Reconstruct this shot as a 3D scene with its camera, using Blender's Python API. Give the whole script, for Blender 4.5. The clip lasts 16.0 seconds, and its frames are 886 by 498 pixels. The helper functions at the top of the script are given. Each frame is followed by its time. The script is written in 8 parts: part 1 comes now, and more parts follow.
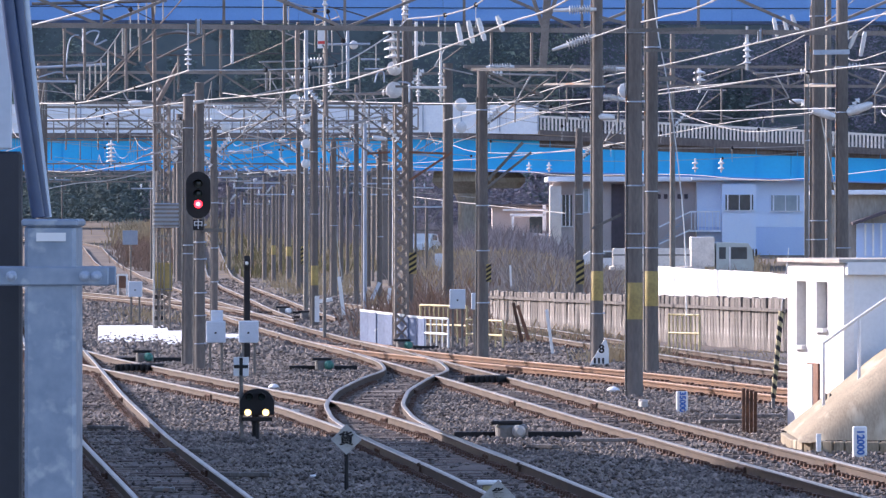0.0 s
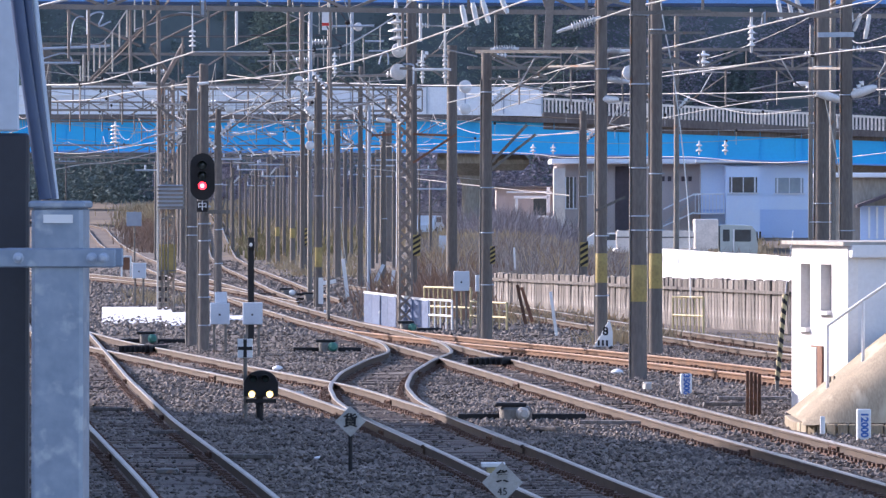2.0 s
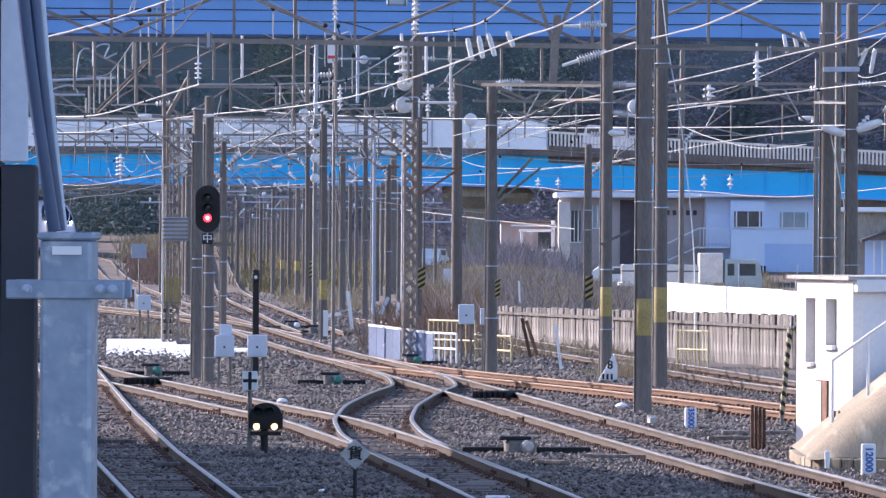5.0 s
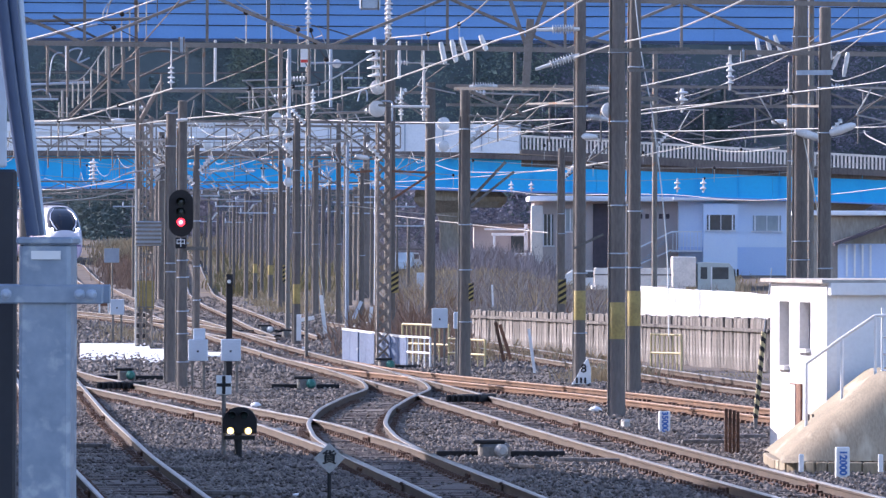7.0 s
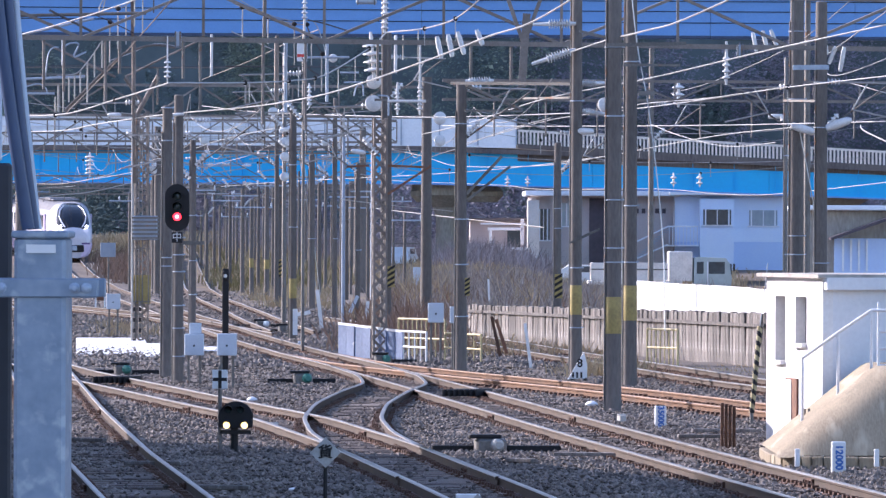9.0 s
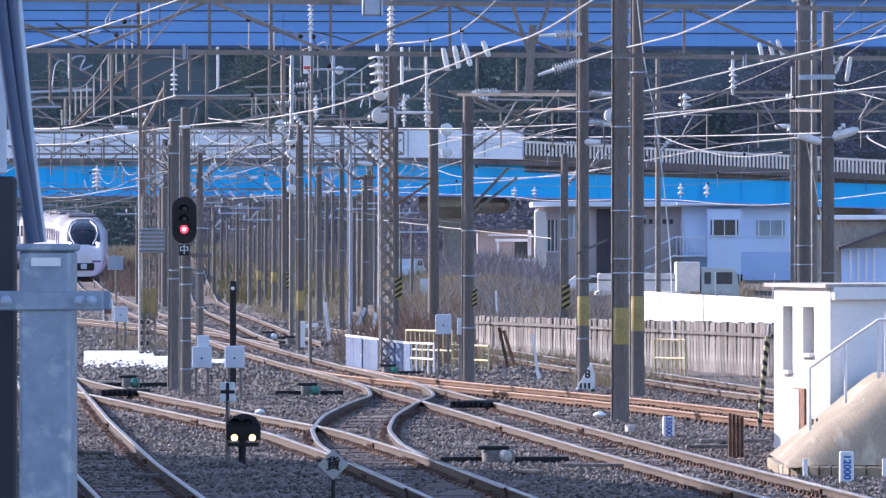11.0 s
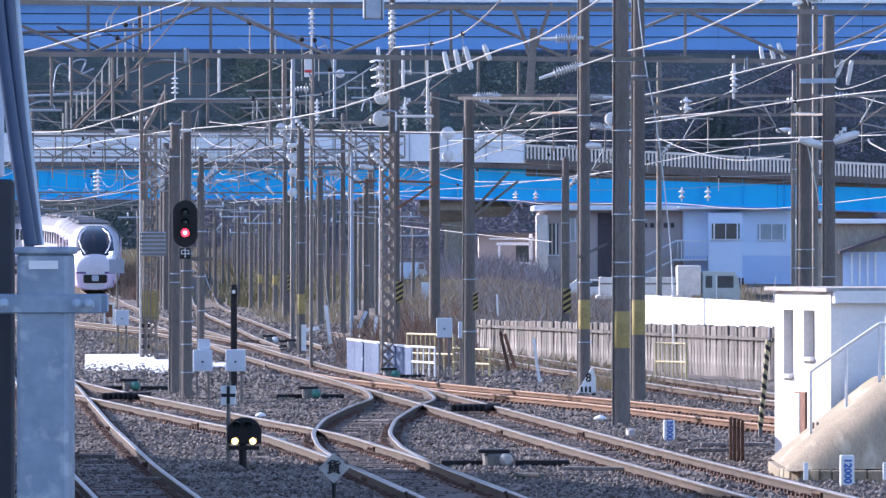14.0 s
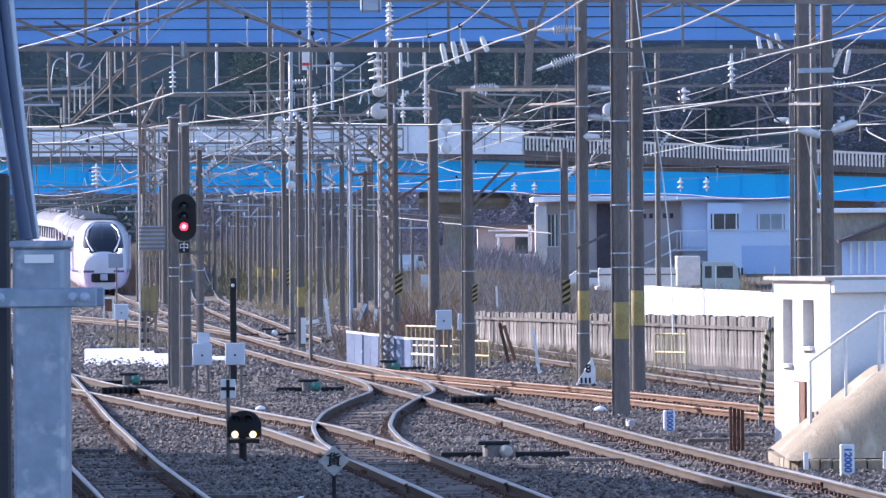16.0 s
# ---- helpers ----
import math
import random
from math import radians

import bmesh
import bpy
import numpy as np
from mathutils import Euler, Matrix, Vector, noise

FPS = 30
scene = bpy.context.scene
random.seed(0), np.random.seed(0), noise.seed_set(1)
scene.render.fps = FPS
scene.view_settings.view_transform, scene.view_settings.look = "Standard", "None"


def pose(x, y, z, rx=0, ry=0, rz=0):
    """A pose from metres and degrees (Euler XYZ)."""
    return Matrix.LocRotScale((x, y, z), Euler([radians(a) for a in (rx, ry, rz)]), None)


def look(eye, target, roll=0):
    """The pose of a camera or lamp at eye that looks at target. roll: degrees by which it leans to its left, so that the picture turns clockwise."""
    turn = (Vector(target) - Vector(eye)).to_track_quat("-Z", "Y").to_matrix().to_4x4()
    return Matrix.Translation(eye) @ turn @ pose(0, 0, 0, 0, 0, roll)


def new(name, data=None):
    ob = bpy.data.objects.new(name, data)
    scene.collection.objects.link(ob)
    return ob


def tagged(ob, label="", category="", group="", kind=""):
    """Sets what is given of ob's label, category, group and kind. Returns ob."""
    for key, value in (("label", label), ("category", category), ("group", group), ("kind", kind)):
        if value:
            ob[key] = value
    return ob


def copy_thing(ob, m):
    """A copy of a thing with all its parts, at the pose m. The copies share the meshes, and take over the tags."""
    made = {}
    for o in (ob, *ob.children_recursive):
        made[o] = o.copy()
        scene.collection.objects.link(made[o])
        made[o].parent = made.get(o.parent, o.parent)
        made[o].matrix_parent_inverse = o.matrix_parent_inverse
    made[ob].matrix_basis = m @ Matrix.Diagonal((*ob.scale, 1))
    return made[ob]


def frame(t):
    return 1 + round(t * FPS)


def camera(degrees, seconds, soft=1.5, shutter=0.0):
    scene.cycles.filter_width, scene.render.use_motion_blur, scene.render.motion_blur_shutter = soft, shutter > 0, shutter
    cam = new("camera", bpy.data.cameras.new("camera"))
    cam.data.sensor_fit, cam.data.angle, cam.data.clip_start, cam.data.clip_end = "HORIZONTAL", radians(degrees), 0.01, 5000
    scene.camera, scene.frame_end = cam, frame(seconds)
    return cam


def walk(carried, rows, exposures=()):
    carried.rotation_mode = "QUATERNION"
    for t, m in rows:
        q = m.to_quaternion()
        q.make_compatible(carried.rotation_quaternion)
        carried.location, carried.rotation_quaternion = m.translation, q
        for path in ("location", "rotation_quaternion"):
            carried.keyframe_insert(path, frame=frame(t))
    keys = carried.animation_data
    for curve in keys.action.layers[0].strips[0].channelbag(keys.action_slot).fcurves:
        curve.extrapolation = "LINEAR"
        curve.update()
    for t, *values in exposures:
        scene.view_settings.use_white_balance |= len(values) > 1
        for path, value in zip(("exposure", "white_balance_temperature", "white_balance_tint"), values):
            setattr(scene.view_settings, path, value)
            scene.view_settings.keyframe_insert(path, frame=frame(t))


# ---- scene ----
# ---------------------------------------------------------------- camera
cam = camera(7.8, 16.0, soft=1.4)
walk(cam, [
    (0, pose(-0.000, 0, 2.870, 89.6463, 0.0000, 0.0000)),
    (0.5, pose(-0.001, 0, 2.870, 89.6087, -0.0482, -0.0101)),
    (1, pose(-0.001, 0, 2.870, 89.5423, 0.0811, -0.0047)),
    (1.5, pose(-0.003, 0, 2.871, 89.5133, -0.0362, 0.0176)),
    (2, pose(-0.007, 0, 2.871, 89.4872, -0.0887, 0.0331)),
    (2.5, pose(-0.008, 0, 2.871, 89.6042, -0.0340, -0.0098)),
    (3, pose(-0.011, 0, 2.871, 89.7278, -0.0194, -0.0320)),
    (3.5, pose(-0.011, 0, 2.870, 89.7197, -0.0970, 0.0063)),
    (6, pose(-0.023, 0, 2.871, 89.8274, -0.3486, 0.0444)),
    (6.5, pose(-0.027, 0, 2.871, 89.8349, -0.3033, -0.0412)),
    (7, pose(-0.029, 0, 2.871, 89.8144, -0.2059, -0.1665)),
    (7.5, pose(-0.027, 0, 2.869, 89.7991, -0.2063, -0.2123)),
    (8, pose(-0.026, 0, 2.871, 89.7851, -0.0852, -0.2073)),
    (8.5, pose(-0.027, 0, 2.870, 89.7661, -0.2620, -0.2045)),
    (11, pose(-0.021, 0, 2.869, 89.8684, 0.0235, -0.1335)),
    (11.5, pose(-0.024, 0, 2.871, 89.9446, -0.0965, -0.0004)),
    (12, pose(-0.025, 0, 2.870, 90.0278, 0.0126, -0.0191)),
    (12.5, pose(-0.023, 0, 2.869, 90.0650, 0.1112, -0.0583)),
    (13, pose(-0.019, 0, 2.869, 90.0401, 0.2585, -0.0805)),
    (13.5, pose(-0.015, 0, 2.867, 90.0101, 0.2407, -0.1310)),
    (14, pose(-0.013, 0, 2.868, 89.9003, -0.0024, -0.1213)),
    (14.5, pose(-0.012, 0, 2.867, 89.8721, 0.1200, -0.1277)),
    (15, pose(-0.008, 0, 2.866, 89.8676, 0.1503, -0.1278)),
    (15.5, pose(-0.008, 0, 2.867, 89.8598, 0.0997, -0.1093)),
    (16, pose(-0.005, 0, 2.866, 89.8309, 0.3933, -0.1284)),
], exposures=[(0, 1.33, 5850, 24), (3.5, 1.33, 5800, 24), (6, 1.33, 5690, 24), (8.5, 1.33, 5650, 23), (11, 1.33, 5540, 23), (12.5, 1.33, 5420, 22), (16, 1.33, 5430, 22)])

# ---------------------------------------------------------------- world, sun
SUN = Vector((-0.80, 0.45, 0.40)).normalized()
world = bpy.data.worlds.new("sky")
scene.world = world
world.use_nodes = True
wn = world.node_tree.nodes
sky = wn.new("ShaderNodeTexSky")
sky.sky_type = "NISHITA"
sky.sun_disc = False
sky.sun_elevation = math.asin(SUN.z)
sky.sun_rotation = math.atan2(SUN.x, SUN.y)
wn["Background"].inputs[1].default_value = 0.145
world.node_tree.links.new(sky.outputs[0], wn["Background"].inputs[0])
sun = new("sun", bpy.data.lights.new("sun", "SUN"))
sun.data.energy, sun.data.angle, sun.data.color = 3.8, radians(0.5), (1.0, 0.90, 0.76)
sun.matrix_world = look(SUN * 50, (0, 0, 0))


# ---------------------------------------------------------------- materials
def mat(name, a, b=None, rough=0.8, metal=0.0, scale=3.0, fine=40.0, bump=0.3, rand=0.0, rust=None, rust_at=0.55,
        stretch=(1, 1, 1), spec=0.5, glow=None, power=0.0, island=False, leafy=False, ramp=(0.36, 0.66)):
    """Two colours mixed by coarse and fine noise, with relief, optional rust patches and variation per object."""
    m = bpy.data.materials.new(name)
    m.use_nodes = True
    nt = m.node_tree
    n, l = nt.nodes, nt.links
    bs = n["Principled BSDF"]
    b = b or tuple(c * 0.7 for c in a)
    tc = n.new("ShaderNodeTexCoord")
    mp = n.new("ShaderNodeMapping")
    mp.inputs["Scale"].default_value = stretch
    l.new(tc.outputs["Object"], mp.inputs[0])
    n1, n2 = n.new("ShaderNodeTexNoise"), n.new("ShaderNodeTexNoise")
    for nn, s, det in ((n1, scale, 4), (n2, fine, 3)):
        nn.inputs["Scale"].default_value = s
        nn.inputs["Detail"].default_value = det
        l.new(mp.outputs[0], nn.inputs["Vector"])
    add = n.new("ShaderNodeMath")
    add.operation = "MULTIPLY_ADD"
    add.inputs[1].default_value = 0.45
    l.new(n2.outputs["Fac"], add.inputs[0])
    mul = n.new("ShaderNodeMath")
    mul.operation = "MULTIPLY"
    mul.inputs[1].default_value = 0.6
    l.new(n1.outputs["Fac"], mul.inputs[0])
    l.new(mul.outputs[0], add.inputs[2])
    rp = n.new("ShaderNodeValToRGB")
    rp.color_ramp.elements[0].position, rp.color_ramp.elements[1].position = ramp
    rp.color_ramp.elements[0].color, rp.color_ramp.elements[1].color = (*b, 1), (*a, 1)
    l.new(add.outputs[0], rp.inputs[0])
    col = rp.outputs[0]
    if rust:
        n3 = n.new("ShaderNodeTexNoise")
        n3.inputs["Scale"].default_value, n3.inputs["Detail"].default_value = scale * 1.7, 6
        l.new(mp.outputs[0], n3.inputs["Vector"])
        r3 = n.new("ShaderNodeValToRGB")
        r3.color_ramp.elements[0].position, r3.color_ramp.elements[1].position = rust_at, rust_at + 0.08
        l.new(n3.outputs["Fac"], r3.inputs[0])
        mx = n.new("ShaderNodeMixRGB")
        mx.inputs[2].default_value = (*rust, 1)
        l.new(r3.outputs[0], mx.inputs[0])
        l.new(col, mx.inputs[1])
        col = mx.outputs[0]
    if rand:
        if island:
            src = n.new("ShaderNodeNewGeometry").outputs["Random Per Island"]
        else:
            src = n.new("ShaderNodeObjectInfo").outputs["Random"]
        mr = n.new("ShaderNodeMapRange")
        mr.inputs[3].default_value, mr.inputs[4].default_value = 1 - rand, 1 + rand
        l.new(src, mr.inputs[0])
        hs = n.new("ShaderNodeHueSaturation")
        l.new(mr.outputs[0], hs.inputs["Value"])
        l.new(col, hs.inputs["Color"])
        col = hs.outputs[0]
    l.new(col, bs.inputs["Base Color"])
    bs.inputs["Roughness"].default_value = rough
    bs.inputs["Metallic"].default_value = metal
    bs.inputs["Specular IOR Level"].default_value = spec
    if bump:
        bp = n.new("ShaderNodeBump")
        bp.inputs["Strength"].default_value = bump
        bp.inputs["Distance"].default_value = 0.02
        l.new(add.outputs[0], bp.inputs["Height"])
        l.new(bp.outputs[0], bs.inputs["Normal"])
    if leafy:
        # leaf normals lean toward one fixed direction, which evens out light and shade
        ge, vm = n.new("ShaderNodeNewGeometry"), n.new("ShaderNodeVectorMath")
        vm.operation = "MULTIPLY_ADD"
        vm.inputs[1].default_value, vm.inputs[2].default_value = (0.55, 0.55, 0.55), (-0.1, -0.40, 0.62)
        nm = n.new("ShaderNodeVectorMath")
        nm.operation = "NORMALIZE"
        l.new(ge.outputs["Normal"], vm.inputs[0])
        l.new(vm.outputs[0], nm.inputs[0])
        l.new(nm.outputs[0], bs.inputs["Normal"])
    if glow:
        bs.inputs["Emission Color"].default_value = (*glow, 1)
        bs.inputs["Emission Strength"].default_value = power
    return m


M_BALLAST = mat("ballast", (0.145, 0.114, 0.094), (0.048, 0.036, 0.029), 0.95, scale=0.35, fine=14, bump=1.0, rust=(0.20, 0.125, 0.08), rust_at=0.62)
M_STONE = mat("stone", (0.205, 0.172, 0.148), (0.070, 0.055, 0.047), 0.9, scale=0.5, fine=8, bump=0.2, rand=0.6, island=True)
M_RAIL = mat("rail_side", (0.080, 0.051, 0.032), (0.042, 0.027, 0.019), 0.75, 0.2, scale=1.5, fine=20, bump=0.2)
M_RUSTY = mat("rail_rusty", (0.135, 0.060, 0.022), (0.065, 0.031, 0.014), 0.85, 0.0, scale=1.5, fine=20, bump=0.2)
M_HEAD = mat("rail_head", (0.60, 0.55, 0.51), (0.42, 0.37, 0.33), 0.28, 0.9, scale=1.0, fine=12, bump=0.05)
M_HEADR = mat("rail_head_rusty", (0.24, 0.138, 0.078), (0.14, 0.078, 0.043), 0.55, 0.3, scale=1.0, fine=12, bump=0.05)
M_SLEEPER = mat("sleeper", (0.17, 0.13, 0.10), (0.07, 0.05, 0.045), 0.9, scale=3, fine=30, bump=0.5, rand=0.3, stretch=(1, 6, 1))
M_CLIP = mat("fastening", (0.125, 0.062, 0.036), (0.045, 0.026, 0.02), 0.85, 0.2, bump=0.2)
M_CONC = mat("pole_concrete", (0.150, 0.130, 0.116), (0.085, 0.072, 0.064), 0.85, scale=1.2, fine=25, bump=0.25, rand=0.15, stretch=(1, 1, 0.25))
M_STEEL = mat("steel_weathered", (0.20, 0.185, 0.17), (0.11, 0.10, 0.09), 0.6, 0.5, scale=2, fine=30, bump=0.15, rust=(0.22, 0.12, 0.07), rust_at=0.6)
M_TRUSS = mat("truss_brown", (0.25, 0.215, 0.19), (0.15, 0.125, 0.108), 0.7, 0.3, scale=2, fine=30, bump=0.15, rand=0.15)
M_GALV = mat("galvanised", (0.40, 0.45, 0.52), (0.29, 0.34, 0.42), 0.5, 0.35, scale=5, fine=30, bump=0.05)
M_WIRE = mat("wire", (0.49, 0.47, 0.44), (0.30, 0.285, 0.265), 0.4, 0.6, bump=0)
M_WIREDK = mat("wire_dark", (0.10, 0.09, 0.09), (0.05, 0.05, 0.05), 0.6, 0.2, bump=0)
M_INSUL = mat("porcelain", (0.70, 0.69, 0.67), (0.48, 0.47, 0.46), 0.25, bump=0.05)
M_YELLOW = mat("yellow_paint", (0.36, 0.27, 0.085), (0.20, 0.15, 0.055), 0.7, scale=3, fine=20, bump=0.15)
M_YELRAIL = mat("yellow_rail", (0.43, 0.35, 0.17), (0.29, 0.235, 0.12), 0.6, bump=0.1)
M_BLACK = mat("black_paint", (0.016, 0.015, 0.016), (0.024, 0.022, 0.022), 0.7, bump=0.1, spec=0.25)
M_WHITE = mat("white_paint", (0.74, 0.73, 0.72), (0.62, 0.61, 0.60), 0.7, scale=1.5, fine=15, bump=0.1)
M_WALLW = mat("white_render", (0.72, 0.70, 0.68), (0.60, 0.575, 0.55), 0.85, scale=1.2, fine=20, bump=0.25, rust=(0.60, 0.50, 0.42), rust_at=0.70)
# shaded copy of the hut's white render, its colour greyer and cooler
M_WALLG = mat("shaded_render", (0.68, 0.68, 0.69), (0.60, 0.60, 0.61), 0.85, scale=0.9, fine=18, bump=0.2)
M_RUST = mat("rust", (0.22, 0.105, 0.06), (0.11, 0.052, 0.034), 0.85, scale=4, fine=30, bump=0.4)
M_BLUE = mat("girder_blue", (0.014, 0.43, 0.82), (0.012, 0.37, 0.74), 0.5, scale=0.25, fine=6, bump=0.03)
# upper bridge's blue, with its shade and some haze put into the colour
M_BLUESHADE = mat("girder_blue_shaded", (0.15, 0.32, 0.64), (0.125, 0.275, 0.57), 0.5, scale=0.25, fine=6, bump=0.03)
M_PARAPET = mat("parapet_white", (0.80, 0.82, 0.86), (0.68, 0.70, 0.75), 0.7, scale=0.5, fine=8, bump=0.05)
M_BCONC = mat("bridge_concrete", (0.42, 0.38, 0.33), (0.24, 0.21, 0.18), 0.9, scale=0.5, fine=8, bump=0.2, stretch=(1, 1, 0.3))
M_TAN = mat("mound_concrete", (0.33, 0.265, 0.175), (0.20, 0.155, 0.10), 0.9, scale=1.1, fine=22, bump=0.3, stretch=(2.2, 0.5, 0.5), rust=(0.39, 0.325, 0.225), rust_at=0.55)
M_BROWNW = mat("wall_brown", (0.52, 0.45, 0.44), (0.43, 0.37, 0.36), 0.8, scale=0.6, fine=12, bump=0.1)
M_DARKW = mat("shutter_dark", (0.09, 0.07, 0.085), (0.06, 0.05, 0.06), 0.7, bump=0.1)
# the blue of the walls' shade and some haze are put into both colours
M_LBLUE = mat("wall_light_blue", (0.70, 0.79, 0.94), (0.63, 0.73, 0.92), 0.7, scale=0.4, fine=8, bump=0.05)
M_MBLUE = mat("wall_mid_blue", (0.52, 0.64, 0.88), (0.45, 0.57, 0.84), 0.7, scale=0.4, fine=8, bump=0.05)
M_GLASS = mat("window_glass", (0.05, 0.07, 0.09), (0.03, 0.04, 0.05), 0.08, bump=0)
M_WGLASS = mat("blind_glass", (0.36, 0.42, 0.46), (0.28, 0.33, 0.37), 0.15, bump=0)
M_TRAINW = mat("train_white", (0.54, 0.52, 0.57), (0.49, 0.47, 0.52), 0.25, scale=0.6, fine=6, bump=0.01)
M_TRAINP = mat("train_pink", (0.62, 0.50, 0.66), (0.56, 0.45, 0.60), 0.3, scale=0.6, fine=6, bump=0.01)
M_TRAINR = mat("train_roof", (0.17, 0.165, 0.18), (0.10, 0.10, 0.115), 0.8, bump=0.05)
M_NAVY = mat("train_purple", (0.10, 0.05, 0.20), (0.07, 0.035, 0.15), 0.3, bump=0)
M_CAB = mat("cab_glass", (0.012, 0.014, 0.022), (0.008, 0.01, 0.016), 0.12, bump=0)
M_LIGHTW = mat("headlight", (1, 1, 1), (1, 1, 1), 0.3, bump=0, glow=(1, 0.95, 0.9), power=6)
M_REDLAMP = mat("red_lamp", (1, 0.1, 0.08), (1, 0.1, 0.08), 0.3, bump=0, glow=(1.0, 0.02, 0.03), power=3.0)
M_REDHOT = mat("red_lamp_core", (1, 0.6, 0.6), (1, 0.6, 0.6), 0.3, bump=0, glow=(1.0, 0.62, 0.62), power=1.3)
M_WARMLAMP = mat("warm_lamp", (1, 0.9, 0.6), (1, 0.9, 0.6), 0.3, bump=0, glow=(1.0, 0.72, 0.20), power=1.5)
M_LENS = mat("dark_lens", (0.03, 0.05, 0.05), (0.02, 0.03, 0.03), 0.1, bump=0)
M_GREEN = mat("green_motor", (0.03, 0.17, 0.13), (0.02, 0.10, 0.08), 0.5, bump=0.1)
M_NUMBLUE = mat("print_blue", (0.05, 0.14, 0.42), (0.05, 0.13, 0.38), 0.7, bump=0)
M_BLUEFENCE = mat("fence_panel_blue", (0.12, 0.165, 0.27), (0.08, 0.112, 0.19), 0.7, scale=1.5, fine=14, bump=0.2, rust=(0.38, 0.42, 0.48), rust_at=0.68)
M_TIMBER = mat("timber_grey", (0.20, 0.178, 0.16), (0.075, 0.062, 0.055), 0.9, scale=2, fine=25, bump=0.4, rand=0.4, stretch=(5, 5, 0.7), rust=(0.36, 0.34, 0.315), rust_at=0.60)
M_SHEET = mat("white_sheet", (0.70, 0.70, 0.71), (0.60, 0.59, 0.59), 0.7, scale=1.5, fine=10, bump=0.1, stretch=(2, 2, 0.4), rust=(0.47, 0.42, 0.37), rust_at=0.68)
M_GRASS = mat("dry_grass", (0.47, 0.35, 0.20), (0.29, 0.205, 0.12), 0.95, scale=0.5, fine=6, bump=0.3, rand=0.3, island=True)
M_BRUSH = mat("dry_brush", (0.37, 0.305, 0.26), (0.20, 0.16, 0.14), 0.95, scale=0.4, fine=6, bump=0.2, rand=0.45, island=True)
# distance haze is put into the hill's leaf and bare-tree colours
M_LEAF = mat("hill_leaf_hazed", (0.165, 0.205, 0.180), (0.066, 0.090, 0.086), 0.95, scale=0.16, fine=1.4, bump=0, rand=0.28, island=True, leafy=True, ramp=(0.44, 0.62))
M_LEAFPALE = mat("hill_leaf_pale", (0.25, 0.28, 0.20), (0.12, 0.15, 0.12), 0.95, scale=0.16, fine=1.4, bump=0, rand=0.25, island=True, leafy=True, ramp=(0.44, 0.62))
M_STAINED = mat("stained_concrete", (0.17, 0.145, 0.135), (0.085, 0.07, 0.068), 0.9, scale=0.8, fine=9, bump=0.2, stretch=(1, 1, 0.25))
M_CREAM = mat("cream_concrete", (0.78, 0.72, 0.66), (0.60, 0.55, 0.50), 0.85, scale=1.5, fine=12, bump=0.1)
M_THICKET = mat("grey_thicket", (0.31, 0.265, 0.26), (0.19, 0.16, 0.162), 0.95, scale=0.3, fine=5, bump=0.2, rand=0.4, island=True)
M_CABGREY = mat("cab_grey_green", (0.40, 0.47, 0.47), (0.33, 0.39, 0.40), 0.5, bump=0.05)
# blue-grey of a board in shade, the shade put into its colour
M_SHADEBOARD = mat("shade_blue_grey", (0.30, 0.34, 0.40), (0.24, 0.27, 0.33), 0.7, bump=0.05)
M_BARE = mat("hill_bare", (0.29, 0.255, 0.285), (0.145, 0.13, 0.16), 0.95, scale=0.14, fine=1.4, bump=0, rand=0.28, island=True, leafy=True, ramp=(0.44, 0.62))
M_HILL = mat("hill_earth", (0.12, 0.135, 0.125), (0.07, 0.085, 0.08), 0.95, scale=0.05, fine=0.5, bump=0)
M_EARTH = mat("earth", (0.135, 0.102, 0.076), (0.055, 0.042, 0.034), 0.95, scale=0.12, fine=1.2, bump=0.6, rust=(0.16, 0.112, 0.062), rust_at=0.54)
M_CABLE = mat("cable_sheath", (0.035, 0.06, 0.13), (0.02, 0.04, 0.09), 0.45, scale=2, fine=20, bump=0.05)
M_DARKBOX = mat("dark_panel", (0.022, 0.024, 0.034), (0.016, 0.018, 0.026), 0.6, bump=0.05)
M_PALE = mat("pale_sign", (0.50, 0.54, 0.60), (0.41, 0.45, 0.51), 0.6, bump=0.02)
M_TYRE = mat("rubber", (0.02, 0.02, 0.02), (0.03, 0.03, 0.03), 0.9, bump=0.1)
M_SCRUB = mat("olive_scrub", (0.24, 0.19, 0.08), (0.14, 0.11, 0.05), 0.95, scale=0.5, fine=6, bump=0.2, rand=0.35, island=True)
# galvanised grey of the near post with blue sky shade mixed in
M_POST = mat("post_galv_shaded", (0.25, 0.30, 0.37), (0.17, 0.215, 0.28), 0.5, 0.3, scale=9, fine=40, bump=0.05, rust=(0.33, 0.37, 0.42), rust_at=0.57)
M_OLDWHITE = mat("weathered_white", (0.44, 0.42, 0.39), (0.32, 0.30, 0.27), 0.8, scale=6, fine=40, bump=0.15, rust=(0.24, 0.19, 0.14), rust_at=0.66)
M_HUTGLASS = mat("hut_glass", (0.17, 0.165, 0.17), (0.11, 0.105, 0.11), 0.3, bump=0.02)
M_SHRUB = mat("red_brown_shrub", (0.30, 0.19, 0.13), (0.17, 0.105, 0.075), 0.95, scale=0.4, fine=6, bump=0.2, rand=0.35, island=True)
M_RED = mat("red_paint", (0.60, 0.05, 0.04), (0.48, 0.04, 0.03), 0.6, bump=0.05)


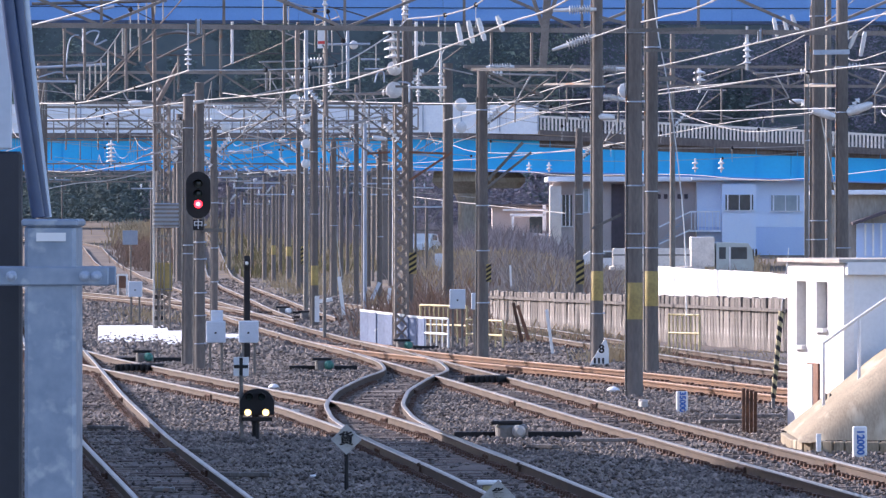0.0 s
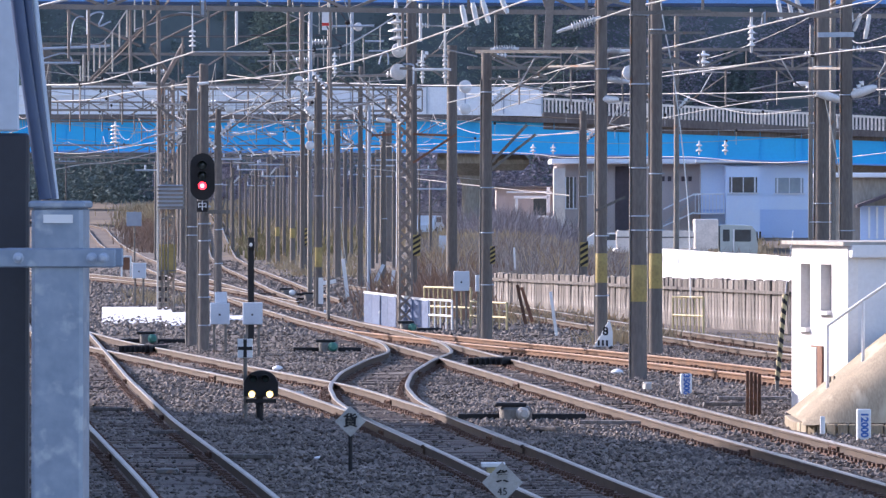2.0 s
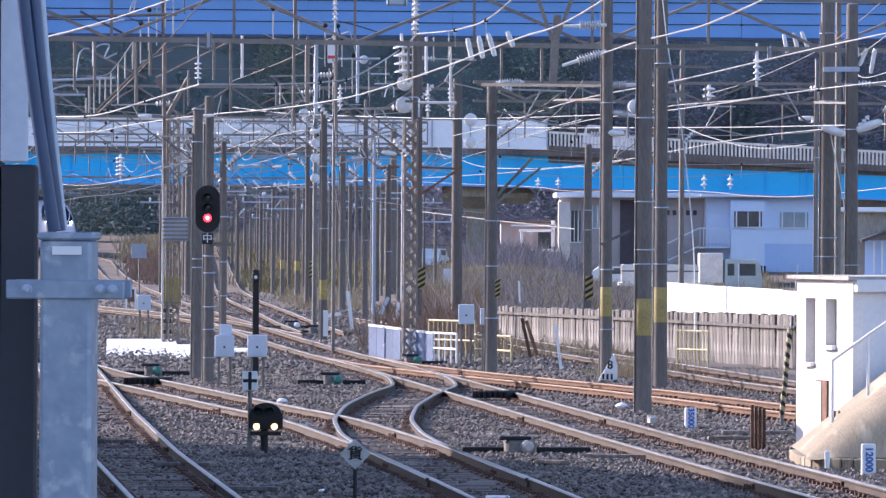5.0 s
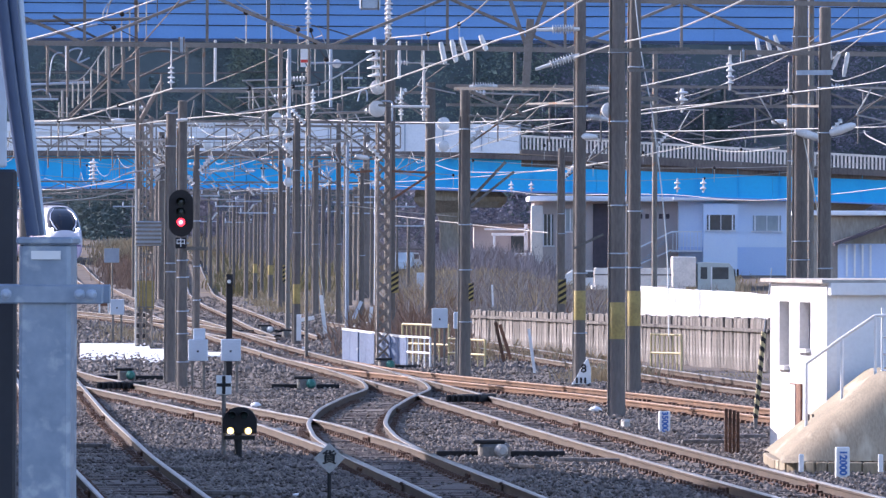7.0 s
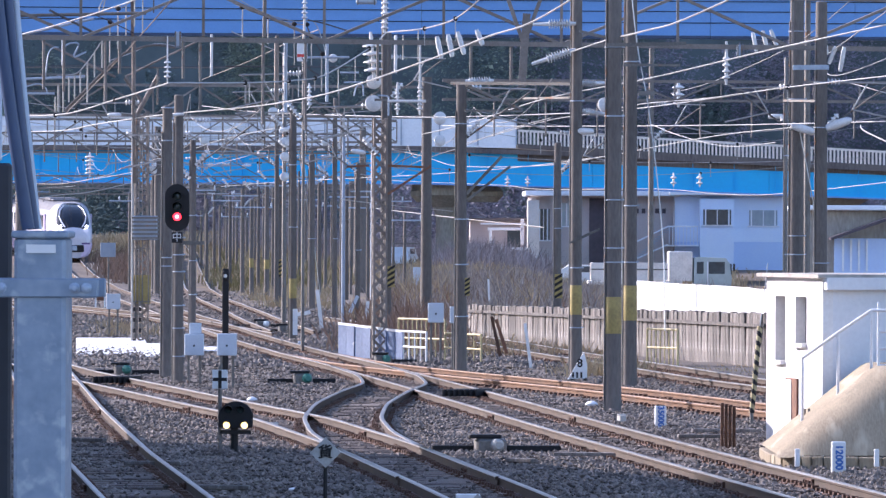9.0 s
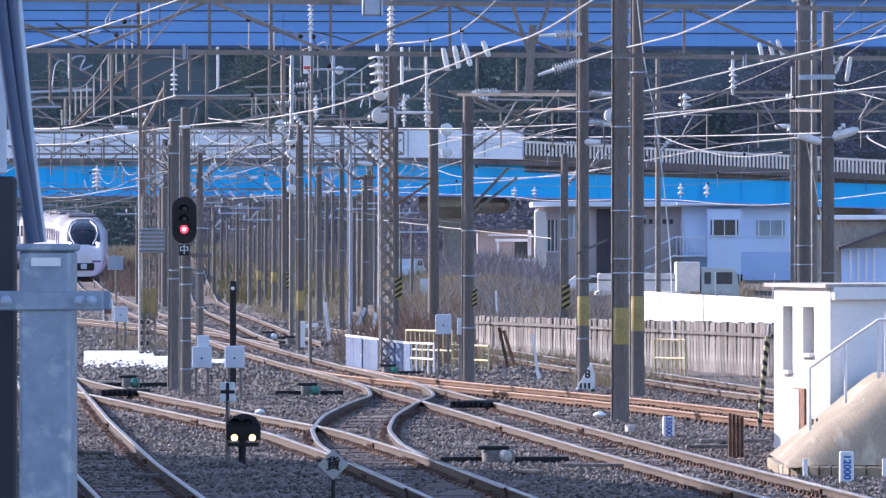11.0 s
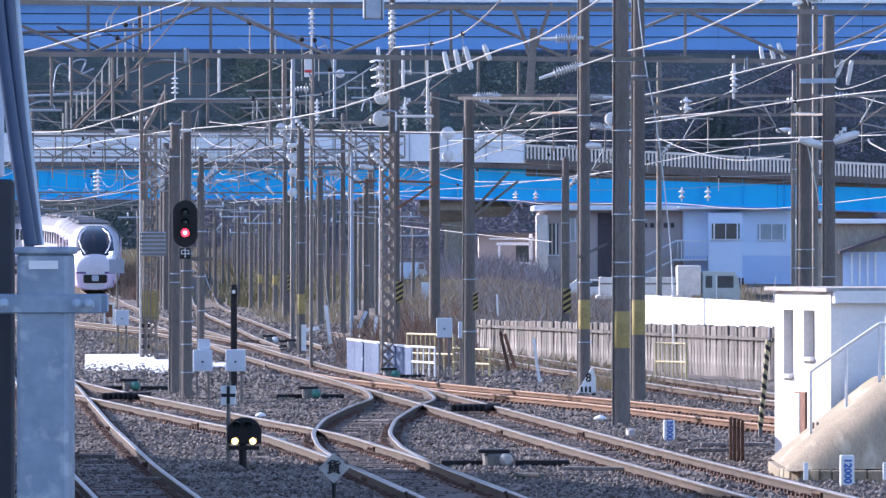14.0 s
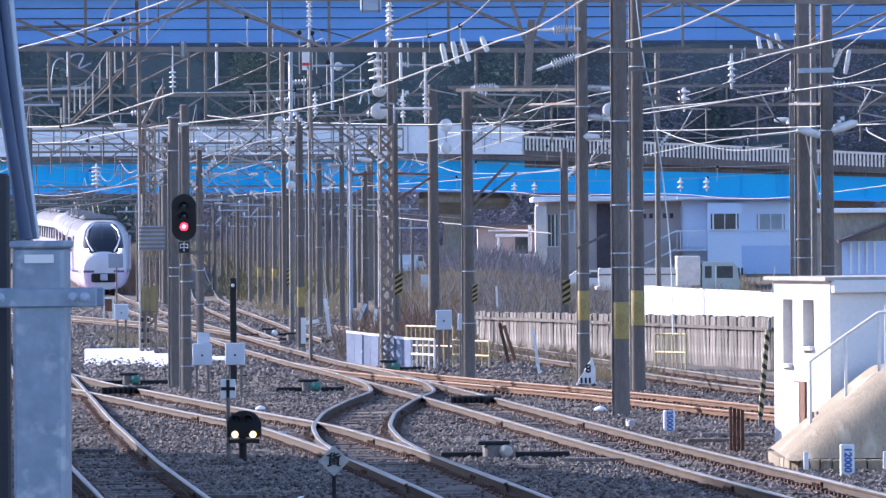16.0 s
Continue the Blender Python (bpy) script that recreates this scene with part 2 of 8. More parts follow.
# ---------------------------------------------------------------- mesh builder
class Build:
    """Collects vertices and faces for one mesh."""

    def __init__(self):
        self.v, self.f, self.mi = [], [], []

    def add(self, vs, fs, mi=0):
        k = len(self.v)
        self.v += [tuple(p) for p in vs]
        self.f += [tuple(i + k for i in f) for f in fs]
        self.mi += [mi] * len(fs)
        return self

    def box(self, c, s, rz=0.0, mi=0, bev=0.0):
        hx, hy, hz = s[0] / 2, s[1] / 2, s[2] / 2
        b = min(bev, hx * 0.9, hy * 0.9, hz * 0.9)
        ca, sa = math.cos(rz), math.sin(rz)

        def put(x, y, z):
            return (c[0] + x * ca - y * sa, c[1] + x * sa + y * ca, c[2] + z)
        if b <= 0:
            vs = [put(x, y, z) for z in (-hz, hz) for x, y in ((-hx, -hy), (hx, -hy), (hx, hy), (-hx, hy))]
            return self.add(vs, [(3, 2, 1, 0), (4, 5, 6, 7), (0, 1, 5, 4), (1, 2, 6, 5), (2, 3, 7, 6), (3, 0, 4, 7)], mi)
        ring = [(-hx + b, -hy), (hx - b, -hy), (hx, -hy + b), (hx, hy - b), (hx - b, hy), (-hx + b, hy), (-hx, hy - b), (-hx, -hy + b)]
        kx, ky = (hx - b) / hx, (hy - b) / hy
        vs = []
        for z, k in ((-hz, 1), (-hz + b, 0), (hz - b, 0), (hz, 1)):
            vs += [put(x * (kx if k else 1), y * (ky if k else 1), z) for x, y in ring]
        fs = [tuple(range(7, -1, -1)), tuple(range(24, 32))]
        for r in range(3):
            fs += [(r * 8 + i, r * 8 + (i + 1) % 8, r * 8 + 8 + (i + 1) % 8, r * 8 + 8 + i) for i in range(8)]
        return self.add(vs, fs, mi)

    def rod(self, p, q, r0, r1=None, n=8, mi=0, caps=True):
        p, q = Vector(p), Vector(q)
        r1 = r0 if r1 is None else r1
        a = (q - p).normalized()
        u = a.orthogonal().normalized()
        w = a.cross(u)
        vs = []
        for c, r in ((p, r0), (q, r1)):
            vs += [c + (u * math.cos(2 * math.pi * i / n) + w * math.sin(2 * math.pi * i / n)) * r for i in range(n)]
        fs = [(i, (i + 1) % n, n + (i + 1) % n, n + i) for i in range(n)]
        if caps:
            fs += [tuple(range(n - 1, -1, -1)), tuple(range(n, 2 * n))]
        return self.add(vs, fs, mi)

    def beam(self, p, q, w, h, mi=0):
        """A square bar from p to q, w across and h upright."""
        p, q = Vector(p), Vector(q)
        a = (q - p).normalized()
        side = a.cross(Vector((0, 0, 1)))
        side = side.normalized() if side.length > 1e-4 else Vector((1, 0, 0))
        up = side.cross(a).normalized()
        vs = [c + side * sx * w / 2 + up * sz * h / 2 for c in (p, q) for sx, sz in ((-1, -1), (1, -1), (1, 1), (-1, 1))]
        return self.add(vs, [(0, 1, 2, 3), (7, 6, 5, 4), (0, 4, 5, 1), (1, 5, 6, 2), (2, 6, 7, 3), (3, 7, 4, 0)], mi)

    def lathe(self, base, prof, n=12, mi=0, axis=(0, 0, 1)):
        """Rings of (radius, height) about an axis through base."""
        a = Vector(axis).normalized()
        u = a.orthogonal().normalized()
        w = a.cross(u)
        vs = []
        for r, h in prof:
            vs += [Vector(base) + a * h + (u * math.cos(2 * math.pi * i / n) + w * math.sin(2 * math.pi * i / n)) * max(r, 1e-4) for i in range(n)]
        fs = []
        for k in range(len(prof) - 1):
            fs += [(k * n + i, k * n + (i + 1) % n, (k + 1) * n + (i + 1) % n, (k + 1) * n + i) for i in range(n)]
        fs += [tuple(range(n - 1, -1, -1)), tuple(range((len(prof) - 1) * n, len(prof) * n))]
        return self.add(vs, fs, mi)

    def tube(self, pts, r, n=5, mi=0):
        pts = [Vector(p) for p in pts]
        vs = []
        for i, p in enumerate(pts):
            a = (pts[min(i + 1, len(pts) - 1)] - pts[max(i - 1, 0)]).normalized()
            u = a.cross(Vector((0.02, 0.03, 1))).normalized()
            w = u.cross(a)
            vs += [p + (u * math.cos(2 * math.pi * k / n) + w * math.sin(2 * math.pi * k / n)) * r for k in range(n)]
        fs = []
        for i in range(len(pts) - 1):
            fs += [(i * n + k, i * n + (k + 1) % n, (i + 1) * n + (k + 1) % n, (i + 1) * n + k) for k in range(n)]
        fs += [tuple(range(n - 1, -1, -1)), tuple(range((len(pts) - 1) * n, len(pts) * n))]
        return self.add(vs, fs, mi)

    def prism(self, outline, z0, z1, mi=0):
        """An upright block over a ground outline."""
        n = len(outline)
        vs = [(x, y, z0) for x, y in outline] + [(x, y, z1) for x, y in outline]
        fs = [tuple(range(n - 1, -1, -1)), tuple(range(n, 2 * n))] + [(i, (i + 1) % n, n + (i + 1) % n, n + i) for i in range(n)]
        return self.add(vs, fs, mi)

    def mesh(self, name, mats, smooth=False):
        me = bpy.data.meshes.new(name)
        me.from_pydata(self.v, [], self.f)
        for m in mats:
            me.materials.append(m)
        if len(mats) > 1:
            me.polygons.foreach_set("material_index", self.mi)
        if smooth:
            me.polygons.foreach_set("use_smooth", [True] * len(me.polygons))
            me.set_sharp_from_angle(angle=radians(40))
        me.update()
        return me


def part(name, b, material, parent, label="", smooth=False):
    mats = material if isinstance(material, (list, tuple)) else [material]
    me = b.mesh(name, mats, smooth) if isinstance(b, Build) else b
    ob = new(name, me)
    ob.parent = parent
    if label:
        tagged(ob, label)
    return ob


def thing(name, label, category, at=(0, 0, 0), rz=0.0, group="", kind="", b=None, material=None, smooth=False):
    me = None
    if b is not None:
        mats = material if isinstance(material, (list, tuple)) else [material]
        me = b.mesh(name, mats, smooth)
    ob = new(name, me)
    ob.matrix_basis = pose(at[0], at[1], at[2], 0, 0, rz)
    return tagged(ob, label, category, group, kind)


rng = random.Random(7)
nrg = np.random.default_rng(5)

# ---------------------------------------------------------------- track lines: (x, y) of the centre
T_LEFT = [(-0.4, 40), (-2.49, 64.7), (-4.0, 81.5), (-5.48, 100), (-7.1, 122), (-8.6, 142), (-10.6, 170), (-13.5, 210), (-20, 290), (-32, 400)]
T_DIAG = [(2.9, 45), (1.15, 64), (0.5, 71.7), (-0.68, 84.6), (-1.95, 95.8), (-3.0, 101.6), (-5.06, 114), (-6.75, 124), (-8.1, 134)]
T_CURVE = [(0.3, 73.5), (0.0, 76.8), (-0.51, 82.5), (-0.96, 89.2), (-1.17, 95.7), (-1.12, 103), (-0.80, 110.8), (-0.45, 116), (-0.6, 122), (-1.3, 131)]
T_MAIN = [(7.1, 40), (4.25, 70.5), (2.49, 89), (0.94, 106.5), (0.45, 112), (-1.3, 131), (-2.6, 143.5), (-4.2, 161), (-5.6, 178), (-8.3, 213),
          (-11.0, 250), (-15.4, 313), (-18.2, 351), (-20.3, 383), (-21.97, 407.8), (-22.94, 415), (-24.1, 422.7), (-28.8, 443.9), (-34.3, 468), (-41.5, 497), (-52.1, 531), (-71.4, 579), (-80, 600)]
T_RUST = [(12.4, 70), (7.5, 92), (5.1, 103), (3.31, 112.6), (0.97, 122.5), (0.12, 126), (-1.3, 133), (-2.6, 143.5)]
T_FAR = [(11.5, 82), (8.2, 105), (5.9, 119), (4.6, 131), (3.2, 143), (1.8, 157), (0.4, 170), (-2.5, 200)]
T_LINK = [(-4.4, 168), (-8.07, 200), (-12.45, 226), (-17.5, 254), (-22, 280)]
T_SECOND = [(-3.4, 172), (-4.5, 188.6), (-5.8, 213), (-8.1, 254), (-10.3, 300), (-14.8, 412), (-19, 500)]


def rail_z(y):
    """Rail level along the yard: a slight dip, then a rising grade."""
    return np.interp(y, [0, 190, 250, 300, 330, 355, 383, 408, 418, 600], [0, 0, -0.13, -0.21, -0.13, 0.03, 0.21, 0.48, 0.63, 2.2])


def dense(points, step=0.6, blur=9.0, lo=None, hi=None):
    """A smoothed centre line, sampled at even steps of y."""
    p = np.array(sorted(points, key=lambda q: q[1]))
    y = np.arange(p[0, 1], p[-1, 1], 0.25)
    x = np.interp(y, p[:, 1], p[:, 0])
    k = max(1, int(blur / 0.25)) | 1
    pad = k // 2
    ext = np.concatenate([x[0] - (x[1] - x[0]) * np.arange(pad, 0, -1), x, x[-1] + (x[-1] - x[-2]) * np.arange(1, pad + 1)])
    w = np.hanning(k + 2)[1:-1]
    x = np.convolve(ext, w / w.sum(), "valid")
    yy = np.arange(lo or p[0, 1], hi or p[-1, 1], step)
    return np.stack([np.interp(yy, y, x), yy], 1)


def smooth_line(pts, k=6):
    p = [Vector(q) for q in pts]
    p = [p[0] * 2 - p[1], *p, p[-1] * 2 - p[-2]]
    out = []
    for a, b, c, d in zip(p, p[1:], p[2:], p[3:]):
        for i in range(k):
            u = i / k
            out.append(0.5 * ((2 * b) + (c - a) * u + (2 * a - 5 * b + 4 * c - d) * u * u + (3 * b - a - 3 * c + d) * u ** 3))
    return out + [p[-2]]


# ---------------------------------------------------------------- ground
def ground_z(x, y):
    """Yard level; the works yard lies about a metre lower."""
    low = min(1.0, max(0.0, (x - 4.5) / 3.0)) * min(1.0, max(0.0, (y - 200) / 60.0)) * (1.0 if y < 430 else max(0.0, 1 - (y - 430) / 20))
    return -0.24 - 0.9 * low + 0.05 * noise.noise((x * 0.3, y * 0.1, 0)) + (float(rail_z(y)) if y < 600 else 2.2) * min(1.0, max(0.0, (-6.0 - x) / 6.0))


def ground():
    xs = np.concatenate([[-2500, -600, -150, -60], np.arange(-40, 40.1, 2.0), [60, 150, 600, 2500]])
    ys = np.concatenate([[-600, -100, 0, 30], np.arange(50, 260, 2.0), np.arange(260, 700, 20.0), [900, 1500, 3500]])
    b = Build()
    vs = [(x, y, ground_z(x, y)) for y in ys for x in xs]
    n = len(xs)
    fs = [(j * n + i, j * n + i + 1, (j + 1) * n + i + 1, (j + 1) * n + i) for j in range(len(ys) - 1) for i in range(n - 1)]
    b.add(vs, fs)
    return thing("ground", "grey-brown stony railway yard ground with dry earth", "ground", kind="structure", b=b, material=M_EARTH, smooth=True)


GROUND = ground()


def ballast_beds():
    """Low ballast sheet below the tracks, one continuous bed in the yard."""
    b = Build()
    xs, ys = np.arange(-16, 13.1, 0.5), np.concatenate([np.arange(48, 215, 0.75), np.arange(215, 300, 3.0)])
    vs = [(x, y, -0.155 + float(rail_z(y)) + 0.045 * noise.noise((x * 0.9, y * 0.5, 3)) + 0.02 * noise.noise((x * 4, y * 4, 7))) for y in ys for x in xs]
    n = len(xs)
    fs = [(j * n + i, j * n + i + 1, (j + 1) * n + i + 1, (j + 1) * n + i) for j in range(len(ys) - 1) for i in range(n - 1)]
    b.add(vs, fs)
    thing("ballast_bed", "grey crushed stone ballast bed between the tracks", "ballast", kind="structure", b=b, material=M_BALLAST, smooth=True)


ballast_beds()


def far_bed(line, lo, hi):
    """Raised strip of ballast under a line that leaves the yard."""
    c = dense(line, 1.0, 9.0)
    c = c[(c[:, 1] > lo) & (c[:, 1] < hi)]
    across = (-2.5, -1.9, -1.2, -0.5, 0.5, 1.2, 1.9, 2.5)
    b = Build()
    vs = [(x + o, y, float(rail_z(y)) - (0.45 if abs(o) > 2.2 else 0.15) + 0.05 * noise.noise((o * 2, y * 0.8, 5))) for x, y in c for o in across]
    n = len(across)
    b.add(vs, [(j * n + i, j * n + i + 1, (j + 1) * n + i + 1, (j + 1) * n + i) for j in range(len(c) - 1) for i in range(n - 1)])
    thing("ballast_bed", "dark brown ballast under the far line", "ballast", kind="structure", b=b, material=M_BALLAST, smooth=True)


far_bed(T_MAIN, 301, 596)


def loose_stones(count, lo, hi, size, seed):
    g = np.random.default_rng(seed)
    u = g.random(count)
    y = 1 / (1 / lo + (1 / hi - 1 / lo) * u)
    half = y * 0.0735 + 0.3
    x = (g.random(count) * 2 - 1) * half
    z = -0.15 + g.random(count) * 0.03 + rail_z(y)
    keep = np.ones(count, bool)
    for tr in (T_LEFT, T_DIAG, T_CURVE, T_MAIN, T_RUST):
        c = dense(tr, 0.62, 8.0)
        near = np.abs(x - np.interp(y, c[:, 1], c[:, 0])) < 0.48
        near &= (y > c[0, 1]) & (y < c[-1, 1])
        keep &= ~(near & (g.random(count) < 0.6))
    keep &= ~((y < 77 + 2 * np.sin(x * 1.3)) & (x < 2.2) & (g.random(count) < 0.62))
    keep &= ~((x > 3.9) & (y > 126))
    x, y, z = x[keep], y[keep], z[keep]
    count = len(x)
    base = np.array([(1, 0, 0), (0, 1, 0), (-1, 0, 0), (0, -1, 0), (0, 0, 1), (0, 0, -1)], float)
    v = np.repeat(base[None], count, 0) * (g.random((count, 6, 1)) * 0.6 + 0.6)
    a = g.random(count) * 6.283
    c, s = np.cos(a)[:, None], np.sin(a)[:, None]
    r = size * (0.5 + g.random(count))[:, None]
    vx, vy = (v[..., 0] * c - v[..., 1] * s) * r, (v[..., 0] * s + v[..., 1] * c) * r
    vz = (v[..., 2] + 0.25 * v[..., 0]) * r * 0.75
    pts = np.stack([vx + x[:, None], vy + y[:, None], vz + z[:, None]], -1).reshape(-1, 3)
    tri = np.array([(0, 1, 4), (1, 2, 4), (2, 3, 4), (3, 0, 4), (1, 0, 5), (2, 1, 5), (3, 2, 5), (0, 3, 5)])
    faces = (tri[None] + 6 * np.arange(count)[:, None, None]).reshape(-1, 3)
    me = bpy.data.meshes.new("ballast_stones")
    me.from_pydata(pts.tolist(), [], faces.tolist())
    me.materials.append(M_STONE)
    tagged(new("ballast_stones", me), "loose grey and brown crushed ballast stones", "ballast", kind="stuff")


loose_stones(95000, 58, 135, 0.031, 3)
loose_stones(42000, 135, 300, 0.06, 4)


# ---------------------------------------------------------------- tracks
RAIL_PROF = [(-0.062, -0.15), (0.062, -0.15), (0.062, -0.135), (0.012, -0.115), (0.010, -0.045), (0.033, -0.035), (0.033, -0.013), (0.024, 0.0), (-0.024, 0.0), (-0.033, -0.013), (-0.033, -0.035), (-0.010, -0.045), (-0.012, -0.115), (-0.062, -0.135)]


def sleeper_mesh():
    b = Build()
    b.box((0, 0, -0.20), (2.1, 0.24, 0.13), bev=0.012)
    for sx in (-0.566, 0.566):
        b.box((sx, 0, -0.131), (0.34, 0.40, 0.022), mi=1)
        for k in (-0.105, 0.105):
            for dy in (-0.155, 0.155):
                b.box((sx + k, dy, -0.112), (0.075, 0.085, 0.055), mi=1)
    return b.mesh("sleeper", [M_SLEEPER, M_CLIP])


SLEEPER = sleeper_mesh()


def track(line, label, rusty=False, blur=9.0, sleepers=(0, 0), rails=(None, None), skip=None):
    c = dense(line, 0.62, blur)
    if rails[0]:
        c = c[(c[:, 1] >= rails[0]) & (c[:, 1] <= rails[1])]
    t = thing("railway_track", label, "railway track", kind="structure")
    d = np.gradient(c, axis=0)
    d /= np.linalg.norm(d, axis=1)[:, None]
    nrm = np.stack([d[:, 1], -d[:, 0]], 1)
    zr = [float(q) for q in rail_z(c[:, 1])]
    for s in (-1, 1):
        b = Build()
        o = c + nrm * s * 0.566
        n = len(RAIL_PROF)
        vs = [(o[i, 0] + nrm[i, 0] * px, o[i, 1] + nrm[i, 1] * px, pz + zr[i]) for i in range(len(c)) for px, pz in RAIL_PROF]
        for i in range(len(c) - 1):
            for k in range(n):
                k2 = (k + 1) % n
                b.f.append((i * n + k, i * n + k2, (i + 1) * n + k2, (i + 1) * n + k))
                b.mi.append(1 if k in (6, 7, 8) else 0)
        b.v = vs
        b.f += [tuple(range(n)), tuple(range(len(vs) - 1, len(vs) - n - 1, -1))]
        b.mi += [0, 0]
        part("rail", b, [M_RUSTY, M_HEADR] if rusty else [M_RAIL, M_HEAD], t, "rusty orange steel rail" if rusty else "brown rail with polished head")
    for i in range(len(c)):
        if sleepers[0] <= c[i, 1] <= sleepers[1]:
            sl = part("sleeper", SLEEPER, None, t)
            sl.matrix_basis = pose(c[i, 0], c[i, 1], zr[i] + rng.uniform(-0.012, 0.006), 0, 0, math.degrees(math.atan2(-d[i, 0], d[i, 1])) + rng.uniform(-1.2, 1.2))
    return t


track(T_LEFT, "brown rails on dark sleepers, polished running surface", sleepers=(55, 165))
track(T_DIAG, "crossing track with brown rails on dark sleepers", sleepers=(55, 122))
track(T_CURVE, "curved turnout track with brown rails", blur=6.0, sleepers=(84, 112))
track(T_MAIN, "main line track with brown rails on dark sleepers", sleepers=(52, 215))
track(T_RUST, "siding track with rust-orange rails", rusty=True, blur=7, sleepers=(72, 132))
track(T_FAR, "siding track beside the timber fence", sleepers=(100, 160))
track(T_SECOND, "second main line track far off", sleepers=(172, 260))
track(T_LINK, "crossover track with rust-brown rails", sleepers=(172, 235))


def fishplates(line, blur, spots):
    """Bolted joint bars on both sides of the rails."""
    c = dense(line, 0.25, blur)
    t = thing("rail_joints", "dark bolted joint bars on the rails", "rail joints", kind="structure")
    for y, s in spots:
        i = int(np.argmin(np.abs(c[:, 1] - y)))
        d = c[i + 1] - c[i]
        a = math.atan2(-d[0], d[1])
        x = c[i, 0] + s * 0.566 * math.cos(a)
        yy = c[i, 1] + s * 0.566 * math.sin(a)
        for k in (-1, 1):
            b = Build()
            b.box((k * 0.030, 0, -0.075), (0.030, 0.56, 0.075), bev=0.006)
            for q in (-0.2, -0.07, 0.07, 0.2):
                b.box((k * 0.055, q, -0.075), (0.03, 0.035, 0.035))
            o = part("joint_bar", b, M_CLIP, t)
            o.matrix_basis = pose(x, yy, 0, 0, 0, math.degrees(a))


fishplates(T_MAIN, 9.0, ((73.5, -1), (74.2, 1), (98.5, -1), (97.4, 1), (123, -1)))
fishplates(T_DIAG, 9.0, ((79.2, -1), (77.2, 1), (102.3, -1), (104.1, 1), (90.5, 1)))
fishplates(T_LEFT, 9.0, ((84.4, 1), (72.6, 1), (100.5, 1), (72.0, -1)))
fishplates(T_CURVE, 6.0, ((93.0, -1), (105.0, 1)))


def rail_bonds():
    """White joint covers clipped against the rails of the crossing track."""
    for x, y in ((-3.80, 103.4), (-2.50, 102.6), (-2.12, 93.2), (3.02, 98.0)):
        b = Build()
        b.box((0, 0, 0), (0.10, 0.24, 0.11), rz=0.15, bev=0.015)
        b.box((0, -0.02, 0.055), (0.13, 0.10, 0.03), rz=0.15, bev=0.01)
        thing("joint_cover", "small white cover clipped to the rail", "rail fitting", (x, y, -0.075), 0, "white covers on the rails", b=b, material=M_OLDWHITE)


rail_bonds()

# ---------------------------------------------------------------- poles
def pole(at, r, top, kind_label, band=None, straps=(), base=-0.3, mat_=None, square=False, lean=0.0):
    t = thing("catenary_pole", kind_label, "pole", (at[0], at[1], 0))
    b = Build()
    if square:
        b.box((0, 0, (top + base) / 2), (2 * r, 2 * r, top - base), bev=r * 0.12)
    else:
        b.lathe((0, 0, 0), [(r * 1.08, base), (r * 1.08, 0.0), (r, 1.5), (r * 0.86, top - 0.02), (r * 0.6, top)], 18)
    part("shaft", b, mat_ or M_CONC, t, smooth=not square)
    if band:
        y = Build()
        if square:
            y.box((0, 0, (band[0] + band[1]) / 2), (2 * r + 0.012, 2 * r + 0.012, band[1] - band[0]))
        else:
            y.lathe((0, 0, 0), [(r * 1.04, band[0]), (r * 1.05, band[0] + 0.004), (r * 1.05, band[1] - 0.004), (r * 1.04, band[1])], 18)
        part("warning_band", y, M_YELLOW, t, "faded yellow warning band", smooth=True)
    if straps and not square:
        # pale rod on the left side, standing in for the pole's sunlit edge
        k = Build()
        a = math.pi + rng.uniform(-0.5, 0.5)
        k.rod((r * 1.1 * math.cos(a), -r * 1.1 * abs(math.sin(a)) - 0.01, base), (r * 0.95 * math.cos(a), -r * abs(math.sin(a)) * 0.95 - 0.01, top * 0.9), 0.016, n=6)
        part("lit_edge_conduit", k, M_STEEL, t)
    for z in straps:
        s = Build()
        s.lathe((0, 0, 0), [(r * 1.0, z), (r * 1.10, z + 0.004), (r * 1.10, z + 0.018), (r * 1.0, z + 0.022)], 16)
        s.box((r * 1.1, -r * 0.5, z + 0.017), (0.05, 0.06, 0.03))
        part("strap", s, M_GALV, t)
    return t


GREY_POLE = "round grey-brown concrete catenary pole standing in ballast"
BAND_POLE = "round concrete catenary pole with a faded yellow band"
pole((3.08, 104.78), 0.137, 9.6, BAND_POLE, (1.090, 1.683), (2.231, 2.459, 3.235, 4.587, 5.700))
pole((3.85, 120.02), 0.125, 9.8, BAND_POLE, (1.075, 1.722), (2.140, 3.183, 5.844))
pole((2.99, 125.97), 0.115, 10.2, BAND_POLE, (1.095, 1.665), (0.832, 1.993, 5.226))
pole((0.79, 130.97), 0.120, 5.695, "round grey concrete catenary pole beside a yellow guard rail", None, (0.968, 2.016, 2.927, 4.852))
pole((3.49, 166.69), 0.102, 4.932, GREY_POLE, None, (2.725, 3.233))
pole((8.533, 148.0), 0.180, 8.327, "tall round concrete pole behind the white hut", None, (2.162, 2.587, 7.246, 5.701))
pole((8.472, 138.0), 0.144, 7.598, "tall round concrete pole behind the white hut", None, (2.030, 5.870, 4.910))
pole((8.232, 147.0), 0.045, 6.641, "slim pale steel conduit pole", None, (2.167, 4.404), mat_=M_STEEL)
pole((-4.94, 125.97), 0.110, 5.116, "concrete signal pole with sunlit edge and metal straps", None, (1.993, 2.158, 4.426, 5.061))
pole((-4.58, 122.24), 0.101, 5.257, "dark concrete pole with climbing straps", None, (0.324, 0.854, 1.279, 1.915, 2.233, 2.552))
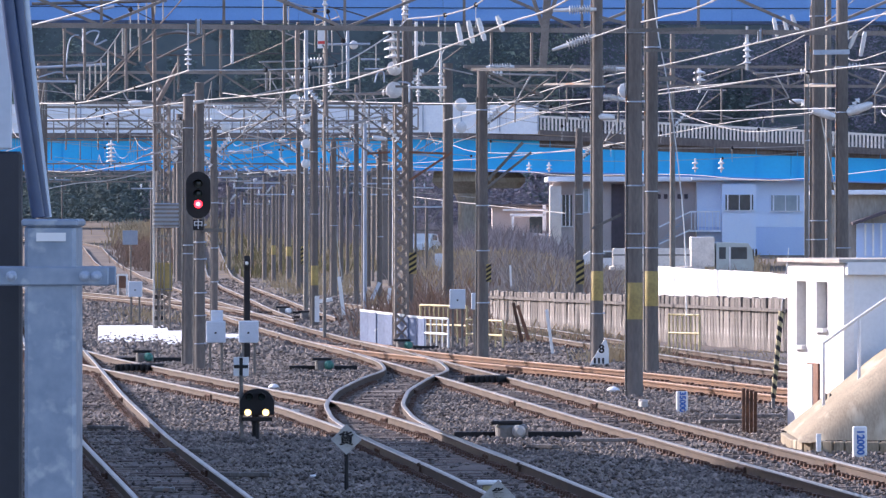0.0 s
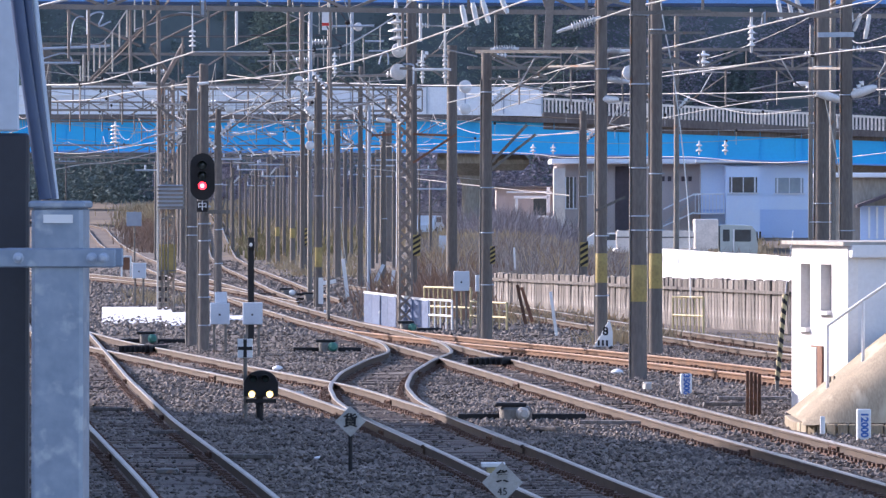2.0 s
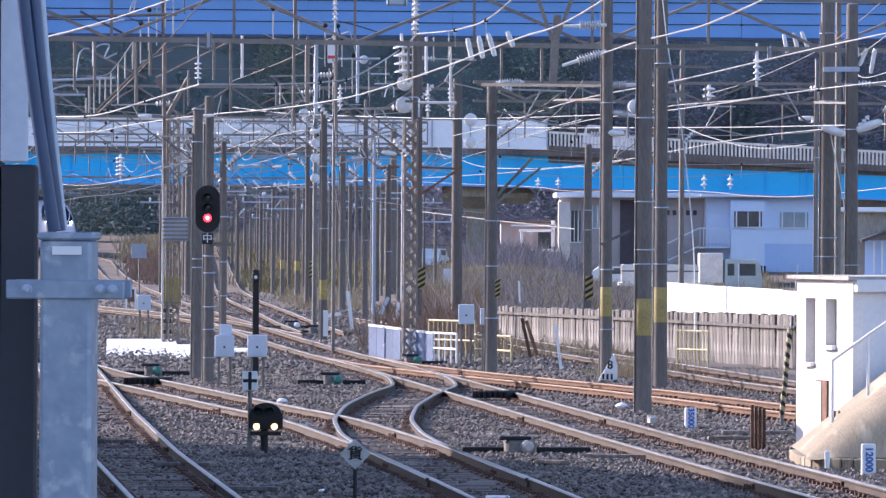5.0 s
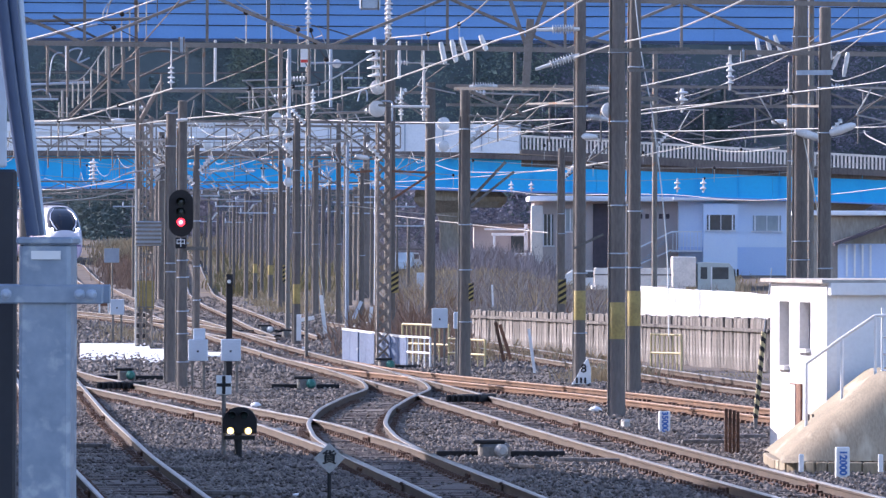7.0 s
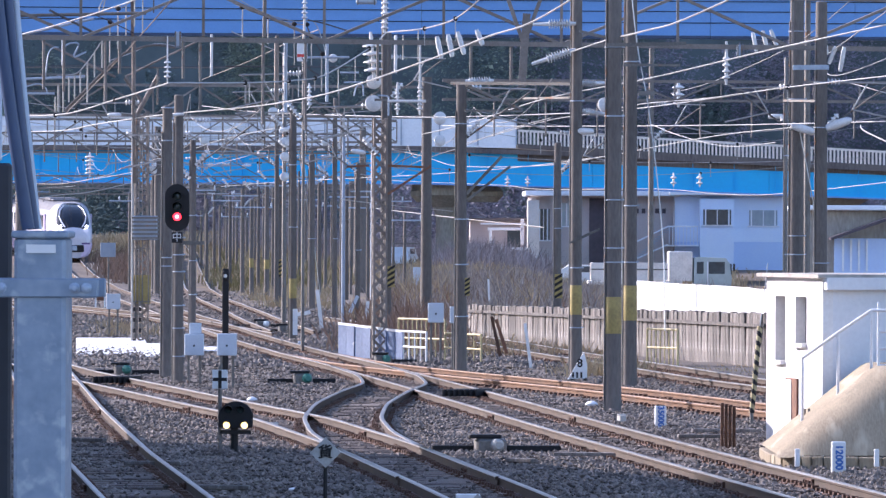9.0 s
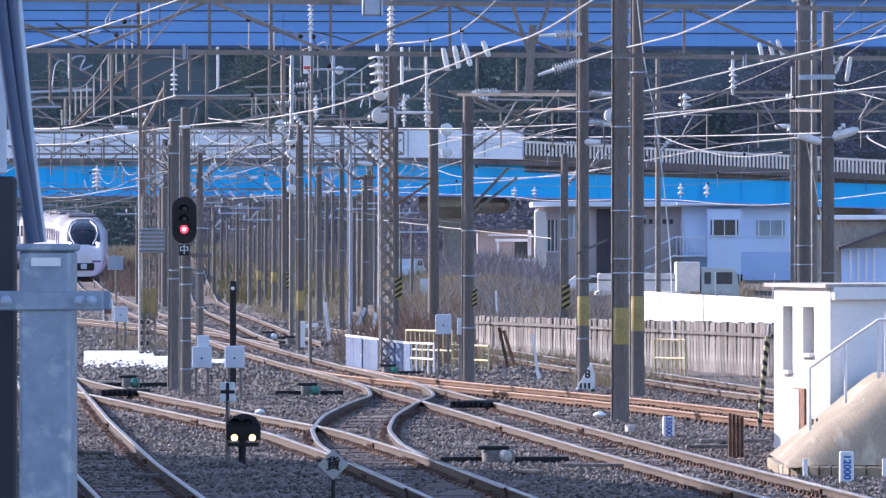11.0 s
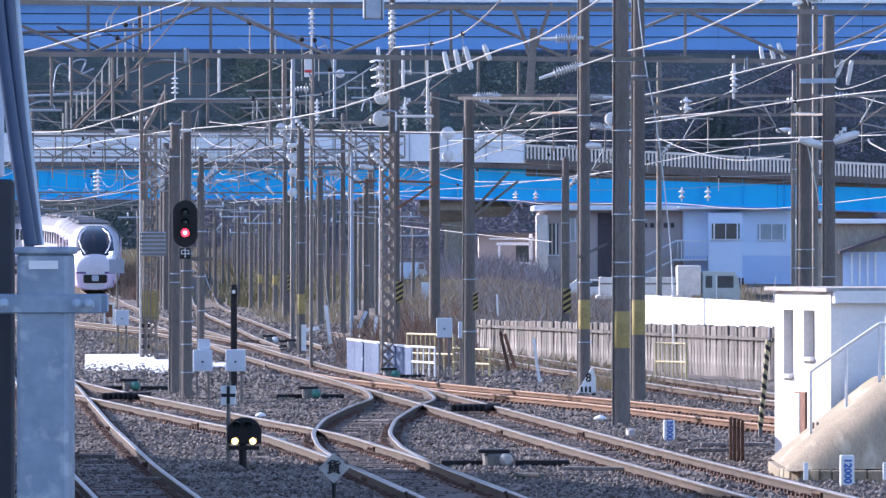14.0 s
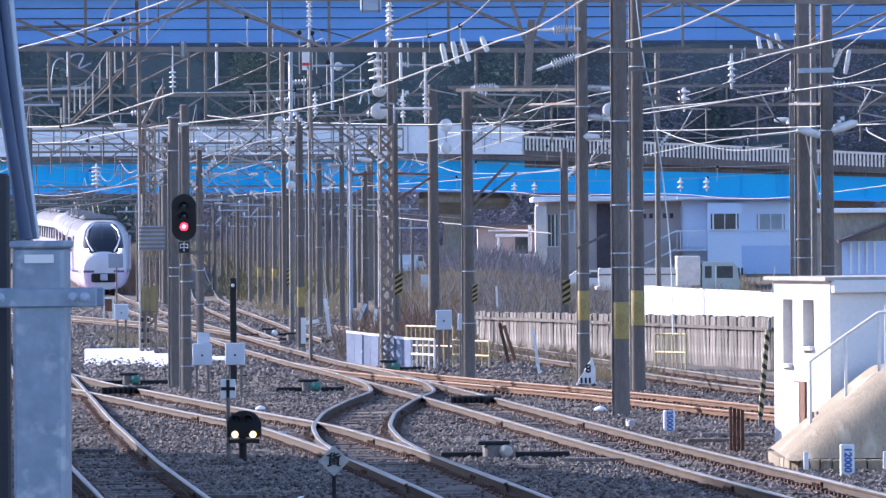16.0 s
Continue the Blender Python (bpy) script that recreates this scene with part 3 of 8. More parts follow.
pole((-5.283, 150.0), 0.078, 4.761, "slim dark pole with step irons", None, (1.174, 1.957, 3.000))
pole((-3.30, 166.69), 0.099, 5.847, GREY_POLE, (0.910, 1.418), (2.725, 4.322))
pole((-3.880, 230.0), 0.122, 5.270, GREY_POLE, None, (2.270,))
pole((-2.727, 205.0), 0.073, 6.792, GREY_POLE, None, (2.335,))
pole((-2.575, 210.0), 0.062, 6.157, GREY_POLE)
pole((-1.850, 190.0), 0.073, 4.605, GREY_POLE, None, (2.044,))
pole((-3.909, 185.0), 0.064, 7.696, "slim tall grey steel pole", mat_=M_STEEL)
pole((-5.343, 240.0), 0.085, 9.757, GREY_POLE)
pole((-0.872, 170.0), 0.090, 7.822, GREY_POLE)
pole((-0.874, 150.0), 0.078, 8.870, GREY_POLE)
pole((-2.739, 150.0), 0.039, 7.305, "slim grey steel pole with a sign", mat_=M_STEEL)
pole((6.355, 180.0), 0.078, 7.722, "slim grey steel pole beyond", mat_=M_STEEL)
pole((-2.28, 190.0), 0.055, 5.4, "slim pale blue-grey steel pole", mat_=M_SHADEBOARD)
pole((-1.62, 215.0), 0.060, 5.2, "slim pale blue-grey steel pole", mat_=M_SHADEBOARD)
pole((-4.72, 225.0), 0.050, 5.6, "slim pale blue-grey steel pole", mat_=M_SHADEBOARD)
pole((10.082, 170.0), 0.089, 8.931, "pale galvanised steel pole behind", mat_=M_STEEL)
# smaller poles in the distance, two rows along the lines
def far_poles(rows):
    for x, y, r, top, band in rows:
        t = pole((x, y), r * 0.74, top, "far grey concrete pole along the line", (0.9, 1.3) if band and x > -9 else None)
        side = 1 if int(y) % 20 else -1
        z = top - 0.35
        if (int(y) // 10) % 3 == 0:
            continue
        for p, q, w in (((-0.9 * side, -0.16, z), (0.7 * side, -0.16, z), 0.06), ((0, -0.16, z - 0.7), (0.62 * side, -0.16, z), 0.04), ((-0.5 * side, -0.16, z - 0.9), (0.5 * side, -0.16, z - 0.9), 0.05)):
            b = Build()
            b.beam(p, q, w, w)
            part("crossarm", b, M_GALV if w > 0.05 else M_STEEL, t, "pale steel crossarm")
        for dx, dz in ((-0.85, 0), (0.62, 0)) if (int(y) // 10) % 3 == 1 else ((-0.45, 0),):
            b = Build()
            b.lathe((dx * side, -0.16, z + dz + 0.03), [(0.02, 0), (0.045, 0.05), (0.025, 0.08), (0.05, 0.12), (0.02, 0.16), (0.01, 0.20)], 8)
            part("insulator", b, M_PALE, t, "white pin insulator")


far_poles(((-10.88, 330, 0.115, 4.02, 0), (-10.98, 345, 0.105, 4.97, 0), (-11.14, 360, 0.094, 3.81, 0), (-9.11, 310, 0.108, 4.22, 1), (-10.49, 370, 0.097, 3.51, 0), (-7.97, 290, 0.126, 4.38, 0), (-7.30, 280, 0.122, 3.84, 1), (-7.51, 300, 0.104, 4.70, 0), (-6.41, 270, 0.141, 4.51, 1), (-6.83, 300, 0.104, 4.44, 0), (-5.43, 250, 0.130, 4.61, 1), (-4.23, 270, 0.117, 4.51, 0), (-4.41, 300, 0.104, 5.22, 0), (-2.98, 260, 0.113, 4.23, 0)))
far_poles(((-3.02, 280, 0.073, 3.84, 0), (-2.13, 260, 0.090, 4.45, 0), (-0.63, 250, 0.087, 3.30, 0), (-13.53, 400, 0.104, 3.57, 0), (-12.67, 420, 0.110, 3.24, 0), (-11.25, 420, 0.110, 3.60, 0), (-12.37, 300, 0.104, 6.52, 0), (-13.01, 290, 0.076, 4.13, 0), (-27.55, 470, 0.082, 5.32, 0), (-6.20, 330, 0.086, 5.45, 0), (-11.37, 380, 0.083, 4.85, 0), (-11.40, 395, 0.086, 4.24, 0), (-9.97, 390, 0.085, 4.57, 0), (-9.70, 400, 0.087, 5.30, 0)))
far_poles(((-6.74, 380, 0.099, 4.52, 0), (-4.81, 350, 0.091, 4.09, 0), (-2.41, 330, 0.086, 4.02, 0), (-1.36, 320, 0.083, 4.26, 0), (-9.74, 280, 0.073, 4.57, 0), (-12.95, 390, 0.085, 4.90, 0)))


def lattice_mast(at, w, z0, z1, label, leg=0.045):
    t = thing("lattice_mast", label, "lattice mast", (at[0], at[1], 0), 8)
    h = w / 2
    for sx, sy in ((-h, -h), (h, -h), (h, h), (-h, h)):
        b = Build()
        b.box((sx, sy, (z0 + z1) / 2), (leg, leg, z1 - z0))
        part("leg", b, M_TRUSS, t)
    n = max(3, round((z1 - z0) / (w * 1.05)))
    for i in range(n):
        a, c = z0 + (z1 - z0) * i / n, z0 + (z1 - z0) * (i + 1) / n
        for p, q in (((-h, -h), (h, -h)), ((h, -h), (h, h)), ((h, h), (-h, h)), ((-h, h), (-h, -h))):
            for u, v in ((p, q), (q, p)):
                b = Build()
                b.beam((*u, a), (*v, c), 0.02, 0.035)
                part("brace", b, M_TRUSS, t)
    return t


lattice_mast((-0.92, 141.65), 0.270, -0.25, 5.138, "slender rusty lattice steel mast behind the blue fence panel")
pole((-7.114, 162.0), 0.058, 5.575, "weathered concrete pole beside a lattice mast", None, (2.166, 3.433))
lattice_mast((-6.901, 160.0), 0.306, -0.25, 5.583, "weathered lattice mast with cable conduits beside it", 0.05)


# ---------------------------------------------------------------- signal
def colour_signal(c):
    t = thing("railway_signal", "three-lamp railway signal with a black backboard, red lit", "railway signal", c)
    w, h = 0.23, 0.44
    b = Build()
    n = 28
    ring = []
    for i in range(n):
        a = 2 * math.pi * i / n
        ring.append((w * math.cos(a), (h - w) * (1 if math.sin(a) > 0 else -1) + w * math.sin(a)))
    vs = [(x, y, z) for y in (0, 0.025) for x, z in ring]
    b.add(vs, [tuple(range(n)), tuple(range(2 * n - 1, n - 1, -1))] + [(i, n + i, n + (i + 1) % n, (i + 1) % n) for i in range(n)])
    part("backboard", b, M_BLACK, t, "oval black backboard")
    c2 = Build()
    c2.box((0, 0.15, 0), (0.26, 0.22, 0.72), bev=0.03)
    part("lamp_case", c2, M_BLACK, t)
    for k, z in enumerate((0.21, 0.02, -0.17)):
        hood = Build()
        pts = [(0.085 * math.cos(a), 0.085 * math.sin(a)) for a in [math.pi * (-0.15 + 1.3 * i / 12) for i in range(13)]]
        vs = [(x, y, z + q) for y in (0, -0.20) for x, q in pts]
        hood.add(vs, [(i, i + 1, 14 + i, 13 + i) for i in range(12)])
        part("hood", hood, M_BLACK, t)
        ln = Build()
        ln.lathe((0, -0.004, z), [(0.075, 0), (0.06, 0.012), (0.0, 0.02)], 18, axis=(0, -1, 0))
        lens = part("lens", ln, M_REDLAMP if k == 2 else M_LENS, t, "glowing red lens" if k == 2 else "dark unlit lens")
        if k == 2:
            co = Build()
            co.lathe((0, -0.026, z), [(0.036, 0), (0.024, 0.008), (0.0, 0.01)], 14, axis=(0, -1, 0))
            part("lamp_core", co, M_REDHOT, lens)
    for z in (-0.3, 0.28):
        k = Build()
        k.box((0.02, 0.38, z), (0.06, 0.50, 0.05))
        part("bracket", k, M_STEEL, t)
    k = Build()
    k.box((0.0, 0.06, -0.50), (0.05, 0.05, 0.30))
    part("plate_bar", k, M_STEEL, t)
    p = Build()
    p.box((0, 0.0, -0.56), (0.20, 0.02, 0.20))
    plate = part("plate", p, M_BLACK, t, "black plate with a white character")
    lettering("中", plate, (0, -0.014, -0.56), 0.19, M_WHITE)
    return t


def lettering(text, parent, at, size, material, rz=0.0, turn=0.0, bold=0.0):
    """Flat lettering that faces -y."""
    cu = bpy.data.curves.new("lettering", "FONT")
    cu.body, cu.size, cu.align_x, cu.align_y, cu.extrude, cu.offset = text, size, "CENTER", "CENTER", 0.002, bold
    cu.materials.append(material)
    tmp = bpy.data.objects.new("lettering", cu)
    scene.collection.objects.link(tmp)
    bpy.context.view_layer.update()
    me = bpy.data.meshes.new_from_object(tmp.evaluated_get(bpy.context.evaluated_depsgraph_get()))
    bpy.data.objects.remove(tmp)
    if len(me.materials) == 0:
        me.materials.append(material)
    ob = new("lettering", me)
    ob.parent = parent
    ob.matrix_basis = pose(*at, 90, turn, rz)
    return ob


colour_signal((-4.58, 121.60, 3.13))


# ---------------------------------------------------------------- bridges
def bridge_y(x):
    return 432.0 - 0.12 * x


def road_z(x):
    """Carriageway level on the viaduct."""
    low = 7.97 - max(0.0, x - 4) * 0.0543
    return low + 1.05 * min(1.0, max(0.0, (8.0 - x) / 8.0))


def low_bridge():
    t = thing("road_viaduct", "bright blue steel girder viaduct with white and concrete parapets", "viaduct")
    d0, d1 = 452.0, 400.0
    xa, xb, xe = -70.0, 38.0, 116.0

    def zline(x, dz):
        # level, then dropping toward the ramp, the deck more than the girder
        return dz - max(0.0, x - 4) * (0.034 if dz < 7.0 else 0.034 + 0.022 * min(1.0, (dz - 7.0)))
    xs = list(np.linspace(xa, xb, 16))

    def strip(z0, z1, y0, y1, mat_, name, lab, x_lo=xa, x_hi=xb, steps=9):
        q = list(np.linspace(x_lo, x_hi, steps))
        for a, c in zip(q, q[1:]):
            b = Build()
            ya, yc = dep(a), dep(c)
            vs = []
            for x, y in ((a, ya), (c - 0.02, yc)):
                vs += [(x, y + y0, zline(x, z0)), (x, y + y1, zline(x, z0)), (x, y + y1, zline(x, z1)), (x, y + y0, zline(x, z1))]
            b.add(vs, [(0, 3, 2, 1), (4, 5, 6, 7), (0, 4, 7, 3), (1, 2, 6, 5), (3, 7, 6, 2), (0, 1, 5, 4)])
            part(name, b, mat_, t, lab)

    def dep(x):
        return 432.0 - 0.12 * x
    strip(5.45, 7.65, 0.0, 0.35, M_BLUE, "girder", "bright blue painted steel girder", xa, xe, 17)
    strip(5.45, 7.65, 7.0, 7.35, M_BLUE, "girder", "bright blue painted steel girder", xa, xe, 17)
    strip(7.60, 7.95, -0.5, 8.0, M_STAINED, "deck", "stained concrete deck edge", xa, xe, 17)
    # flange takes the shaded copy of the blue, darker than its girder
    strip(5.40, 5.50, -0.12, 0.48, M_BLUESHADE, "flange", "bottom flange in the shaded blue", xa, xe, 17)
    b = Build()
    q = list(np.linspace(xa, xe, 60))
    vs = [(x, dep(x) + dy, z) for x in q for dy, z in ((0.4, 7.9 - max(0.0, x - 4) * 0.056), (0.4, road_z(x)), (7.4, road_z(x)), (7.4, 7.9 - max(0.0, x - 4) * 0.056))]
    b.add(vs, [(i * 4 + k, i * 4 + (k + 1) % 4, i * 4 + 4 + (k + 1) % 4, i * 4 + 4 + k) for i in range(len(q) - 1) for k in range(4)])
    part("carriageway", b, M_BCONC, t, "grey carriageway")
    b = Build()
    b.box((xe + 2, dep(xe) + 3.7, 0.8), (5.0, 8.5, 2.4), bev=0.1)
    part("abutment", b, M_BCONC, t, "concrete abutment at the ramp's foot")
    strip(7.95, 9.85, -0.45, -0.25, M_PARAPET, "sound_panel", "pale white sound panel", xa, 6.3, 11)
    for x in np.linspace(xa, 6.3, 31):
        b = Build()
        b.box((x, dep(x) - 0.52, 8.95), (0.09, 0.10, 1.9))
        part("panel_post", b, M_GALV, t)
    for z in (8.55, 9.2, 9.85):
        b = Build()
        b.beam((xa, dep(xa) - 0.5, z), (-9.0, dep(-9) - 0.5, z), 0.07, 0.07)
        part("panel_rail", b, M_WHITE, t)
    # open concrete balustrade on the ramp
    strip(7.95, 8.25, -0.45, -0.2, M_STAINED, "kerb", "weathered concrete kerb", 6.4, xb, 6)
    strip(9.05, 9.20, -0.45, -0.2, M_CREAM, "handrail", "cream concrete handrail", 6.4, xb, 6)
    n = 0
    x = 6.5
    while x < xb:
        b = Build()
        b.box((x, dep(x) - 0.32, zline(x, 8.65)), (0.12, 0.16, 0.82))
        part("baluster", b, M_CREAM, t)
        x += 0.25
    strip(7.05, 7.62, -0.06, -0.01, M_STAINED, "fascia", "stained dark concrete fascia", 6.4, xb, 6)
    # stiffeners
    for x in np.linspace(xa + 1, xb - 1, 40):
        b = Build()
        b.box((x, dep(x) - 0.05, zline(x, 6.5)), (0.03, 0.12, 2.0))
        part("stiffener", b, M_BLUE, t)
    # pier with a hammer-head cap
    px, py = 1.66, dep(1.66)
    b = Build()
    b.lathe((px, py + 3.5, 0), [(0.68, -0.4), (0.66, 3.3), (0.9, 3.9), (1.7, 4.4), (2.3, 4.7), (2.3, 5.38)], 24)
    part("pier", b, M_BCONC, t, "round concrete pier with a flared cap")
    b = Build()
    b.box((2.4, py + 3.5, 4.80), (6.2, 3.0, 1.1), bev=0.4)
    part("pier_cap", b, M_BCONC, t)
    for px in (-46.0, 27.0):
        b = Build()
        b.lathe((px, dep(px) + 3.5, 0), [(1.25, -0.4), (1.25, 3.6), (2.6, 4.4), (3.0, 4.6), (3.0, zline(px, 5.38))], 20)
        part("pier", b, M_BCONC, t, "round concrete pier with a flared cap")


low_bridge()


def high_bridge():
    t = thing("high_road_bridge", "deep blue steel girder road bridge high over the yard", "bridge")
    y = 540.0
    def z(v):
        # height from the girder's own drawing grid, 4.7 cm a unit
        return 20.24 - v * 0.04696
    for lo, hi, dy, ln, m, name, lab in ((z(38), z(-46), 0.0, 0.4, M_BLUESHADE, "girder", "blue painted girder, shade put into its deep colour"), (z(38), z(-46), 8.0, 0.4, M_BLUESHADE, "girder", "blue painted girder, shade put into its deep colour"),
                                         (z(-46), z(-54), -0.9, 10.5, M_PARAPET, "deck_edge", "pale deck edge"), (z(-54), z(-110), -0.8, 0.25, M_BCONC, "parapet", "tan concrete parapet"), (z(42), z(37), -0.2, 0.8, M_CABLE, "flange", "dark bottom flange")):
        for a in range(-6, 6):
            b = Build()
            b.box((a * 12 + 6, y + dy + ln / 2, (lo + hi) / 2 - 0.02 * a), (11.97, ln, hi - lo))
            part(name, b, m, t, lab)
    for k in (8, -12, -30):
        b = Build()
        b.tube([(-72, y - 0.06, z(k)), (0, y - 0.06, z(k) - 0.3), (72, y - 0.06, z(k + 8))], 0.035, 5)
        part("service_cable", b, M_BLACK, t, "thin dark cable along the girder")
    for px in (-62.0, 64.0):
        b = Build()
        b.box((px, y + 4, z(42) / 2 - 0.2), (3.0, 6.0, z(42) + 0.3), bev=0.3)
        part("pier", b, M_BCONC, t, "concrete pier")


high_bridge()


# ---------------------------------------------------------------- hill
def hill():
    b = Build()
    xs, ys = np.linspace(-420, 420, 43), np.linspace(625, 800, 20)
    vs = [(x, y, (y - 625) * 1.1 + 4 * noise.noise((x * 0.02, y * 0.02, 1)) - 0.4) for y in ys for x in xs]
    n = len(xs)
    b.add(vs, [(j * n + i, j * n + i + 1, (j + 1) * n + i + 1, (j + 1) * n + i) for j in range(len(ys) - 1) for i in range(n - 1)])
    thing("hillside", "dark wooded hillside behind the viaducts", "hill", kind="structure", b=b, material=M_HILL, smooth=True)


def woods(name, label, material, x0, x1, count, seed, broad, y0=626, y1=668, rise=1.1, tall=(6, 11), leaf=(0.05, 0.13), many=500, lift=0.0):
    """Many small leaves gathered in crowns on the slope."""
    g = np.random.default_rng(seed)
    x, y = np.repeat(g.uniform(x0, x1, count), many), np.repeat(g.uniform(y0, y1, count), many)
    h = np.repeat(g.uniform(*tall, count), many)
    n = count * many
    u = g.random(n)
    w = h * (0.42 if broad else 0.22)
    rad = w * (np.sqrt(np.maximum(0.05, 1 - (2 * u - 0.9) ** 2)) if broad else 1.08 - u)
    a, r = g.random(n) * 6.283, rad * np.sqrt(g.random(n))
    c = np.stack([x + r * np.cos(a), y + r * np.sin(a), lift + (y - y0) * rise + h * (0.15 + 0.85 * u)], 1)
    q = g.normal(size=(n, 4, 3)) * g.uniform(*leaf, n)[:, None, None] * np.array((1.2, 1.2, 0.8))
    pts = (c[:, None] + q).reshape(-1, 3)
    tri = np.array([(0, 1, 2), (0, 2, 3)])
    faces = (tri[None] + 4 * np.arange(n)[:, None, None]).reshape(-1, 3)
    me = bpy.data.meshes.new(name)
    me.from_pydata(pts.tolist(), [], faces.tolist())
    me.materials.append(material)
    tagged(new(name, me), label, "trees", kind="stuff")


hill()
woods("conifer_wood", "dark green conifer wood on the hillside", M_LEAF, -65, 30, 260, 11, False)
woods("broadleaf_wood", "dull green broadleaf trees on the hillside", M_LEAFPALE, -65, 16, 70, 12, True, many=800)
woods("pale_conifers", "pale olive conifers standing out on the hillside", M_LEAFPALE, -18.5, -14.5, 4, 15, False, 631, 635, 1.1, (10, 14), many=1500, lift=6.5)
woods("bare_wood", "bare purplish brown winter trees on the hillside", M_BARE, 12, 80, 200, 13, True, many=800)
woods("bare_belt", "grey-mauve leafless belt behind the viaduct", M_BARE, -27, 55, 100, 16, True, 566, 612, 0.0, (4, 8), many=800)
woods("scrub_belt", "dark evergreen scrub belt behind the viaduct", M_LEAF, -60, -24, 45, 14, True, 566, 612, 0.0, (4, 8), many=800)


# ---------------------------------------------------------------- unseen block added to cast the shade over the near yard
def yard_shade_block():
    t = thing("station_building", "plain grey unseen block added to shade the near yard", "building")
    b = Build()
    # plan and height are fitted to the edge of the shade on the ballast
    plan = [(-8.9, 10), (-9.5, 74.0), (-11.0, 83.6), (-13.3, 90.0), (-17.4, 95.9), (-30, 100.0), (-30, 10)]
    b.prism(plan, -0.3, 6.8)
    part("wall", b, M_WALLG, t)
    r = Build()
    r.prism(plan, 6.8, 7.0)
    part("roof", r, M_BCONC, t)


yard_shade_block()


def platform():
    b = Build()
    b.box((-0.6, -12, 0.42), (6.0, 56, 1.44), bev=0.03)
    thing("platform", "plain grey concrete platform end", "platform", kind="structure", b=b, material=M_BCONC)


platform()


# ---------------------------------------------------------------- post close by
def near_post():
    x, y = -0.821, 13.7
    t = thing("galvanised_post", "galvanised square steel post with a bolted bracket and cables", "post", (x, y, 0), -4)
    top = 2.837
    b = Build()
    b.box((0, 0, (top - 0.3) / 2), (0.109, 0.122, top + 0.3), bev=0.008)
    part("shaft", b, M_POST, t, "mottled galvanised steel shaft, blue shade put into its grey")
    b = Build()
    b.box((0, 0, top + 0.004), (0.120, 0.134, 0.016), bev=0.004)
    part("cap", b, M_POST, t)
    b = Build()
    b.box((0.003, -0.064, top - 0.026), (0.062, 0.004, 0.018))
    part("plate", b, M_WHITE, t, "small pale label plate")
    zb = 2.729
    b = Build()
    b.box((0.0, -0.066, zb), (0.250, 0.008, 0.040), bev=0.003)
    b.box((0.0, 0.066, zb), (0.250, 0.008, 0.040), bev=0.003)
    br = part("bracket", b, M_POST, t, "bolted galvanised clamp bracket")
    for bx in (-0.080, 0.075, 0.100):
        k = Build()
        k.lathe((bx, -0.070, zb), [(0.012, 0), (0.012, 0.003), (0.009, 0.004), (0.008, 0.012), (0.004, 0.014)], 10, axis=(0, -1, 0))
        part("bolt", k, M_GALV, br)


near_post()


def near_panel():
    x, y = -0.929, 13.9
    t = thing("platform_panel", "dark equipment panel with a pale sign above it", "panel", (x, y, 0))
    b = Build()
    b.box((-0.035, 0.02, (2.993 - 0.3) / 2), (0.125, 0.05, 2.993 + 0.3), bev=0.006)
    part("panel", b, M_DARKBOX, t, "dark navy panel")
    b = Build()
    b.box((-0.024, 0.0, 3.172), (0.062, 0.012, 0.350), bev=0.004)
    part("sign_board", b, M_PALE, t, "pale blue sign board")
    b = Build()
    b.box((-0.07, 0.02, 2.5), (0.05, 0.05, 6.0), bev=0.005)
    part("frame", b, M_DARKBOX, t)


near_panel()


def near_cables():
    for k, (dx, r, m) in enumerate(((-0.018, 0.014, M_CABLE), (0.004, 0.013, M_CABLE), (0.020, 0.009, M_GALV))):
        x0, x1 = -0.891 + dx, -0.843 + dx * 0.45
        z0, z1 = 3.454, 2.852
        pts = []
        for i in range(17):
            u = i / 16
            pts.append((x0 - 0.02 + (x1 - x0 + 0.02) * (u ** 1.25), 13.70 + 0.02 * k - 0.03, z0 + (z1 - z0) * u))
        b = Build()
        b.tube(pts, r, 10)
        thing("cable", "thick dark blue sheathed cable running into the post", "cable", b=b, material=m, smooth=True, group="cables at the post")


near_cables()


# ---------------------------------------------------------------- overhead line
def wire(pts, r=0.013, m=None, label="taut pale overhead line wire", drops=()):
    b = Build()
    line = smooth_line(pts)
    b.tube(line, r, 5)
    t = thing("overhead_wire", label, "wire", b=b, material=m or M_WIRE, smooth=True, group="overhead wires")
    for u, ln in drops:
        p = line[int(u * (len(line) - 1))]
        d = Build()
        d.rod(p, p - Vector((0, 0, ln)), 0.008, n=5)
        d.rod(p + Vector((0, 0, 0.03)), p - Vector((0, 0, 0.06)), 0.022, n=6)
        part("dropper", d, M_WIRE, t)
        k = Build()
        k.lathe(p - Vector((0, 0, 0.05)), [(0.015, 0), (0.042, 0.02), (0.042, 0.075), (0.015, 0.1)], 10)
        part("clamp", k, M_BLACK, t, "black clamp")
    return t


wire([(-9.47, 150.00, 5.30), (-7.68, 139.34, 5.16), (-6.15, 130.09, 5.30), (-4.76, 122.00, 5.47)], 0.015, drops=((0.3, 0.3), (0.7, 0.25)))
wire([(-4.76, 122.00, 5.47), (-3.42, 125.38, 5.55), (-2.51, 128.95, 5.68), (-1.99, 132.73, 5.88), (-1.12, 136.74, 6.53), (-0.78, 141.00, 6.99)], 0.015, drops=((0.2, 0.4), (0.37, 0.3), (0.55, 0.25), (0.8, 0.5)))
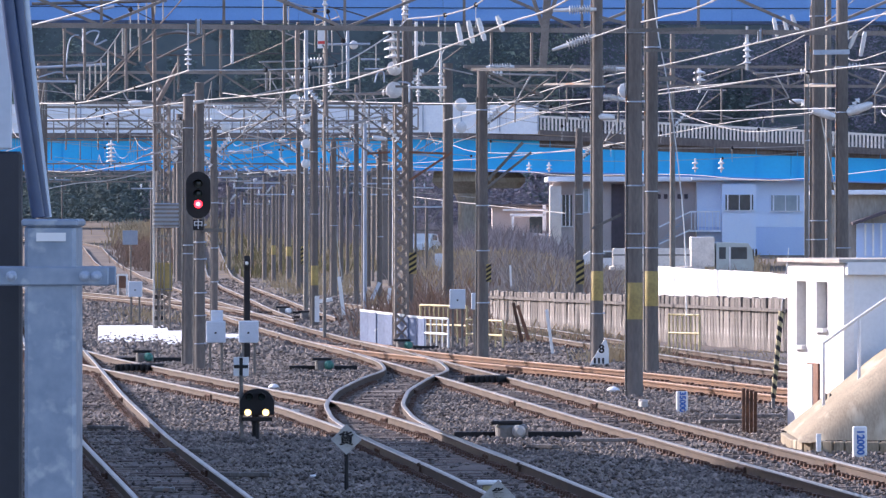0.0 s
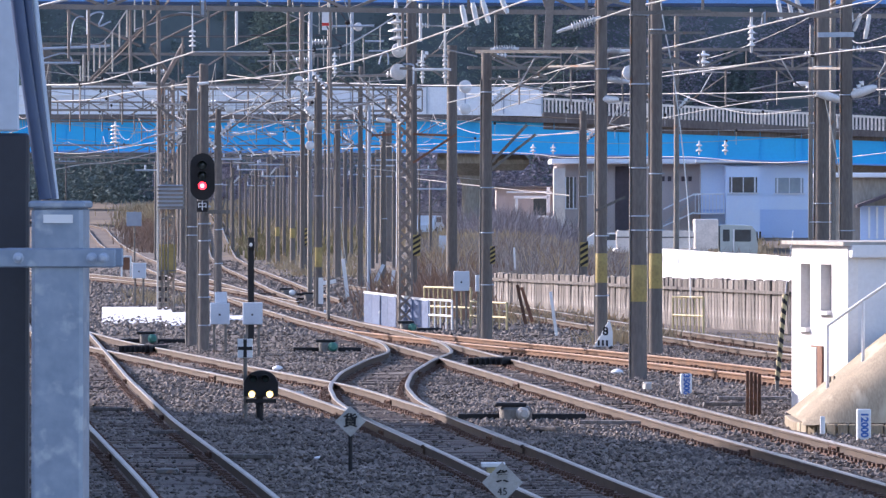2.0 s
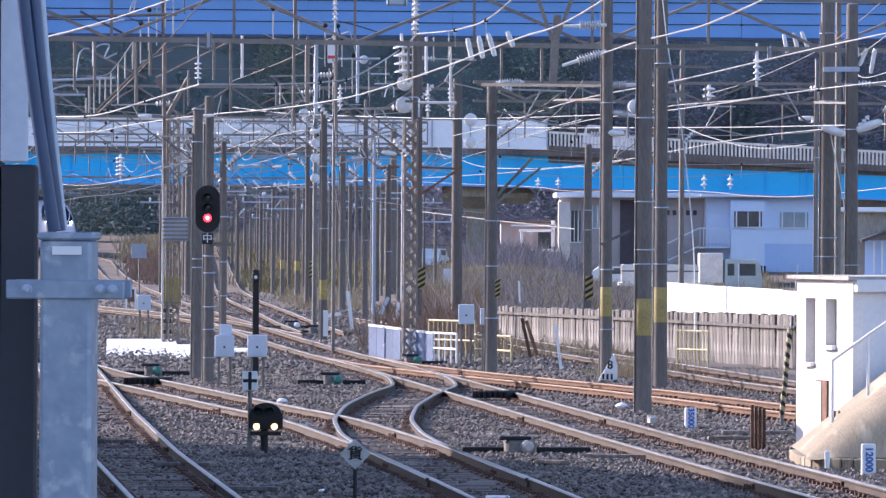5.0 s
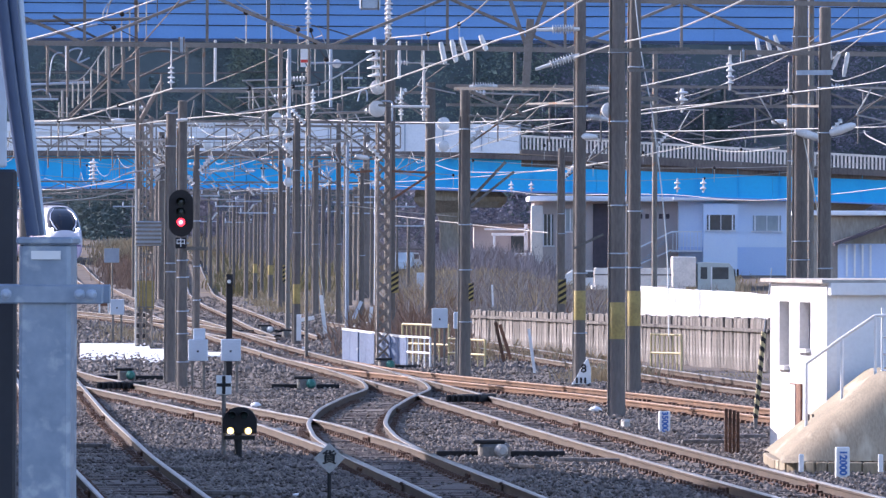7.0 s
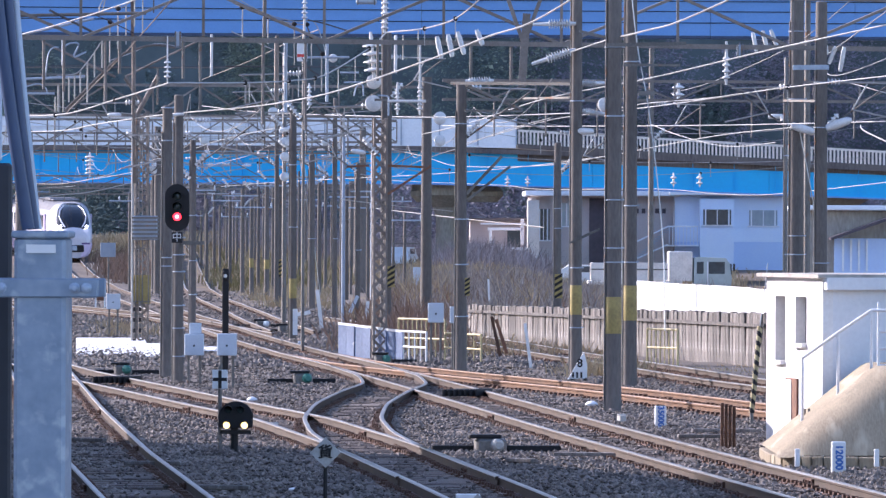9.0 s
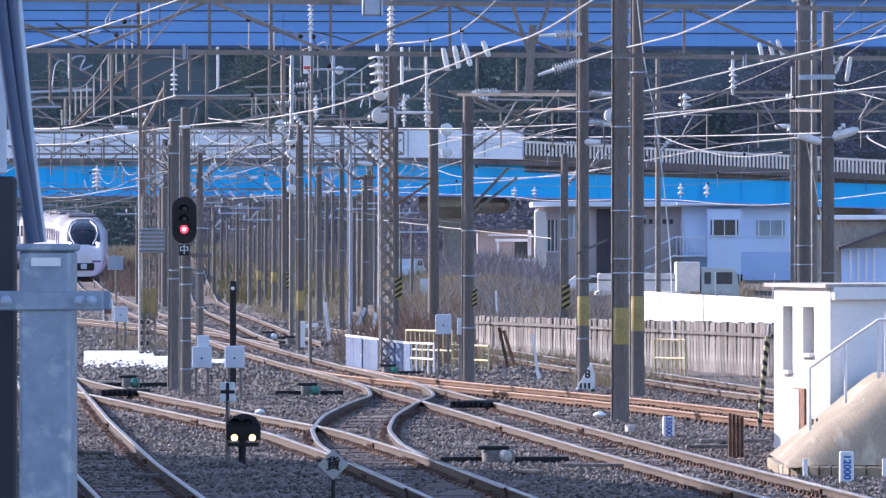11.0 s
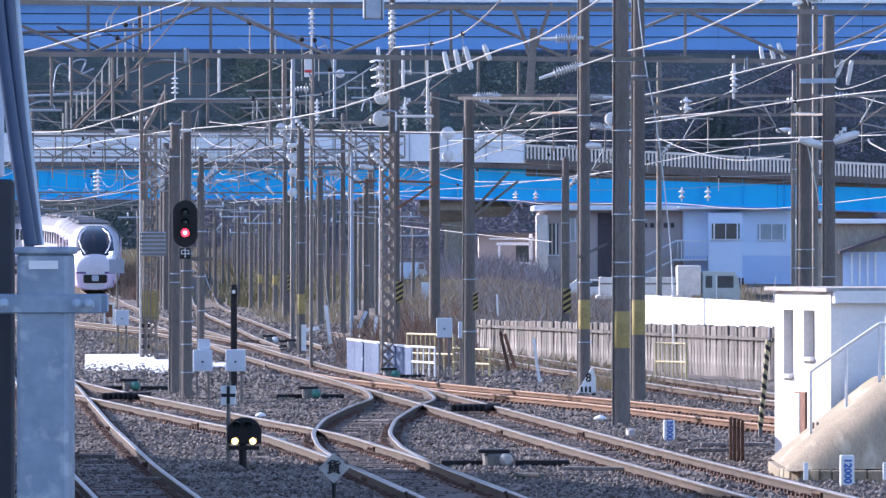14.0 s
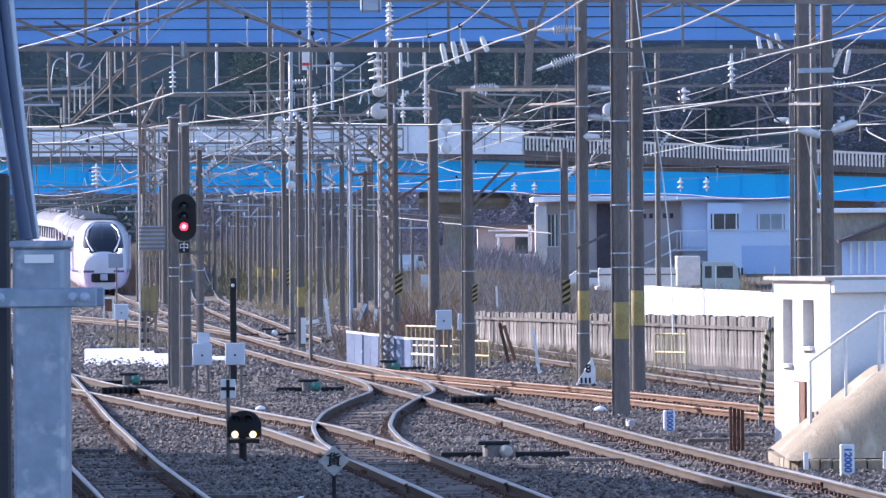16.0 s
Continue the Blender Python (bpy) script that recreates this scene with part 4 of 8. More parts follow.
wire([(-0.78, 141.00, 6.99), (0.19, 133.23, 6.88), (0.94, 126.27, 7.06), (2.36, 120.00, 8.40)], 0.015, drops=((0.3, 0.35), (0.6, 0.45)))
wire([(-12.63, 200.00, 5.60), (-9.78, 177.42, 5.34), (-7.96, 159.42, 5.25), (-5.71, 144.74, 5.25), (-3.62, 132.53, 5.20), (-2.38, 122.22, 5.16), (-1.42, 113.40, 5.18), (0.00, 105.77, 5.48), (1.00, 99.10, 5.71), (1.75, 93.22, 5.85), (3.41, 88.00, 6.85)], 0.014)
wire([(-6.85, 200.00, 6.44), (-5.01, 189.35, 6.08), (-2.88, 179.78, 5.84), (0.00, 171.12, 5.64), (1.65, 163.27, 5.55), (2.93, 156.10, 5.48), (4.24, 149.53, 5.44), (4.89, 143.50, 5.42), (6.19, 137.93, 5.53), (7.46, 132.78, 5.66), (10.20, 128.00, 5.91)], 0.013, drops=((0.55, 0.2), (0.9, 0.3)))
wire([(0.56, 180.00, 5.55), (3.17, 168.75, 5.38), (5.41, 158.82, 5.25), (6.73, 150.00, 5.14), (8.11, 142.11, 5.06), (10.75, 135.00, 5.04)], 0.013)
wire([(0.00, 175.00, 5.24), (1.16, 155.56, 5.26), (2.63, 140.00, 5.54), (4.34, 127.27, 5.69), (5.23, 116.67, 5.75), (5.96, 107.69, 5.80), (7.97, 100.00, 6.12)], 0.013)
wire([(2.85, 125.00, 6.16), (3.11, 109.59, 5.96), (3.33, 97.56, 5.76), (3.72, 87.91, 5.71), (5.68, 80.00, 6.56)], 0.013)
wire([(1.26, 190.00, 5.18), (3.20, 170.15, 5.53), (4.10, 154.05, 5.48), (4.80, 140.74, 5.46), (5.70, 129.55, 5.37), (6.74, 120.00, 5.40)], 0.011)
wire([(6.00, 170.00, 5.46), (6.45, 164.52, 5.12), (7.15, 159.37, 4.81), (7.61, 154.55, 4.71), (8.17, 150.00, 4.75)], 0.012)
wire([(-2.13, 260.00, 5.99), (0.00, 227.50, 5.20), (1.16, 202.22, 4.63), (3.42, 182.00, 4.48), (4.55, 165.45, 4.55), (6.81, 151.67, 4.91), (7.99, 140.00, 4.95)], 0.012)
wire([(-3.76, 300.00, 4.90), (0.00, 273.91, 4.58), (3.20, 252.00, 4.32), (4.38, 233.33, 4.07), (7.86, 217.24, 4.02), (9.47, 203.23, 3.79), (10.72, 190.91, 3.77), (14.34, 180.00, 4.21)], 0.012)
wire([(-9.23, 300.00, 4.49), (-4.91, 251.85, 4.45), (0.00, 217.02, 4.46), (2.75, 190.65, 4.49), (4.75, 170.00, 4.61)], 0.012)
wire([(-10.10, 160.00, 6.65), (-8.40, 160.00, 6.70), (-6.73, 160.00, 6.67), (-3.12, 160.00, 6.70)], 0.012, M_WIREDK, "thin dark overhead feeder wire")
wire([(-7.93, 145.00, 5.29), (-6.54, 139.63, 6.33), (-5.37, 134.64, 7.26), (-4.11, 130.00, 8.41)], 0.014, M_TRUSS, "brown diagonal stay wire")
wire([(-7.23, 150.00, 6.57), (-6.70, 150.00, 6.76), (-6.18, 150.00, 6.97), (-5.63, 150.00, 6.91)], 0.012)
wire([(-7.50, 220.00, 7.65), (-4.89, 184.80, 7.45), (-3.10, 159.31, 7.37), (-2.24, 140.00, 7.01)], 0.010, M_TRUSS, "brown diagonal stay wire")
wire([(-8.35, 130.00, 6.51), (-7.29, 126.19, 6.62), (-6.23, 122.60, 6.77), (-5.02, 119.21, 7.02), (-3.47, 116.00, 7.41)], 0.012)
wire([(-4.92, 140.00, 8.96), (-4.19, 140.00, 7.86), (-3.40, 140.00, 7.37), (-2.75, 140.00, 7.19), (-2.34, 140.00, 7.18), (-2.12, 140.00, 6.64), (-2.05, 140.00, 6.10)], 0.010)
wire([(7.29, 190.00, 6.67), (7.99, 178.12, 6.77), (9.27, 167.65, 7.32), (9.86, 158.33, 7.83), (10.90, 150.00, 9.00)], 0.010)
wire([(9.96, 160.00, 6.38), (9.43, 143.45, 5.99), (10.35, 130.00, 5.18)], 0.012)
wire([(9.09, 148.00, 6.40), (9.20, 141.75, 6.14), (10.83, 136.00, 6.80)], 0.010)
wire([(8.72, 140.00, 6.52), (8.76, 110.00, 7.15)], 0.012)
wire([(9.31, 138.00, 4.97), (8.94, 131.18, 4.75), (9.09, 125.00, 4.39)], 0.016)
wire([(3.75, 120.00, 8.30), (3.84, 119.66, 7.14), (3.95, 119.33, 6.09), (4.13, 118.99, 5.04), (4.29, 118.66, 3.70), (4.40, 118.33, 2.36), (4.42, 118.00, 0.92)], 0.012, label="pale guy wire dropping to the ground")
wire([(-4.36, 230.00, 5.37), (-4.04, 230.00, 3.47), (-3.84, 230.00, 1.47), (-3.68, 230.00, 0.27)], 0.016, label="pale guy wire dropping to the ground")
wire([(-4.28, 232.00, 5.39), (-3.95, 232.00, 3.48), (-3.75, 232.00, 1.46), (-3.59, 232.00, 0.25)], 0.014, label="pale guy wire dropping to the ground")
wire([(8.58, 147.70, 4.99), (8.75, 147.70, 4.15), (8.91, 147.70, 3.26), (9.04, 147.70, 2.23)], 0.014, label="pale guy wire dropping to the ground")
wire([(1.17, 240.00, 3.29), (0.00, 205.71, 3.32), (-0.85, 180.00, 3.34), (-2.00, 160.00, 3.43)], 0.012)
wire([(-1.75, 240.00, 3.39), (1.10, 192.00, 3.00), (3.01, 160.00, 2.76)], 0.014)
wire([(-8.77, 200.00, 4.09), (-9.14, 180.00, 3.68), (-9.31, 163.64, 3.50), (-9.44, 150.00, 3.26)], 0.012)
wire([(-16.37, 260.00, 4.45), (-13.70, 240.88, 4.23), (-11.39, 224.38, 4.31), (-9.02, 210.00, 4.51)], 0.010)


def span_wires(line, lo, hi, off=0.0, zc=5.05, step=46.0):
    """Contact wire and sagging messenger over one track, with droppers."""
    c = dense(line, 2.0, 20.0)
    c = c[(c[:, 1] > lo) & (c[:, 1] < hi)]
    if len(c) < 4:
        return
    b = Build()
    b.tube([(x + off + 0.15 * math.sin(y / 15), y, zc) for x, y in c], 0.011, 4)
    t = thing("contact_wire", "thin contact wire over the rails with its messenger", "wire", b=b, material=M_WIRE, group="overhead wires")
    m = Build()
    pts = []
    for x, y in c:
        u = ((y - lo) % step) / step
        pts.append((x + off, y, zc + 0.25 + 0.75 * (2 * u - 1) ** 2))
    m.tube(pts, 0.012, 4)
    part("messenger", m, M_WIRE, t)
    for p in pts[::3]:
        d = Build()
        d.rod(p, (p[0], p[1], zc), 0.007, n=4)
        part("dropper", d, M_WIRE, t)


span_wires(T_MAIN, 150, 520)
span_wires(T_SECOND, 180, 480)
span_wires(T_LEFT, 150, 390)
span_wires([(-2, 170), (-3.5, 250), (-6.5, 400)], 172, 395)
span_wires([(-6, 170), (-10, 250), (-19, 420)], 172, 410, zc=5.4)
span_wires([(3.0, 140), (0.5, 220), (-1.5, 330)], 142, 320, zc=5.2)


def portal(y0, y1, xa, xb, zl, zu, label, bays, posts=(), thick=0.10, drops=(), post_r=0.16):
    """A truss beam across the tracks on posts."""
    t = thing("catenary_portal", label, "gantry")

    def at(u, z):
        return (xa + (xb - xa) * u, y0 + (y1 - y0) * u, z)
    for z, nm in ((zl, "lower_chord"), (zu, "upper_chord")):
        b = Build()
        b.beam(at(0, z), at(1, z), thick, thick)
        part(nm, b, M_TRUSS, t)
    for i in range(bays):
        u0, u1 = i / bays, (i + 1) / bays
        b = Build()
        b.beam(at(u0, zl if i % 2 else zu), at(u1, zu if i % 2 else zl), thick * 0.6, thick * 0.6)
        part("diagonal", b, M_TRUSS, t)
        b = Build()
        b.beam(at(u1, zl), at(u1, zu), thick * 0.6, thick * 0.6)
        part("upright", b, M_TRUSS, t)
    for u, z0 in drops:
        b = Build()
        b.rod(at(u, zl), at(u, z0), thick * 0.32, n=6)
        part("drop_tube", b, M_STEEL if rng.random() < 0.5 else M_TRUSS, t)
    for u in posts:
        b = Build()
        x, y, _ = at(u, 0)
        b.lathe((x, y, 0), [(post_r * 1.1, -0.3), (post_r, 2), (post_r * 0.9, zu + 0.3)], 14)
        part("post", b, M_CONC, t, smooth=True)


portal(134.0, 141.0, -9.601, 10.495, 6.669, 7.741, "long brown steel truss gantry spanning the yard", 8, (0.0, 1.0), 0.10,
       ((0.0278, 5.9), (0.0877, 5.6), (0.1500, 5.3), (0.2296, 5.85), (0.3117, 4.9), (0.3556, 4.8), (0.4309, 5.85), (0.5290, 5.75), (0.5716, 5.9), (0.2469, 5.2), (0.0123, 5.0), (0.7037, 5.1), (0.0494, 5.4), (0.1080, 5.55)))
portal(190.0, 192.0, -11.962, 0.267, 5.976, 6.868, "steel truss gantry over the far tracks", 9, (0.02, 0.99), 0.08, tuple((k / 10, 5.0 - 0.1 * (k % 3)) for k in range(1, 10)))
portal(235.0, 236.0, -14.795, -0.903, 5.772, 6.548, "steel truss gantry over the far tracks", 11, (0.40, 0.97), 0.08, tuple((k / 12, 5.0) for k in range(1, 12)))
portal(285.0, 286.0, -18.438, -2.089, 5.893, 6.736, "steel truss gantry over the far tracks", 12, (0.42, 0.97), 0.08, tuple((k / 13, 5.0) for k in range(1, 13)))
portal(335.0, 336.0, -21.673, -2.746, 4.560, 5.200, "far steel gantry under the viaduct", 12, (0.42, 0.97), 0.08, tuple((k / 15, 4.2) for k in range(1, 15)))
portal(385.0, 386.0, -24.908, -3.491, 4.477, 5.013, "far steel gantry under the viaduct", 14, (0.42, 0.97), 0.08, tuple((k / 17, 4.0) for k in range(1, 17)))
portal(160.0, 161.0, 0.501, 11.984, 5.903, 6.376, "steel crossbeam carrying feeder wires", 10, (0.99,), 0.07, tuple((k / 9, 5.0) for k in range(1, 9)))


def insulator(p, q, n, r, core=0.012, label="white ribbed porcelain insulator", ends=(0.06, 0.06)):
    """Sheds strung along the line from p to q."""
    p, q = Vector(p), Vector(q)
    a = q - p
    ln = a.length
    prof = [(core, -ends[0])]
    for i in range(n):
        z = ln * (i + 0.2) / n
        w = ln / n
        prof += [(core * 1.3, z), (r, z + w * 0.15), (r * 0.96, z + w * 0.3), (core * 1.5, z + w * 0.55)]
    prof += [(core, ln + ends[1])]
    b = Build()
    b.lathe(p, prof, 14, axis=a)
    return thing("insulator", label, "insulator", b=b, material=M_INSUL, smooth=True, group="insulators on the overhead line")


insulator((-5.31, 135.40, 5.84), (-5.31, 135.40, 6.24), 4, 0.075, ends=(0.08, 0.50))
insulator((-1.05, 140.00, 6.08), (-1.10, 140.00, 6.77), 4, 0.21, 0.03, ends=(0.2, 0.2))
insulator((-0.81, 139.00, 6.98), (-0.80, 139.00, 7.83), 8, 0.09, 0.03)
insulator((-8.68, 170.00, 4.08), (-8.68, 170.00, 4.61), 5, 0.13, 0.02)
insulator((2.40, 125.80, 6.04), (2.87, 125.80, 6.20), 9, 0.095, 0.03, ends=(0.3, 0.1))
insulator((0.92, 130.00, 5.70), (1.37, 130.00, 5.71), 9, 0.085, 0.03)
insulator((2.43, 125.80, 6.72), (2.87, 125.80, 6.73), 9, 0.095, 0.03, ends=(0.3, 0.1))
insulator((3.11, 126.00, 5.58), (3.37, 126.00, 5.58), 8, 0.08, 0.03, ends=(0.15, 0.3))
insulator((3.11, 126.00, 5.04), (3.42, 126.00, 5.00), 8, 0.08, 0.03, ends=(0.15, 0.3))
insulator((6.51, 165.00, 5.88), (6.51, 165.00, 6.43), 3, 0.16, 0.03)
insulator((6.53, 139.60, 5.95), (6.53, 139.60, 6.49), 4, 0.085, 0.025, ends=(0.1, 0.3))
insulator((-3.29, 190.00, 6.26), (-3.29, 190.00, 6.87), 5, 0.08, 0.02)
insulator((-0.05, 139.00, 5.26), (-0.05, 139.00, 5.80), 6, 0.06, 0.02, ends=(0.1, 0.95))
insulator((-0.53, 139.00, 5.26), (-0.53, 139.00, 5.67), 5, 0.06, 0.02, ends=(0.1, 0.2))
insulator((-2.48, 136.60, 7.12), (-2.48, 136.60, 7.74), 6, 0.07, 0.02, ends=(0.4, 0.1))
insulator((8.55, 147.90, 8.25), (9.14, 147.90, 8.43), 8, 0.14, 0.04, ends=(0.3, 0.3))
insulator((-0.29, 138.00, 8.25), (0.55, 138.00, 8.22), 9, 0.12, 0.04)
insulator((7.76, 200.00, 4.05), (7.76, 200.00, 4.37), 2, 0.10, 0.02)
insulator((8.56, 200.00, 4.05), (8.56, 200.00, 4.37), 2, 0.10, 0.02)
insulator((2.78, 210.00, 4.11), (2.78, 210.00, 4.33), 2, 0.10, 0.02)
insulator((3.43, 210.00, 4.11), (3.43, 210.00, 4.33), 2, 0.10, 0.02)
for _a, _b in (((0.27, 118.00, 6.19), (0.33, 118.00, 5.91)), ((0.47, 118.00, 6.23), (0.53, 118.00, 5.94)), ((0.65, 118.00, 6.28), (0.74, 118.00, 5.98)), ((1.00, 118.00, 6.32), (1.07, 118.00, 6.15)),
               ((7.64, 150.00, 7.23), (7.70, 150.00, 6.91)), ((7.87, 150.00, 7.27), (7.94, 150.00, 6.99)), ((8.06, 150.00, 7.30), (8.17, 150.00, 7.02)),
               ((8.65, 138.00, 6.33), (8.76, 138.00, 6.59)), ((8.88, 138.00, 6.17), (8.95, 138.00, 6.57)), ((8.56, 138.00, 6.66), (8.58, 138.00, 6.52))):
    insulator(_a, _b, 4, 0.05, 0.035, "slim white porcelain insulator")


def disc_plate(c, r, label="pale round tension wheel on a mast"):
    b = Build()
    b.lathe(c, [(r * 0.3, -0.06), (r * 0.9, -0.05), (r, -0.02), (r, 0.03), (r * 0.85, 0.05), (r * 0.3, 0.07)], 20, axis=(0.25, -1, 0.1))
    thing("tension_wheel", label, "pulley wheel", b=b, material=M_INSUL, smooth=True, group="round wheels on the masts")


for _c, _r in (((-1.05, 140.60, 5.91), 0.16), ((-1.06, 140.60, 5.44), 0.18), ((-6.62, 160.00, 4.51), 0.10), ((-6.62, 160.00, 4.12), 0.10), ((-5.48, 239.70, 6.91), 0.19), ((-7.35, 220.00, 5.64), 0.17), ((-3.90, 184.70, 4.72), 0.13),
               ((-3.90, 184.70, 4.15), 0.13), ((-3.90, 184.70, 5.15), 0.13), ((0.47, 170.00, 5.60), 0.17), ((0.47, 170.00, 5.01), 0.15), ((-2.06, 150.00, 6.65), 0.10), ((-3.42, 230.00, 5.71), 0.14), ((2.94, 104.80, 4.78), 0.12)):
    disc_plate(_c, _r)


def arm(p, q, w, h, label="grey steel bracket arm on a pole", m=None, group="bracket arms on the poles"):
    b = Build()
    b.beam(p, q, w, h)
    thing("bracket_arm", label, "bracket", b=b, material=m or M_STEEL, group=group)


arm((0.58, 130.00, 5.66), (2.92, 128.00, 5.61), 0.06, 0.06)
arm((0.97, 130.00, 5.33), (2.02, 132.00, 5.36), 0.05, 0.05)
arm((0.88, 130.00, 5.61), (2.02, 132.00, 5.17), 0.05, 0.06)
arm((2.02, 132.00, 5.40), (2.96, 128.00, 5.34), 0.04, 0.04)
arm((2.02, 132.00, 5.14), (0.86, 130.00, 5.11), 0.04, 0.04)
arm((0.89, 131.00, 3.44), (1.61, 131.00, 4.21), 0.05, 0.06)
arm((0.89, 131.00, 3.30), (1.78, 131.00, 4.01), 0.04, 0.05)
arm((-0.74, 141.00, 4.10), (0.07, 141.00, 4.07), 0.05, 0.05, "rusty steel bracket arm on the mast", M_RUST)
arm((-0.74, 141.00, 3.48), (0.20, 141.00, 4.10), 0.05, 0.05, "rusty steel bracket arm on the mast", M_RUST)
arm((-1.15, 141.00, 4.10), (-1.64, 141.00, 4.07), 0.05, 0.05, "rusty steel bracket arm on the mast", M_RUST)
arm((2.93, 104.00, 5.72), (4.21, 104.00, 5.75), 0.06, 0.06)
arm((2.93, 104.00, 5.84), (2.50, 104.00, 5.94), 0.05, 0.05)
arm((3.70, 119.00, 5.77), (4.72, 119.00, 5.77), 0.05, 0.05)
arm((3.95, 119.00, 5.25), (4.26, 119.00, 5.25), 0.05, 0.08)
arm((7.81, 137.00, 6.17), (8.57, 137.00, 6.18), 0.10, 0.10, "grey steel cross arm between poles", M_GALV)
arm((8.19, 147.00, 5.66), (8.72, 140.00, 5.52), 0.05, 0.05)
arm((-1.02, 139.00, 5.49), (0.13, 139.00, 5.47), 0.04, 0.05)
arm((2.88, 125.86, 2.49), (3.45, 125.86, 2.76), 0.04, 0.05)
arm((-4.52, 122.14, 2.47), (-4.08, 122.14, 2.47), 0.05, 0.07)
arm((-4.23, 122.14, 2.49), (-4.06, 122.14, 3.13), 0.03, 0.03)
arm((-9.51, 150.00, 6.26), (-7.75, 150.00, 6.24), 0.05, 0.05)
arm((-9.57, 152.00, 5.91), (-8.58, 152.00, 5.91), 0.05, 0.05)
arm((-6.99, 158.00, 6.03), (-7.17, 158.00, 6.44), 0.05, 0.06)
arm((-6.88, 158.00, 5.69), (-6.40, 158.00, 6.30), 0.05, 0.06)
arm((-6.08, 136.00, 7.72), (-6.98, 158.00, 3.83), 0.07, 0.07, "slim grey steel upright")
arm((2.08, 136.00, 5.71), (2.18, 136.00, 7.25), 0.16, 0.16, "brown steel hanger post", M_TRUSS)
arm((1.73, 136.00, 7.72), (2.14, 136.00, 6.54), 0.08, 0.08, "brown steel brace on the gantry", M_TRUSS)
arm((2.55, 136.00, 7.78), (2.18, 136.00, 6.77), 0.08, 0.08, "brown steel brace on the gantry", M_TRUSS)


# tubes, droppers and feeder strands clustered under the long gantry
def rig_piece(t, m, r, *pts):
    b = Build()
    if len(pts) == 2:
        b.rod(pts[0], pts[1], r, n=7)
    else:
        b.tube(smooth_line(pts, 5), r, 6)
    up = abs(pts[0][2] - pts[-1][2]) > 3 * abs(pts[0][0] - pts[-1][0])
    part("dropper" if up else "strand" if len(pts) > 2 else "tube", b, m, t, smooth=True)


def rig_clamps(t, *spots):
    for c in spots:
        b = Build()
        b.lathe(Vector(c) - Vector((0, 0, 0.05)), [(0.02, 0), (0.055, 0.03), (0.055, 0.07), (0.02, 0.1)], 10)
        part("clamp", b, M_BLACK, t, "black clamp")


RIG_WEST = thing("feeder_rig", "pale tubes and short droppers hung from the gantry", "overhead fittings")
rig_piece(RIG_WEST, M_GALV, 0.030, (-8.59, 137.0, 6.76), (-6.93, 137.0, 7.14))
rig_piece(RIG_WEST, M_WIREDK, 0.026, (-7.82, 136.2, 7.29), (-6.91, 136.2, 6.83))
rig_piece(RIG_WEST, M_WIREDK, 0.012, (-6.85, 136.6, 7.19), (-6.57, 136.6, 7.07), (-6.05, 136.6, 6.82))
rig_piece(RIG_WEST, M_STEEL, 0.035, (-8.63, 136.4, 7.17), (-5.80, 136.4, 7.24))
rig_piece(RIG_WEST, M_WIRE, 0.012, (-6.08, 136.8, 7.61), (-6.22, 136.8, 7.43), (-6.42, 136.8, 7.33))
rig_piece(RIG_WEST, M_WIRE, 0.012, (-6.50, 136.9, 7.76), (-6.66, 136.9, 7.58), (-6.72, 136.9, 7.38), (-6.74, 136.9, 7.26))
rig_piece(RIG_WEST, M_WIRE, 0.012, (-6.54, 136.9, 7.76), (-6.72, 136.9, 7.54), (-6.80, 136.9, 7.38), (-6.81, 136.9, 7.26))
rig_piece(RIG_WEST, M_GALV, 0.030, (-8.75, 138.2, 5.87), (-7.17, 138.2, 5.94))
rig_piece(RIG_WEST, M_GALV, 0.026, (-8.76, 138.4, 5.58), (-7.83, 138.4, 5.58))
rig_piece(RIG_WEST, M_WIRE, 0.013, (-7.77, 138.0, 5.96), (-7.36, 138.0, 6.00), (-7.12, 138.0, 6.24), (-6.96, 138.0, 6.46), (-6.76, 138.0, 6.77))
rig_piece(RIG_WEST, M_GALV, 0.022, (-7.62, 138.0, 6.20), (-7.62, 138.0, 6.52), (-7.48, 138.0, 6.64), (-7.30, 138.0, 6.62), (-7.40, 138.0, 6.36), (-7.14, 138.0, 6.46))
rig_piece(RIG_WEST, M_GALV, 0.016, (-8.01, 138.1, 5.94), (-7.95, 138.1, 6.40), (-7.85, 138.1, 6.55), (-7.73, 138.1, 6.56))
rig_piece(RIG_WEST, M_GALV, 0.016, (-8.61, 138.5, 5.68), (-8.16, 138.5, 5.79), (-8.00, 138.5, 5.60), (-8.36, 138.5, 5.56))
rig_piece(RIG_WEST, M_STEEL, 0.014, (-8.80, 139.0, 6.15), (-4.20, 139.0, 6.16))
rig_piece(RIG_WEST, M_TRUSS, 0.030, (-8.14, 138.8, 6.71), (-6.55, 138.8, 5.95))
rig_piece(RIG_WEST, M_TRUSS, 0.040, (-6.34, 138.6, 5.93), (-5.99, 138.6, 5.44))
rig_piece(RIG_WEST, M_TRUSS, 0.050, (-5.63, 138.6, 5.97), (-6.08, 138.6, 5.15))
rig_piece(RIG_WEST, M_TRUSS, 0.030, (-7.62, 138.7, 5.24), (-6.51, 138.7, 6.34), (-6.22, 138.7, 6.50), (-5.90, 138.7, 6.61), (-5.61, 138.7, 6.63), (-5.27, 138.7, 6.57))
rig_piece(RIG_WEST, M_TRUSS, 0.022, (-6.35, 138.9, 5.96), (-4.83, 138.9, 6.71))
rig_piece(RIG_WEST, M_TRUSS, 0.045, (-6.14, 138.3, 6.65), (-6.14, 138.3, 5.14))
